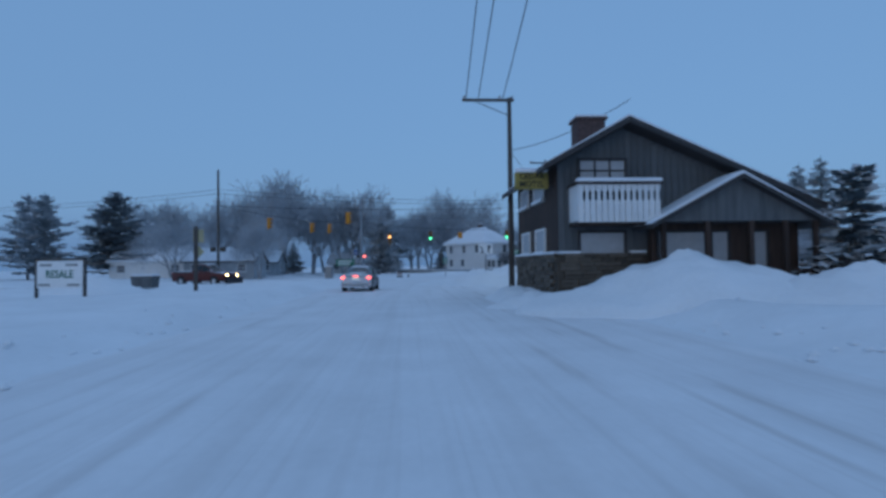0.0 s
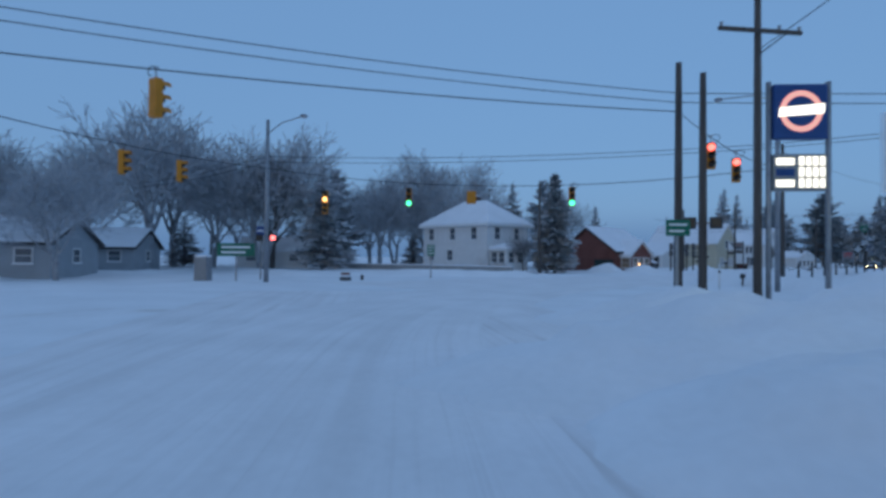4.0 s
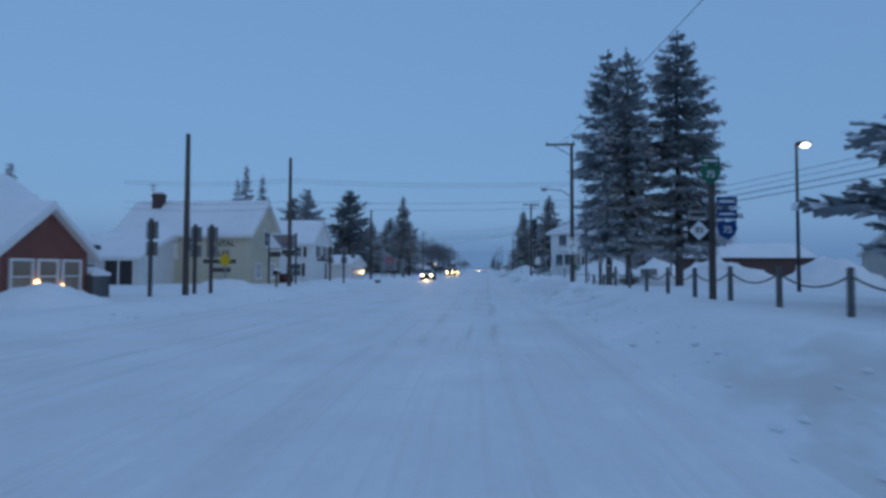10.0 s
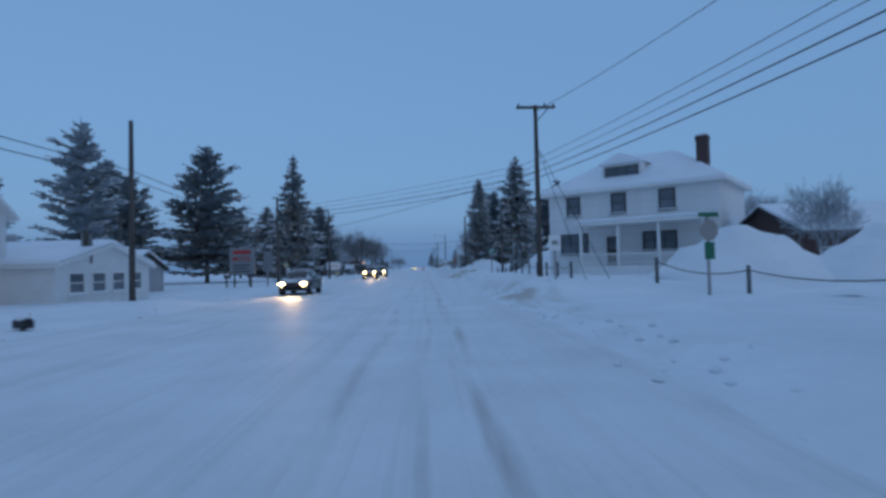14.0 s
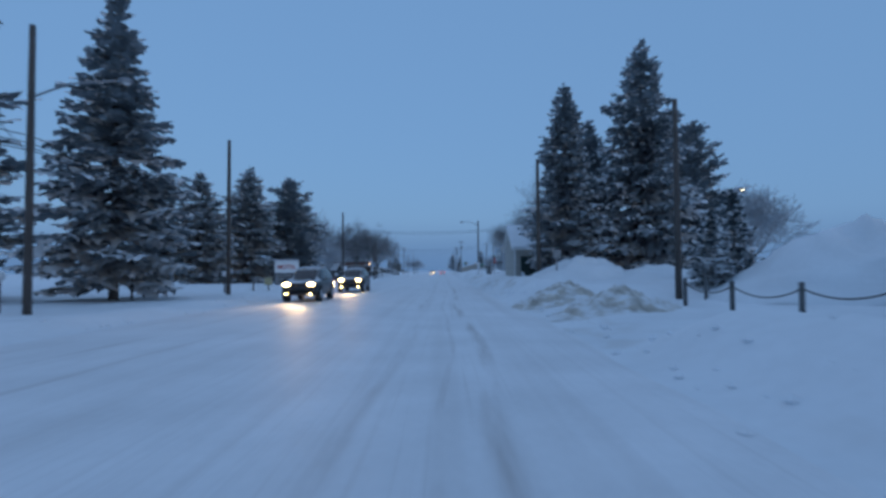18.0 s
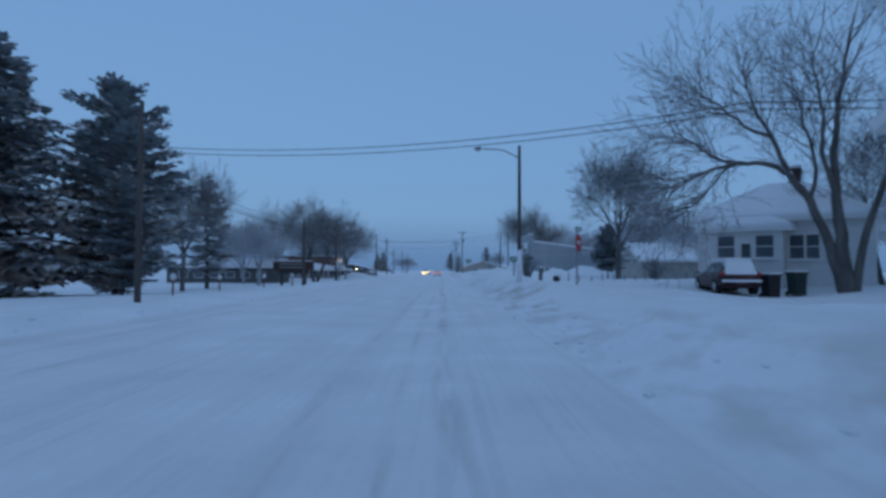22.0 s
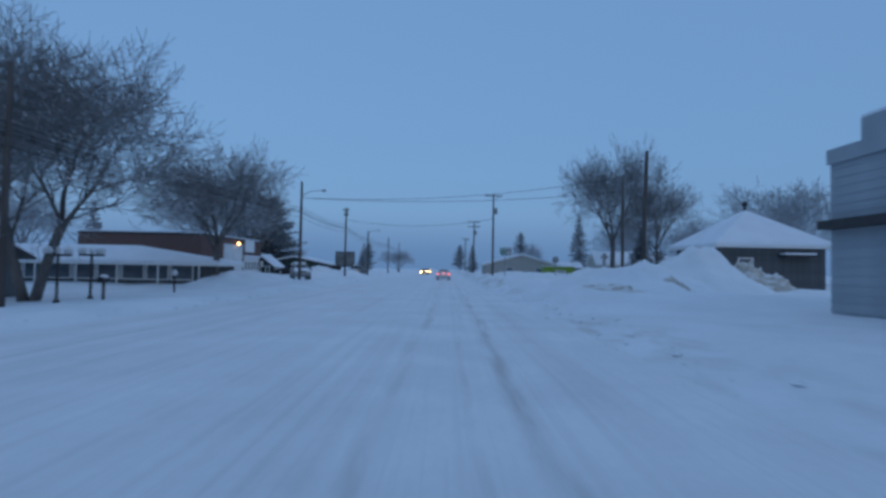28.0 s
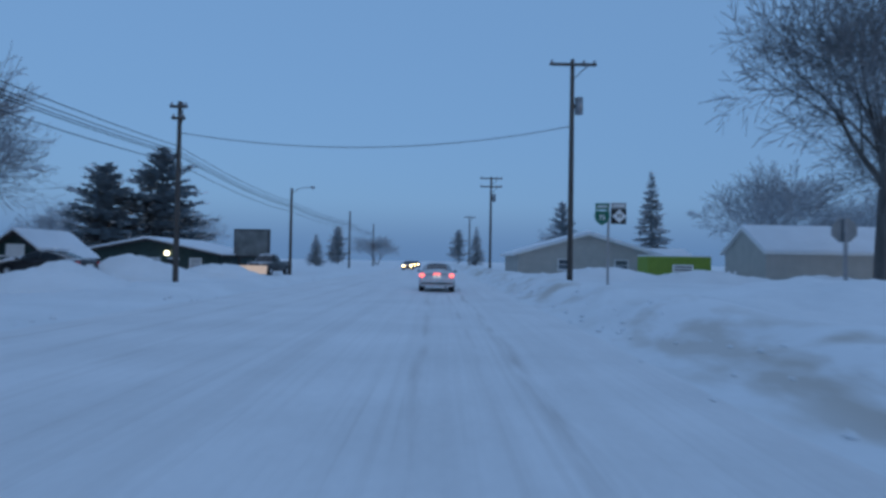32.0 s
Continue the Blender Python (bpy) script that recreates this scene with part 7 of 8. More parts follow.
# houses far off behind the junction
for x, y, tn, w, d, h, r, mt in ((-24, -54, 60, 9, 7, 2.3, 1.6, GREYBLUE), (-40, -27, 55, 8, 6, 2.0, 1.5, WHITEPAINT), (-30, -62, 60, 10, 7, 2.4, 1.8, WHITEPAINT), (-36, -46, 60, 8, 7, 2.2, 1.6, GREYBLUE), (25.5, 67, 0, 19, 8, 2.9, 1.7, BRICKCHIM), (36, 36, 0, 12, 8, 2.7, 2.0, TAN), 
                                 (30, 178, 0, 9, 7, 2.6, 1.6, TAN)):
    hf = building("house", "low house in the distance with a snow-covered roof", x, y, tn, w, d, h, r, mt, "x", 0.35, 0.1, group="far houses")
    for u in (1.5, w - 1.6):
        window(hf, face_matrix("front", w, d, u, 1.4), 1.0, 0.9)
    window(hf, face_matrix("right", w, d, d / 2, 1.4), 1.0, 0.9)

# fuel station: price sign and canopy
gsn = thing("fuel_sign", "tall lit fuel station sign with a round emblem and price panel", "sign", 18.6, -28.6, 0.3, 48)
for sx in (-0.95, 0.95):
    part("post", Shape().tube([(sx, 0, -0.4), (sx, 0, 7.2)], 0.09, 8), STEEL, gsn, smooth=True)
part("cabinet", Shape().box(-0.86, -0.16, 5.3, 0.86, 0.16, 7.1), SIGNBLUE, gsn, bevel=0.03)
em = Shape()
for j in range(28):
    a0, a1 = 2 * math.pi * j / 28, 2 * math.pi * (j + 1) / 28
    em.add([(r * math.cos(a), -0.175, 6.2 + r * math.sin(a)) for r, a in ((0.5, a0), (0.68, a0), (0.68, a1), (0.5, a1))], [(0, 1, 2, 3)])
part("emblem_ring", em, lamp_glass("lit_orange_ring", (1.0, 0.3, 0.12), 0.8), gsn)
part("emblem_band", Shape().prism([(-0.72, 6.02), (0.72, 6.12), (0.76, 6.45), (-0.68, 6.32)], -0.185, -0.17), SIGNLIT, gsn)
part("price_panel", Shape().box(-0.86, -0.14, 3.6, 0.86, 0.14, 4.8), SIGNBACK, gsn, bevel=0.02)
for i in range(3):
    part("price_line", Shape().box(-0.78, -0.155, 3.72 + i * 0.36, -0.2, -0.14, 3.95 + i * 0.36), SIGNLIT if i != 1 else SIGNBLUE, gsn)
    for k in range(4):
        part("digit", Shape().box(-0.05 + k * 0.22, -0.155, 3.70 + i * 0.36, 0.11 + k * 0.22, -0.14, 4.0 + i * 0.36), SIGNLIT, gsn)
cn = thing("fuel_canopy", "flat fuel station canopy with a blue and red edge", "canopy", 31.5, -33.0, 0.0, 45)
part("deck", Shape().box(-5, -4, 4.0, 5, 4, 4.5), SIGNBLUE, cn, bevel=0.03)
part("red_band", Shape().box(-5.03, -4.03, 4.38, 5.03, 4.03, 4.52), SIGNRED, cn)
part("canopy_snow", Shape().box(-4.95, -3.95, 4.52, 4.95, 3.95, 4.72), ROOFSNOW, cn, bevel=0.06)
for sx in (-3.4, 3.4):
    part("column", Shape().box(sx - 0.15, -0.15, -0.4, sx + 0.15, 0.15, 4.0), STEEL, cn, bevel=0.02)
for sx in (-3, 0, 3):
    part("lamp_panel", Shape().box(sx - 0.5, -2.6, 3.96, sx + 0.5, -1.8, 3.995), lamp_glass("lit_canopy_panel", (0.85, 1.0, 0.7), 5), cn, "lit canopy lamp")
ca = new("canopy_light", bpy.data.lights.new("canopy_light", "AREA"))
ca.data.energy, ca.data.size, ca.data.color = 380, 4.0, (0.85, 1.0, 0.6)
ca.matrix_world = pose(31.5, -33, 3.9)

# ---- vehicles ----
CAR_BODY = {  # stations along the length: y, width factor, floor, shoulder
    "sedan": [(-2.37, 0.74, 0.46, 0.76), (-2.33, 0.86, 0.34, 0.90), (-2.2, 0.94, 0.27, 0.985), (-1.8, 0.985, 0.23, 1.0), (-1.2, 1.0, 0.21, 0.965), (-0.4, 1.0, 0.20, 0.94), (0.4, 1.0, 0.20, 0.925),
              (1.0, 1.0, 0.20, 0.91), (1.5, 0.99, 0.21, 0.86), (1.95, 0.95, 0.24, 0.78), (2.2, 0.87, 0.28, 0.69), (2.33, 0.72, 0.36, 0.58)],
    "suv": [(-2.3, 0.84, 0.47, 0.98), (-2.24, 0.93, 0.36, 1.06), (-1.7, 1.0, 0.28, 1.09), (-0.8, 1.0, 0.27, 1.08), (0.2, 1.0, 0.27, 1.07), (1.0, 1.0, 0.27, 1.06), (1.6, 0.99, 0.29, 1.01), (2.05, 0.94, 0.33, 0.94), (2.25, 0.86, 0.40, 0.84), (2.32, 0.76, 0.48, 0.74)],
    "pickup": [(-2.8, 0.92, 0.5, 1.08), (-2.72, 0.98, 0.42, 1.14), (-1.4, 1.0, 0.36, 1.15), (0.0, 1.0, 0.35, 1.15), (1.4, 1.0, 0.36, 1.14), (2.2, 0.98, 0.38, 1.10), (2.55, 0.94, 0.42, 1.02), (2.66, 0.88, 0.52, 0.9)]}
CAR_ROOF = {  # the roof line: y, height
    "sedan": [(-2.0, 0.97), (-1.75, 1.06), (-1.35, 1.22), (-0.95, 1.36), (-0.55, 1.43), (-0.1, 1.455), (0.25, 1.42), (0.6, 1.29), (0.95, 1.09), (1.2, 0.92)],
    "suv": [(-2.25, 1.06), (-2.16, 1.38), (-2.0, 1.58), (-1.6, 1.68), (-0.9, 1.72), (-0.1, 1.71), (0.3, 1.63), (0.65, 1.43), (1.0, 1.22), (1.3, 1.04)],
    "pickup": [(-0.78, 1.12), (-0.7, 1.5), (-0.55, 1.74), (-0.2, 1.83), (0.3, 1.84), (0.65, 1.74), (0.95, 1.52), (1.25, 1.28), (1.5, 1.1)]}


def car(name, x, y, turn, paint, label, lights=None, kind="sedan", category="car", caked=False, group=""):
    """A car whose nose points to the local +y. lights: 'front' or 'rear' or None."""
    ob = thing(name, label, category, x, y, 0.03 if abs(x) < 7 else max(0.03, ground(x, y)), turn, group)
    W = {"sedan": 0.89, "suv": 0.92, "pickup": 0.98}[kind]
    sect, roof = CAR_BODY[kind], CAR_ROOF[kind]
    belt = {"sedan": 0.9, "suv": 1.03, "pickup": 1.1}[kind]
    rn = 16

    def ring(y0, wf, zb, zt, out=0.0):
        w = W * wf + out
        mid = zb + 0.55 * (zt - zb)
        half = [(0, zb - out), (w * 0.7, zb - out), (w * 0.93, zb + 0.04), (w * 0.99, zb + 0.16), (w, mid), (w * 0.975, zt - 0.10), (w * 0.92, zt - 0.035 + out), (w * 0.70, zt + 0.01 + out), (0, zt + 0.03 + out)]
        return [(p, y0, c) for p, c in half + [(-p, c) for p, c in half[-2:0:-1]]]

    def loft(stations, out=0.0, caps=True, keep=range(rn)):
        sh, n = Shape(), len(stations)
        for st in stations:
            sh.v += ring(*st, out)
        sh.f = [(i * rn + j, (i + 1) * rn + j, (i + 1) * rn + (j + 1) % rn, i * rn + (j + 1) % rn) for i in range(n - 1) for j in keep]
        if caps:
            sh.f += [tuple(range(rn))] + ([tuple((n - 1) * rn + j for j in range(rn))[::-1]] if out == 0 else [])
        return sh
    part("body", loft(sect), paint, ob, smooth=True)

    def skin(y0, u, out=0.0):
        """A point of the cabin's skin: u runs from the one belt line over the roof to the other."""
        zt = along(roof, y0)
        s, a = (-1 if u < 0 else 1), abs(u)
        wr = W * 0.66
        if a > 0.6:
            k = (1 - a) / 0.4
            px, pz = (W - 0.06) + (wr - W + 0.06) * k ** 1.15, belt + (zt - 0.05 - belt) * k
        else:
            px, pz = wr * a / 0.6, zt - 0.05 * (a / 0.6) ** 2.2
        return (s * (px + (out if a > 0.6 else 0)), y0, pz + (out if a <= 0.6 else 0.35 * out))

    def panel(name, y0, y1, u0, u1, out, mat, ny=6, nu=6, label=""):
        sh = Shape()
        sh.v = [skin(y0 + (y1 - y0) * i / ny, u0 + (u1 - u0) * j / nu, out) for i in range(ny + 1) for j in range(nu + 1)]
        sh.f = [(i * (nu + 1) + j, i * (nu + 1) + j + 1, (i + 1) * (nu + 1) + j + 1, (i + 1) * (nu + 1) + j) for i in range(ny) for j in range(nu)]
        return part(name, sh, mat, ob, label, smooth=True)
    ya, yb = roof[0][0], roof[-1][0]
    panel("cabin", ya, yb, -1, 1, 0.0, paint, 26, 20)
    rear_glass = {"sedan": (-1.88, -1.02), "suv": (-2.22, -2.03), "pickup": (-0.76, -0.6)}[kind]
    screen = {"sedan": (0.36, 1.08), "suv": (0.38, 1.2), "pickup": (0.72, 1.4)}[kind]
    sides = {"sedan": ((-1.2, -0.28), (-0.18, 0.78)), "suv": ((-1.95, -1.2), (-1.1, -0.22), (-0.12, 0.85)), "pickup": ((-0.5, 0.25), (0.33, 1.05))}[kind]
    panel("rear_window", *rear_glass, -0.54, 0.54, 0.008, CARGLASS, 6, 8, "dark rear window")
    panel("windscreen", *screen, -0.55, 0.55, 0.008, CARGLASS, 6, 8, "dark windscreen")
    for sx in (-1, 1):
        for q0, q1 in sides:
            panel("side_window", q0, q1, sx * 0.655, sx * 0.94, 0.008, CARGLASS, 6, 3, "dark side window")
        yf0 = screen[1] - 0.28
        mb = part("mirror", Shape().ball((sx * (W + 0.12), yf0, belt + 0.09), 0.1, 10, 7, 0.75), paint, ob, smooth=True)
        part("mirror_arm", Shape().tube([(sx * (W - 0.06), yf0 + 0.02, belt + 0.03), (sx * (W + 0.1), yf0, belt + 0.06)], 0.028, 5), paint, mb)
        for q0, q1 in sides[-2:]:
            part("door_handle", Shape().tube([(sx * (W + 0.012), q0 + 0.03, belt - 0.10), (sx * (W + 0.02), q0 + 0.2, belt - 0.095)], 0.016, 5), paint, ob)
            part("door_gap", Shape().box(sx * W * 0.985 - 0.012, q0 - 0.055, 0.34, sx * W * 0.985 + 0.012, q0 - 0.045, belt - 0.06), DARKTRIM, ob)
    wr_ = 0.33 if kind == "sedan" else 0.38
    for yy in (-1.42, 1.42) if kind != "pickup" else (-1.75, 1.65):
        for sx in (-1, 1):
            part("wheel_well", Shape().tube([(sx * (W - 0.24), yy, wr_ + 0.02), (sx * (W + 0.006), yy, wr_ + 0.02)], wr_ + 0.055, 20), SIGNBLACK, ob)
            tread = [(sx * (W - 0.22), wr_ * 0.94), (sx * (W - 0.19), wr_), (sx * (W - 0.03), wr_), (sx * (W + 0.015), wr_ * 0.93)]
            wh = part("wheel", Shape().tube([(p, yy, wr_) for p, r in tread], [r for p, r in tread], 22), RUBBER, ob, smooth=True)
            part("rim", Shape().tube([(sx * (W - 0.02), yy, wr_), (sx * (W + 0.022), yy, wr_)], [wr_ * 0.66, wr_ * 0.62], 16), RIM, wh)
            part("wheel_snow", Shape().tube([(sx * (W + 0.022), yy, wr_), (sx * (W + 0.03), yy, wr_)], [wr_ * 0.36, wr_ * 0.3], 10), CARWHITE, wh)
    front, rear = sect[-1][0], sect[0][0]
    zl = 0.64 if kind == "sedan" else 0.86

    def lens(cx, cy, cz, a, b, c):
        sh = Shape().ball((0, 0, 0), 1.0, 12, 8)
        sh.v = [(cx + a * p, cy + b * q, cz + c * r) for p, q, r in sh.v]
        return sh
    for sx in (-1, 1):
        part("headlight", lens(sx * 0.60, front - 0.07, zl, 0.19, 0.09, 0.085), HEADLIGHT if lights == "front" else DIMGLOBE, ob, "lit headlamp" if lights == "front" else "", smooth=True)
        part("fog_lamp", lens(sx * 0.58, front - 0.02, 0.42, 0.085, 0.06, 0.055), HEADLIGHT if lights == "front" and kind != "pickup" else DIMGLOBE, ob, smooth=True)
        part("tail_light", lens(sx * (W - 0.16), rear + 0.09, zl + 0.17, 0.14, 0.15, 0.09), TAILLIGHT if lights == "rear" else SIGNRED, ob, "lit red tail lamp" if lights == "rear" else "", smooth=True)
    low = 0.24 if kind == "sedan" else 0.36
    for nm, st, mat in (("bumper", [(rear - 0.05, 0.80, low + 0.06, low + 0.24), (rear + 0.02, 0.95, low, low + 0.30), (rear + 0.3, 1.005, low, low + 0.30)], CARWHITE if caked else paint),
                        ("bumper", [(front - 0.4, 0.985, low, low + 0.28), (front - 0.1, 0.93, low, low + 0.28), (front + 0.04, 0.78, low + 0.05, low + 0.22)], paint)):
        part(nm, loft(st), mat, ob, smooth=True)
    part("grille", Shape().box(-0.36, front - 0.05, zl - 0.08, 0.36, front + 0.02, zl + 0.07), DARKTRIM, ob, bevel=0.02)
    part("number_plate", Shape().box(-0.26, rear - 0.055, 0.60, 0.26, rear - 0.03, 0.74), SIGNWHITE, ob, bevel=0.008)
    if caked:
        tail = [(rear - 0.014, 0.78, 0.40, 0.80), (rear + 0.035, 0.90, 0.33, 0.90), (rear + 0.16, 0.955, 0.27, 0.965), (rear + 0.34, 0.975, 0.25, 0.97)]
        part("tail_snow", loft(tail, 0.012, True, [j for j in range(rn) if j not in (0, rn - 1)]), CARWHITE, ob, "white snow plastered over the tail", smooth=True)
        part("spoiler_gap", Shape().box(-0.52, rear - 0.03, 0.875, 0.52, rear + 0.06, 0.9), DARKTRIM, ob)
        part("brake_light", Shape().box(-0.17, rear - 0.036, 0.872, 0.17, rear + 0.07, 0.915), TAILLIGHT, ob, "lit high brake lamp", bevel=0.01)
        part("plate_lamp", Shape().box(-0.14, rear - 0.045, 0.755, -0.05, rear - 0.02, 0.785).box(0.05, rear - 0.045, 0.755, 0.14, rear - 0.02, 0.785), SIGNLIT, ob)
        part("exhaust", Shape().tube([(0.45, rear - 0.06, 0.25), (0.45, rear + 0.3, 0.27)], 0.045, 10), DARKSTEEL, ob)
        panel("window_snow", rear_glass[0] - 0.06, rear_glass[0] + 0.22, -0.5, 0.5, 0.03, CARWHITE, 4, 8, "snow at the foot of the rear window")
    panel("roof_snow", {"sedan": -0.95, "suv": -1.7, "pickup": -0.35}[kind], screen[0] - 0.18, -0.52, 0.5, 0.045, ROOFSNOW, 8, 10, "thin snow on the roof")
    if kind == "pickup":
        part("bed", Shape().box(-W + 0.08, -2.7, 1.0, W - 0.08, -0.82, 1.19), DARKTRIM, ob)
        part("bed_snow", Shape().box(-W + 0.12, -2.64, 1.15, W - 0.12, -0.86, 1.24), ROOFSNOW, ob, "snow in the load bed", bevel=0.04)
    return ob


car("sedan", 25.1, -52.65, 56, CARBLUE, "dark blue sedan with a snow-caked tail and lit brake lamps", "rear", caked=True)
car("sedan", 2.4, 280.5, 0, CARSILVER, "silver sedan with lit tail lamps on the snowy road", "rear", caked=True)
car("sedan", -4.4, 68.8, 180, CARDARK, "dark sedan with bright headlamps driving through the snow", "front", group="oncoming cars")
car("suv", -4.1, 110.8, 180, CARDARK, "dark snowy off-roader with bright headlamps on the snowy road", "front", "suv", group="oncoming cars")
car("suv", -3.7, 123.5, 180, CARDARK, "dark off-roader with bright headlamps on the snowy road", "front", "suv", group="oncoming cars")
for yy in (345, 372, 377):
    car("sedan", -3.2 + 0.6 * (yy % 2), yy, 180, CARDARK, "far car with small headlamps in the snowfall", "front", group="oncoming cars")
pk = car("pickup", 6.1, -57.6, -54, CARRED, "red pickup truck waiting with a snow plough", "front", "pickup", "truck")
part("plough", Shape().prism([(-0.95, 0.15), (0.95, 0.15), (1.0, 0.7), (-1.0, 0.7)], 2.85, 2.95), DARKSTEEL, pk, "dark snow plough blade")
part("plough_arm", Shape().box(-0.5, 2.5, 0.35, -0.4, 2.9, 0.5).box(0.4, 2.5, 0.35, 0.5, 2.9, 0.5), DARKSTEEL, pk)
pc = car("hatchback", 17.35, 156.6, -9, MAROON, "parked dull maroon hatchback with snow over its rear window", None, "suv", group="parked cars")
pc.matrix_basis = pc.matrix_basis @ Matrix.Diagonal((0.98, 0.95, 0.9, 1))
part("window_snow", Shape().add([(-0.72, -2.36, 1.0), (0.72, -2.36, 1.0), (0.56, -2.02, 1.66), (-0.56, -2.02, 1.66), (-0.72, -2.2, 1.0), (0.72, -2.2, 1.0), (0.56, -1.86, 1.74), (-0.56, -1.86, 1.74)], [(0, 1, 2, 3), (7, 6, 5, 4), (0, 4, 5, 1), (1, 5, 6, 2), (2, 6, 7, 3), (3, 7, 4, 0)]), ROOFSNOW, pc, "snow over the rear window", bevel=0.04)
part("bumper_snow", Shape().box(-0.84, -2.5, 0.62, 0.84, -2.26, 0.74), ROOFSNOW, pc, "snow lying on the bumper", bevel=0.04)
part("deep_roof_snow", Shape().box(-0.6, -1.95, 1.66, 0.6, 0.25, 1.82), ROOFSNOW, pc, "thick snow on the roof", bevel=0.06)
pk2 = car("pickup", -12.6, 300.5, 172, CARDARK, "dark pickup truck with an amber-lit plough blade", None, "pickup", "truck")
# amber light on the blade is put in as the blade's own glow
part("plough", Shape().prism([(-1.15, 0.15), (1.15, 0.15), (1.2, 0.85), (-1.2, 0.85)], 2.85, 2.95), lamp_glass("glow_painted_blade", (1.0, 0.6, 0.2), 0.35), pk2, "plough blade with amber light painted in as glow")
for x, y, tn, mt, lb in ((-12.9, 263.0, 200, CARSILVER, "parked silver off-roader thickly capped with snow"), (-18.2, 280.0, 85, CARDARK, "parked dark car buried in snow up to its windows")):
    tall = "off-roader" in lb
    cc = car("off_roader" if tall else "sedan", x, y, tn, mt, lb, None, "suv" if tall else "sedan", group="parked cars")
    up = 0.17 if tall else 0.0
    part("hood_snow", Shape().prism([(1.0, 0.88 + up), (2.2, 0.68 + up), (2.2, 0.8 + up), (1.6, 1.0 + up), (1.0, 1.08 + up)], -0.76, 0.76), ROOFSNOW, cc, "thick snow on the bonnet", bevel=0.05).matrix_basis = pose(0, 0, 0, 0, 0, 90) @ Matrix.Diagonal((1, -1, 1, 1))
    part("deep_roof_snow", Shape().box(-0.56, -1.5 if tall else -0.9, 1.42 + 1.6 * up, 0.56, 0.1, 1.6 + 1.6 * up), ROOFSNOW, cc, "thick snow on the roof", bevel=0.06)
# dark board enclosure beside the white house
ef = thing("board_fence", "low dark board enclosure with a red barrel behind the shop sign", "fence", -16.5, 41.9, 0.0, 67)
for i in range(19):
    part("fence_board", Shape().box(i * 0.195, -0.03, -0.4, i * 0.195 + 0.185, 0.03, 1.0 + 0.02 * (i % 3)), DARKWOOD, ef)
for i in range(8):
    part("fence_board", Shape().box(3.66, i * 0.195 + 0.04, -0.4, 3.72, i * 0.195 + 0.225, 1.0), DARKWOOD, ef)
part("top_snow", Shape().box(0, -0.05, 1.03, 3.7, 0.05, 1.08), ROOFSNOW, ef, bevel=0.015)
part("barrel", Shape().tube([(2.2, -0.35, -0.3), (2.2, -0.35, 0.75)], 0.24, 12), CARRED, ef, "dull red barrel", smooth=True)
# light of the oncoming headlamps on the snow
for x, y in ((-4.4, 66.3), (-4.1, 108.4), (-3.7, 121.1)):
    sp = new("headlamp_beam", bpy.data.lights.new("headlamp_beam", "SPOT"))
    sp.data.energy, sp.data.spot_size, sp.data.spot_blend, sp.data.color, sp.data.shadow_soft_size = 900, radians(64), 1.0, (1.0, 0.62, 0.28), 0.3
    sp.matrix_world = look((x, y, 0.75), (x - 0.3, y - 13, 0.0))

# ---- snow heaps ----
def snow_heap(x, y, rx, ry, h, turn=0, dirty=False, seed=1, label="", lumps=0.25, peak=1.5):
    s = Shape()
    n, m = (60, 30) if dirty else (32, 18)
    ct, st = math.cos(radians(turn)), math.sin(radians(turn))
    z0 = ground(x, y) - 0.06
    for j in range(m + 1):
        r = j / m
        for i in range(n):
            a = 2 * math.pi * i / n
            px, py = rx * r * math.cos(a), ry * r * math.sin(a)
            f = (1 - r ** 1.6) ** peak if r < 1 else 0
            z = h * f * (1 + lumps * fbm(px * 0.7 + seed * 7.1, py * 0.7, seed)) + 0.10 * fbm(px * 2.3, py * 2.3, seed + 4) * min(1.0, 5 * f) - 0.05 * r ** 12
            if dirty:      # broken clods on the flanks
                z += h * min(1.0, 4 * f) * (0.30 * abs(fbm(px * 1.7 + 3.3, py * 1.7, seed + 6)) + 0.16 * abs(fbm(px * 4.5, py * 4.5 + 1.9, seed + 8)) - 0.10)
            px, py = px * (1 + 0.12 * fbm(px, py, seed + 9)), py * (1 + 0.12 * fbm(py, px, seed + 2))
            g = ground(x + px * ct - py * st, y + px * st + py * ct) - z0
            s.v.append((px, py, g + max(z, -0.12) if r < 1 else g - 0.3))
    for j in range(m):
        for i in range(n):
            s.f.append((j * n + i, (j + 1) * n + i, (j + 1) * n + (i + 1) % n, j * n + (i + 1) % n))
    return solo("snow_mound", s, DIRTY if dirty else SNOW, label or ("heap of ploughed snow streaked with dirt" if dirty else "smooth heap of ploughed snow"), "snow mound", group="snow mounds", smooth=True, m=pose(x, y, z0, 0, 0, turn))


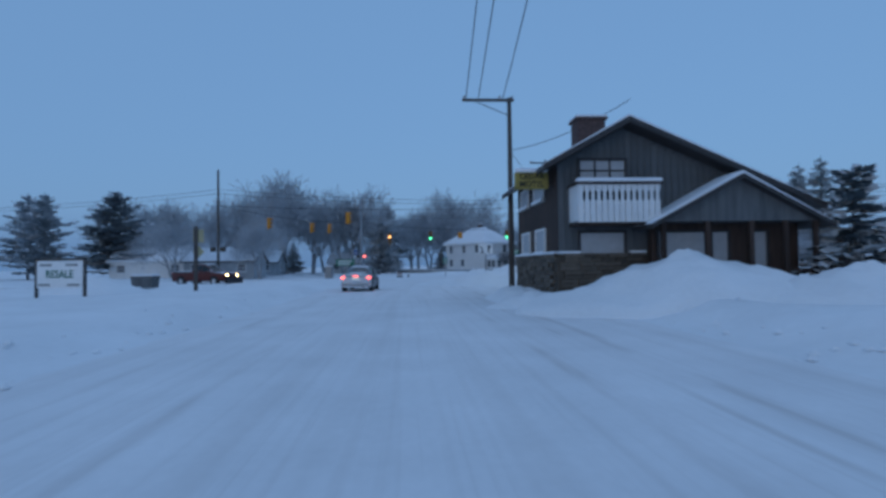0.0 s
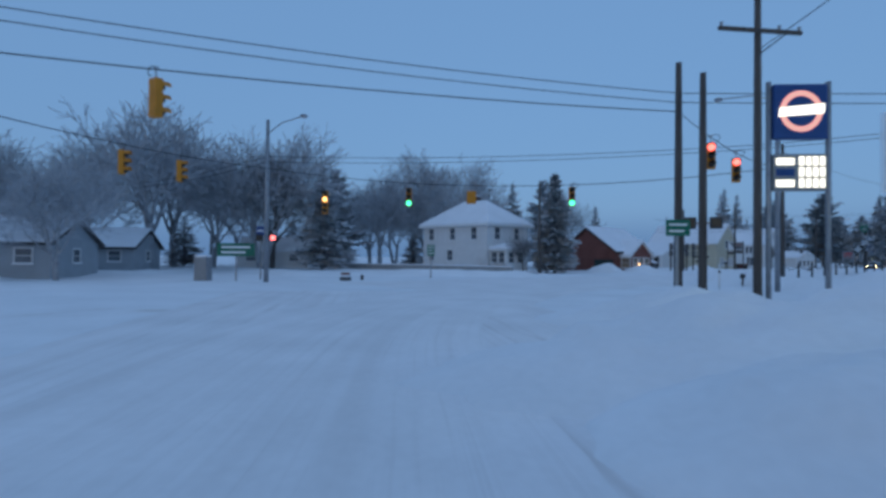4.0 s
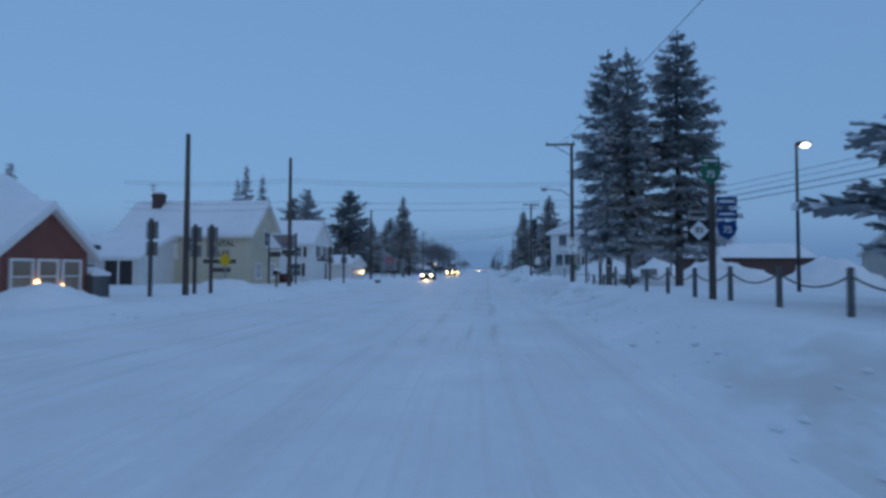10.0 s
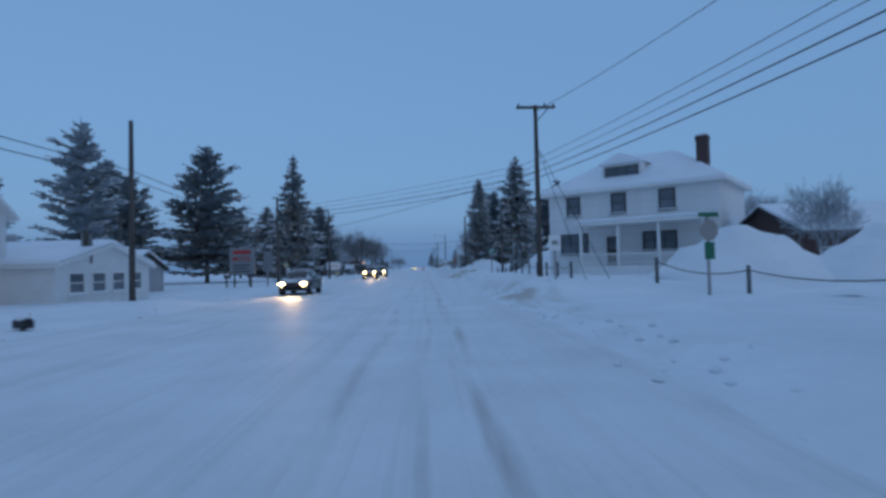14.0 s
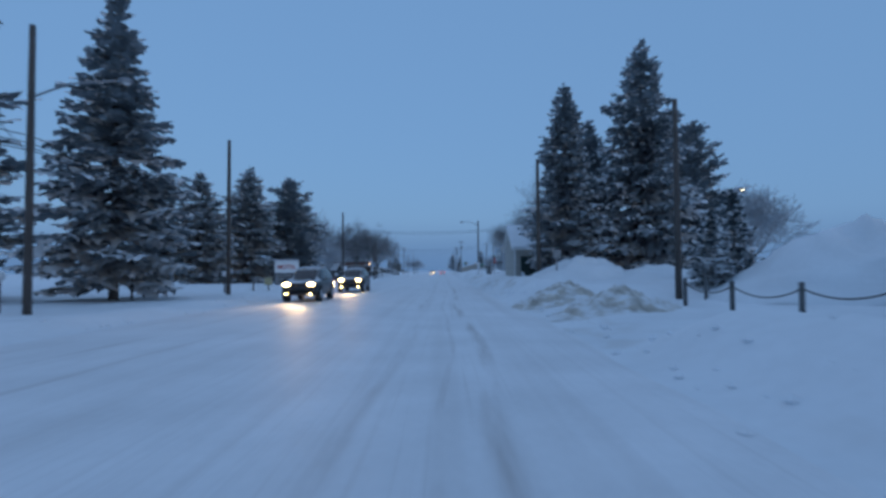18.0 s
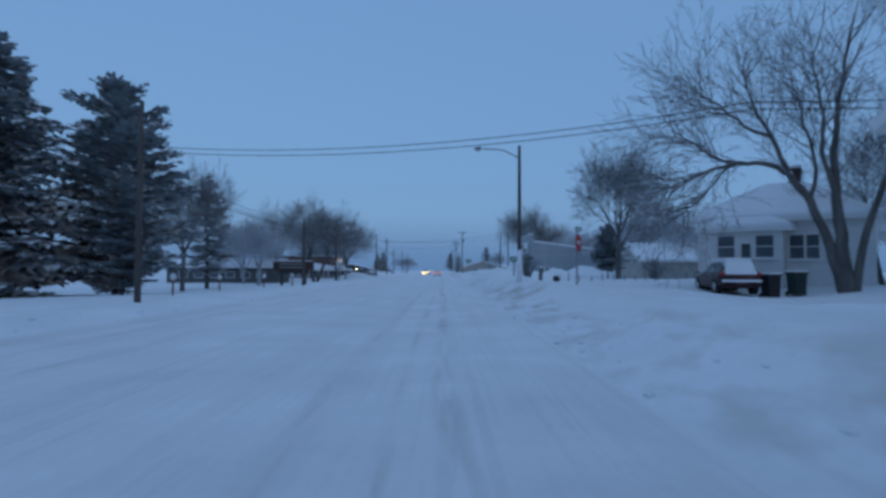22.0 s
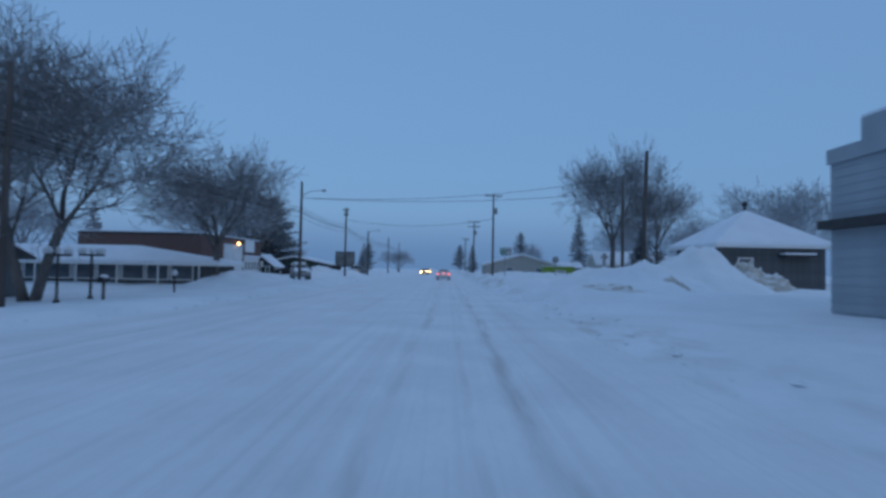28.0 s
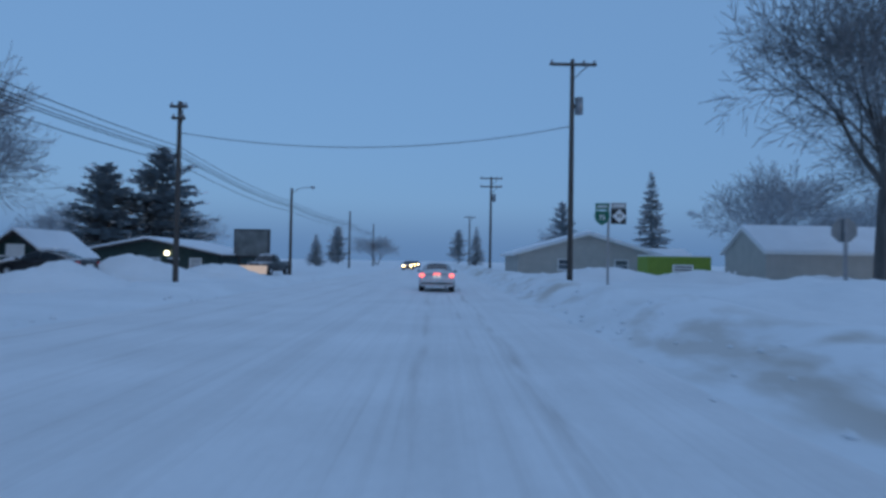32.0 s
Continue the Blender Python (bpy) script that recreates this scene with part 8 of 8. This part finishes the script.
for k, (x, y, rx, ry, h, tn, dirty) in enumerate((
        (46.5, -52.3, 5.6, 2.9, 1.22, 59, False), (50.3, -49.0, 4.5, 2.6, 1.0, 59, False), (39.3, -52.4, 1.5, 5.2, 0.62, 59, False), (42.4, -54.6, 1.9, 1.5, 0.55, 59, False),
        (22.8, -40.8, 5.5, 3.0, 1.1, 55, False), (25.0, -43.0, 3.4, 2.4, 0.95, 55, False), (18.5, -35, 4.5, 3.0, 0.8, 50, False), (19.5, -66.5, 3.5, 2.2, 0.9, 50, False),
        (-13.6, 5.9, 2.6, 2.0, 0.95, 0, False), (-11.2, 9.5, 2.3, 2.0, 0.75, 30, False), (-10.8, 22, 2.4, 1.8, 0.6, 0, False), (-11.5, 42, 2.2, 2.4, 0.35, 0, False), (-12.2, 53, 3, 2, 0.4, 0, False),
        (17.5, 59.5, 4.6, 4, 2.3, 0, False), (22.5, 57.5, 4, 4, 1.9, 0, False), (28, 55, 5, 4, 2.2, 0, False), (24, 42, 6, 5, 1.8, 0, False), (16.3, 37.2, 4.4, 3.2, 0.55, 0, False), (19.5, 49.5, 6, 5, 0.5, 0, False), (31, 40, 4, 5, 2.2, 0, False),
        (18.8, 102.8, 5.5, 4.2, 3.0, 0, False), (26, 100, 5, 4, 2.6, 0, False), (11.9, 117.0, 3.8, 3.6, 1.5, 0, False), (7.6, 103.8, 2.2, 1.9, 0.62, 20, True), (8.6, 99.2, 3.2, 1.6, 0.55, 38, True),
        (16.0, 116.0, 4.5, 4.0, 0.8, 0, False), (8.8, 165.5, 2.4, 4.0, 0.16, 0, False), (9.5, 190, 3.4, 7, 0.9, 0, False), (13.5, 195, 4, 5, 1.0, 0, False), (18.6, 202.6, 4.2, 3.0, 1.25, 0, False), (22.0, 202.4, 4.6, 3.0, 1.5, 0, False), (26.0, 202.2, 4.6, 3.2, 1.6, 0, False), (30.5, 202.0, 5.0, 3.4, 1.7, 0, False), (35.5, 202, 5, 3.4, 1.7, 0, False),
        (14.2, 234.5, 4.8, 3.6, 1.75, 10, False), (18.5, 238, 4.8, 3.8, 2.5, 0, False), (22, 240, 4, 3, 1.5, 0, True), (10.9, 229.8, 4.9, 3.9, 1.4, 0, False), (9.3, 226.7, 2.1, 0.9, 0.40, -35, True), (14.6, 231.6, 1.3, 1.1, 1.0, 0, True), (12.5, 241, 3.5, 3, 1.2, 0, False),
        (-15.2, 250.5, 4.0, 7.0, 0.85, 0, False), (-15.4, 257.0, 3.8, 5.0, 0.75, 0, False), (-16.6, 267, 2.6, 4, 0.45, 0, False), (-13.0, 273, 3.0, 3.4, 0.9, 0, False), (-14.8, 282.5, 4.2, 3.2, 1.3, 0, False), (-12.2, 288, 3.4, 3, 0.9, 0, False),
        (-11.0, 143.2, 1.2, 0.9, 0.6, 0, False), (-11.9, 127.6, 1.5, 1.0, 0.4, 0, False), (12.5, 284, 5, 3, 0.7, 0, False), (17.5, 281.5, 5, 3, 0.6, 0, False), (25, 283, 3, 2.4, 0.5, 0, False), (10.5, 251, 3, 5, 0.6, 0, False), (12, 262, 4, 6, 0.7, 0, False))):
    snow_heap(x, y, rx, ry, h, tn, dirty, k + 1, lumps=0.7 if dirty else 0.3, peak=1.3 if dirty else 0.95 if k == 0 else 1.35)

# loose clods along the ploughed edges
rng = random.Random(9)
clods = Shape()
for k in range(2600):
    if k < 1900:
        y = rng.uniform(-12, 300)
        x = rng.gauss(6.6, 0.5) if rng.random() < 0.7 else -rng.gauss(6.9, 0.5)
    else:
        a = rng.uniform(-5, 45)
        p = START + ROAD_U * a + ROAD_R * (rng.gauss(6.9, 0.5) if rng.random() < 0.7 else -rng.gauss(6.0, 0.5))
        x, y = p.x, p.y
    r = 0.02 + 0.09 * rng.random() ** 3
    z = ground(x, y) + 0.3 * r
    pts = [(x + r * rng.uniform(0.7, 1.3) * a, y + r * rng.uniform(0.7, 1.3) * b, z + r * 0.8 * c) for a, b, c in ((1, 0, 0), (0, 1, 0), (-1, 0, 0), (0, -1, 0), (0.1, 0.1, 0.9), (0, 0, -0.9))]
    clods.add(pts, [(0, 1, 4), (1, 2, 4), (2, 3, 4), (3, 0, 4), (1, 0, 5), (2, 1, 5), (3, 2, 5), (0, 3, 5)])
solo("snow_clods", clods, SNOW, "loose clods of ploughed snow along the road edges", "snow", kind="stuff")

# ---- small things along the road ----
def chain_fence(points, label="short dark posts joined by a sagging rope"):
    ob = thing("rope_fence", label, "fence", 0, 0, 0, 0, "rope fences")
    tops = []
    for x, y in points:
        z = ground(x, y)
        part("post", Shape().tube([(x, y, z - 0.3), (x, y, z + 0.95)], [0.075, 0.07], 7).ball((x, y, z + 0.95), 0.075, 7, 4, 0.5), GREYWOOD, ob, smooth=True)
        tops.append((x, y, z + 0.82))
    for a, b in zip(tops[:-1], tops[1:]):
        a, b = Vector(a), Vector(b)
        pts = [a.lerp(b, i / 8) - Vector((0, 0, 0.28 * 4 * (i / 8) * (1 - i / 8))) for i in range(9)]
        part("rope", Shape().tube(pts, 0.022, 5, False), POLE, ob, "sagging snowy rope")
    return ob


chain_fence([(11.0 - 0.075 * i, -9.6 + 2.6 * i) for i in range(15)])
chain_fence([(12.1, 56), (14.3, 53.5), (15.4, 46.8), (18.0, 43.1), (21.5, 41.5)])
chain_fence([(11.7, 67.5 + 3.37 * i) for i in range(11)])
chain_fence([(13.5, 103.5), (14.5, 105.5), (16.5, 107)])


def ornamental_lamp(x, y, h=1.5, style="globe", label=""):
    z = ground(x, y)
    ob = thing("garden_lamp", label or "short post lamp with a white globe in the snow", "lamp", x, y, z, 0, "garden lamps")
    part("post", Shape().tube([(0, 0, -0.3), (0, 0, h - 0.2)], 0.06, 8), DARKTRIM if style != "red" else REDBROWN, ob, smooth=True)
    if style == "lantern":
        part("cross_arm", Shape().box(-0.6, -0.05, h - 0.25, 0.6, 0.05, h - 0.15).box(-0.05, -0.6, h - 0.25, 0.05, 0.6, h - 0.15), DARKTRIM, ob)
        for a, b in ((-0.55, 0), (0.55, 0), (0, -0.55), (0, 0.55), (0, 0)):
            part("globe", Shape().ball((a, b, h - 0.02), 0.13, 8, 6), DIMGLOBE, ob)
            part("globe_snow", Shape().ball((a, b, h + 0.1), 0.12, 8, 5, 0.5), ROOFSNOW, ob)
        part("foot", Shape().tube([(0, 0, -0.2), (0, 0, 0.12)], [0.16, 0.12], 10), DARKTRIM, ob)
    else:
        part("globe", Shape().ball((0, 0, h - 0.05), 0.19, 12, 8), DIMGLOBE, ob, smooth=True)
        part("globe_snow", Shape().ball((0, 0, h + 0.07), 0.15, 10, 5, 0.6), ROOFSNOW, ob, smooth=True)
    return ob


for x, y in ((-12.6, 100.6), (-12.4, 108.8), (-12.5, 121)):
    ornamental_lamp(x, y, 1.35)
for x, y in ((-12.6, 163.1), (-13.0, 182), (-11.8, 187.5), (-14.8, 176)):
    ornamental_lamp(x, y, 1.15, "red", "short red-brown post with a white globe lamp in the snow")
for x, y in ((-14.4, 226.8), (-14.4, 229.2)):
    ornamental_lamp(x, y, 2.3, "lantern", "black cast-iron lantern post with snow-capped globes")
ornamental_lamp(-15.1, 239.2, 1.35)


def mailbox(x, y, turn, label="snow-capped mailbox on a short post", deep=0.0):
    z = ground(x, y) - deep
    ob = thing("mailbox", label, "mailbox", x, y, z, turn, "mailboxes")
    part("post", Shape().box(-0.05, -0.05, -0.3, 0.05, 0.05, 0.8), POLE, ob)
    b = Shape()
    out = [(-0.13, 0), (0.13, 0), (0.13, 0.14)] + [(0.13 * math.cos(radians(a)), 0.14 + 0.13 * math.sin(radians(a))) for a in range(20, 180, 20)] + [(-0.13, 0.14)]
    b.prism(out, -0.28, 0.28)
    b.v = [(x0, y0, z0 + 0.78) for x0, y0, z0 in b.v]
    part("box", b, MAILBLACK, ob)
    part("box_snow", Shape().ball((0, 0, 1.05), 0.2, 10, 6, 0.5), ROOFSNOW, ob, smooth=True)
    part("flag", Shape().box(0.135, -0.05, 0.95, 0.15, 0.0, 1.15), SIGNRED, ob)


for x, y, t in ((-7.65, 49.6, 60), (-13.0, 227.9, 0),  (9.2, 157, -20), (-11.9, 83.5, 0), (-13.0, 81, 0), (-9.4, 26.0, 0)):
    mailbox(x, y, t, *(("black mailbox standing in snow up to its box", 0.72 if y == 49.6 else 0.6) if y in (49.6, 157) else ()))

sp = thing("marker_post", "short grey weathered post beside a wooden pole in deep snow", "post", 9.08, 160.95, ground(9.08, 160.95), 0)
part("post", Shape().tube([(0, 0, -0.4), (0.03, 0, 0.75)], 0.11, 9), GREYWOOD, sp, smooth=True)
part("cap_snow", Shape().ball((0.03, 0, 0.77), 0.12, 8, 5, 0.5), ROOFSNOW, sp, smooth=True)

# low box with a red board, and a hydrant, at the junction corner
nb = thing("news_box", "low dark box with a red and white board under snow", "box", -8.76, -30.25, ground(-8.76, -30.25), 38)
part("body", Shape().box(-0.34, -0.22, -0.2, 0.34, 0.22, 0.22), GREYWOOD, nb, bevel=0.04)
part("snow_cap", Shape().box(-0.33, -0.23, 0.22, 0.33, 0.22, 0.36), ROOFSNOW, nb, bevel=0.05)
part("board", Shape().box(-0.32, -0.05, 0.36, 0.32, 0.0, 0.52), REDBROWN, nb, "dull red board", bevel=0.008)
part("board_edge", Shape().box(-0.33, -0.06, 0.52, 0.33, 0.01, 0.56), TRIM, nb)
hy = thing("hydrant", "small dark hydrant showing above the snow", "hydrant", -9.18, -28.7, ground(-9.18, -28.7), 0)
part("barrel", Shape().tube([(0, 0, -0.3), (0, 0, 0.26)], [0.11, 0.1], 10), DARKTRIM, hy, smooth=True)
part("bonnet", Shape().ball((0, 0, 0.27), 0.11, 10, 6, 0.8), DARKTRIM, hy, smooth=True)
# timber posts, a leaning stake and a bench under the tall spruces
for x, y, h, r, plate in ((11.0, 30.2, 1.75, 0.09, True), (11.65, 30.6, 1.5, 0.125, False)):
    z = ground(x, y)
    tp = thing("timber_post", "stout weathered timber post with a plate, deep in snow" if plate else "stout weathered timber post capped with snow", "post", x, y, z, 8)
    part("post", Shape().box(-r, -r, -0.4, r, r, h), GREYWOOD, tp, bevel=0.025)
    part("cap_snow", Shape().ball((0, 0, h + 0.01), r * 1.05, 10, 6, 0.45), ROOFSNOW, tp, smooth=True)
    if plate:
        part("plate", Shape().box(-0.17, -r - 0.03, h - 0.05, 0.17, -r - 0.005, h + 0.33), SIGNBACK, tp, "grey plate", bevel=0.01)
stk = thing("leaning_stake", "grey wooden stake leaning in the snow", "post", 18.0, 36.4, ground(18.0, 36.4), 0)
part("stake", Shape().tube([(0.12, 0, -0.3), (-0.12, 0, 1.55)], [0.1, 0.08], 8), GREYWOOD, stk, smooth=True)
part("cap_snow", Shape().ball((-0.12, 0, 1.56), 0.09, 8, 5, 0.6), ROOFSNOW, stk, smooth=True)
bn = thing("bench", "dark slatted park bench half buried in snow", "bench", 15.9, 36.6, ground(15.9, 36.6) + 0.30, -12)
for sx in (-0.52, 0.52):
    part("leg", Shape().prism([(-0.25, -0.3), (-0.19, -0.3), (-0.17, 0.38), (-0.23, 0.38)], sx - 0.025, sx + 0.025), DARKSTEEL, bn)
    part("arm", Shape().tube([(sx, -0.24, 0.4), (sx, -0.24, 0.62), (sx, 0.2, 0.64)], 0.022, 6), DARKSTEEL, bn)
for k in range(4):
    part("seat_slat", Shape().box(-0.6, -0.25 + k * 0.12, 0.4, 0.6, -0.15 + k * 0.12, 0.435), DARKWOOD, bn)
for k in range(3):
    part("back_slat", Shape().box(-0.6, 0.22 + k * 0.03, 0.52 + k * 0.13, 0.6, 0.25 + k * 0.03, 0.62 + k * 0.13), DARKWOOD, bn)
part("seat_snow", Shape().box(-0.56, -0.22, 0.435, 0.56, 0.2, 0.52), ROOFSNOW, bn, "snow on the seat", bevel=0.04)

mp = thing("marker_post", "slim white marker post with a black band in the snow", "post", 10.87, -17.9, ground(10.87, -17.9), 0)
part("post", Shape().tube([(0, 0, -0.3), (0, 0, 1.3)], 0.055, 8), TRIM, mp, smooth=True)
part("band", Shape().tube([(0, 0, 0.88), (0, 0, 1.02)], 0.06, 8), DARKTRIM, mp, "black band")
part("cap_snow", Shape().ball((0, 0, 1.32), 0.075, 8, 5, 0.6), ROOFSNOW, mp, smooth=True)
mailbox(10.7, -14.7, 20, "black mailbox on a short post at the junction corner", 0.3)

# illuminated roadside motel sign
ms = thing("motel_sign", "white box sign reading motel above a snowy letter board", "sign", -14.1, 142.9, -0.1, 8)
for sx in (-0.95, 0.95):
    part("leg", Shape().box(sx - 0.09, -0.09, -0.4, sx + 0.09, 0.09, 1.5), DARKTRIM, ms)
part("letter_board", Shape().box(-1.25, -0.14, 0.25, 1.25, 0.14, 1.35), SIGNBACK, ms, bevel=0.02)
part("cabinet", Shape().box(-1.25, -0.24, 1.5, 1.25, 0.24, 2.75), SIGNWHITE, ms, bevel=0.03)
part("cabinet_rim", Shape().box(-1.28, -0.22, 2.72, 1.28, 0.22, 2.8).box(-1.28, -0.22, 1.45, 1.28, 0.22, 1.52), STEEL, ms)
lettering("letters", "MOTEL", 0.62, SIGNRED, ms, 0, -0.25, 2.12)
for k in range(2):
    part("line_of_writing", Shape().box(-0.9, -0.15, 0.55 + 0.4 * k, 0.9, -0.14, 0.68 + 0.4 * k), DARKTRIM, ms)
part("sign_snow", Shape().box(-1.2, -0.22, 2.8, 1.2, 0.22, 2.92), ROOFSNOW, ms, bevel=0.03)
# red and white motel board
rb = thing("motel_sign", "pale board on two posts with red motel lettering", "sign", -11.7, 81.0, 0.1, -8)
for sx in (-0.7, 0.7):
    part("post", Shape().tube([(sx, 0, -0.3), (sx, 0, 1.2)], 0.07, 7), DARKTRIM, rb)
part("board", Shape().box(-1.05, -0.12, 1.1, 1.05, 0.12, 3.3), SIGNBACK, rb, bevel=0.02)
part("line_of_writing", Shape().box(-0.75, -0.13, 2.75, 0.75, -0.12, 3.05), SIGNRED, rb)
lettering("letters", "MOTEL", 0.5, SIGNRED, rb, 0, -0.13, 2.35)
for k in range(3):
    part("line_of_writing", Shape().box(-0.7, -0.13, 1.3 + 0.25 * k, 0.7 - 0.2 * (k % 2), -0.12, 1.4 + 0.25 * k), DARKTRIM, rb)
bk = thing("notice_board", "pale square notice board on a post by the motel board", "sign", -9.9, 81.8, 0.2, 170)
part("post", Shape().tube([(0, 0, -0.3), (0, 0, 1.2)], 0.06, 7), STEEL, bk)
part("board", Shape().box(-0.35, -0.05, 1.2, 0.35, 0.05, 2.9), SIGNBACK, bk)
# dark message board on legs
mb = thing("message_board", "dark letter-board sign on two stout legs with snow on top", "sign", -14.5, 198.4, 0.0, -3)
for sx in (-1.55, 1.3):
    part("leg", Shape().box(sx, -0.14, -0.9, sx + 0.28, 0.14, 1.3), DARKTRIM, mb)
part("lower_panel", Shape().box(-1.9, -0.16, 1.05, 1.9, 0.16, 1.5), DARKTRIM, mb, bevel=0.02)
part("cabinet", Shape().box(-2.45, -0.25, 1.5, 2.45, 0.25, 2.55), DARKWOOD, mb, bevel=0.03)
for k in range(2):
    part("line_of_writing", Shape().box(-1.7, -0.26, 1.75 + 0.4 * k, 1.5, -0.25, 1.9 + 0.4 * k), SIGNBACK, mb)
part("sign_snow", Shape().box(-2.4, -0.24, 2.55, 2.4, 0.24, 2.65), ROOFSNOW, mb, bevel=0.03)
# picture hoarding
hd = thing("hoarding", "dark framed billboard with a faint landscape picture", "billboard", -15.4, 304.5, 0.0, -4)
for sx in (-1.2, 1.2):
    part("post", Shape().box(sx - 0.12, -0.1, -0.4, sx + 0.12, 0.1, 1.7), DARKTRIM, hd)
part("panel", Shape().box(-1.75, -0.12, 1.6, 1.75, 0.12, 4.3), DARKTRIM, hd, bevel=0.03)
part("picture", Shape().box(-1.6, -0.14, 1.75, 1.6, -0.12, 4.15), material("faded_billboard_picture", (0.16, 0.17, 0.17), 0.6, spread=0.6, scale=0.9, bump=0), hd)

# parking-lot lamps on the right
for x, y, h, lit in ((22.9, 53.8, 6.6, True), (16.3, 16.2, 6.1, True), (29.8, 132.3, 7.8, True), (26, 96, 6.0, True)):
    ob = thing("street_lamp", "slim dark lamp post with a lit head" if lit else "slim dark lamp post in the snow", "street lamp", x, y, ground(x, y), 0, "street lamps")
    part("pole", Shape().tube([(0, 0, -0.3), (0, 0, h)], [0.08, 0.05], 8), DARKSTEEL, ob, smooth=True)
    part("lamp_head", Shape().box(0.0, -0.14, h - 0.06, 0.5, 0.14, h + 0.08), DARKSTEEL, ob, bevel=0.02)
    part("lens", Shape().ball((0.3, -0.1, h - 0.08), 0.17, 10, 6, 0.6), STREETLIGHT if lit else DIMGLOBE, ob)
# wheeled bins and cabinets
for x, y, c in ((18.35, 154.5, MAILBLACK), (19.85, 155.0, GREENWALL), (-17.6, 290.2, SIGNBACK), (-16.6, 291.0, MAILBLACK)):
    ob = thing("wheeled_bin", "dark wheeled rubbish bin with snow on its lid", "bin", x, y, ground(x, y), 10, "wheeled bins")
    part("body", Shape().prism([(-0.24, 0.05), (0.24, 0.05), (0.32, 1.0), (-0.32, 1.0)], -0.3, 0.3), c, ob, bevel=0.02)
    part("lid", Shape().box(-0.35, -0.36, 1.0, 0.35, 0.34, 1.08), c, ob, bevel=0.02)
    part("lid_snow", Shape().box(-0.33, -0.33, 1.08, 0.33, 0.32, 1.17), ROOFSNOW, ob, bevel=0.03)
    for sx in (-1, 1):
        part("wheel", Shape().tube([(sx * 0.22, 0.3, 0.1), (sx * 0.3, 0.3, 0.1)], 0.1, 10), RUBBER, ob)
ob = thing("control_cabinet", "grey signal control cabinet with snow on top", "cabinet", -13.0, -38.4, 0.05, 45)
part("body", Shape().box(-0.45, -0.35, -0.2, 0.45, 0.35, 1.45), STEEL, ob, bevel=0.02)
part("door", Shape().box(-0.4, -0.37, 0.0, 0.4, -0.35, 1.35), SIGNBACK, ob)
part("top_snow", Shape().box(-0.44, -0.34, 1.45, 0.44, 0.34, 1.58), ROOFSNOW, ob, bevel=0.04)
ob = thing("skip", "dark metal skip topped with snow", "skip", 16.2, -63.4, 0.3, 50)
part("body", Shape().prism([(-0.62, 0), (0.62, 0), (0.76, 0.72), (-0.76, 0.72)], -0.42, 0.42), GREYWOOD, ob, bevel=0.02)
part("skip_snow", Shape().box(-0.74, -0.42, 0.72, 0.74, 0.42, 0.86), ROOFSNOW, ob, bevel=0.06)


def bush(x, y, h, r, seed):
    rng = random.Random(seed)
    s, stems = Shape(), Shape()
    for k in range(90):
        a, t = rng.random() * 6.283, rng.random()
        tip = (r * t * math.cos(a), r * t * math.sin(a), h * (0.6 + 0.4 * rng.random()) * (1 - 0.4 * t * t))
        mid = (tip[0] * 0.35 + rng.uniform(-0.1, 0.1), tip[1] * 0.35 + rng.uniform(-0.1, 0.1), tip[2] * 0.55)
        stems.tube([(0.1 * math.cos(a), 0.1 * math.sin(a), -0.2), mid, tip], [0.022, 0.016, 0.008], 4, False)
        for j in range(3):
            b = (mid[0] + (tip[0] - mid[0]) * rng.random(), mid[1] + (tip[1] - mid[1]) * rng.random(), mid[2] + (tip[2] - mid[2]) * rng.random())
            s.tube([b, (b[0] + rng.uniform(-0.3, 0.3), b[1] + rng.uniform(-0.3, 0.3), b[2] + 0.35 * rng.random())], [0.012, 0.006], 3, False)
    ob = thing("bush", "leafless shrub poking out of the snow", "shrub", x, y, ground(x, y), 0, "shrubs")
    part("trunk", stems, TWIG, ob, "cluster of thin bare stems")
    part("crown", s, TWIG, ob, "fine bare twigs")
    return ob


for k, (x, y, h, r) in enumerate(((10.6, 175.8, 2.2, 1.5), (13.5, 33.0, 1.0, 0.9), (20, 173, 1.6, 1.8), (-11.0, 143.0, 0.95, 1.1), (-13.8, -5.0, 1.4, 0.9))):
    bush(x, y, h, r, 50 + k)
# picket and wire fence by the cottage
pf = thing("picket_fence", "low snow-dusted wire fence with thin stakes", "fence", 0, 0, 0)
for i in range(17):
    x, y = 11 + 0.84 * i, 166 + 0.32 * i
    z = ground(x, y)
    lean = 0.05 * math.sin(i * 2.3)
    part("stake", Shape().tube([(x, y, z - 0.2), (x + lean, y, z + 0.42 + 0.1 * math.sin(i * 1.7))], 0.028, 5), GREYWOOD, pf)
for k in (0.15, 0.32):
    part("wire", Shape().tube([(11 + 0.84 * i, 166 + 0.32 * i, ground(11 + 0.84 * i, 166 + 0.32 * i) + k) for i in range(17)], 0.008, 4), STEEL, pf)
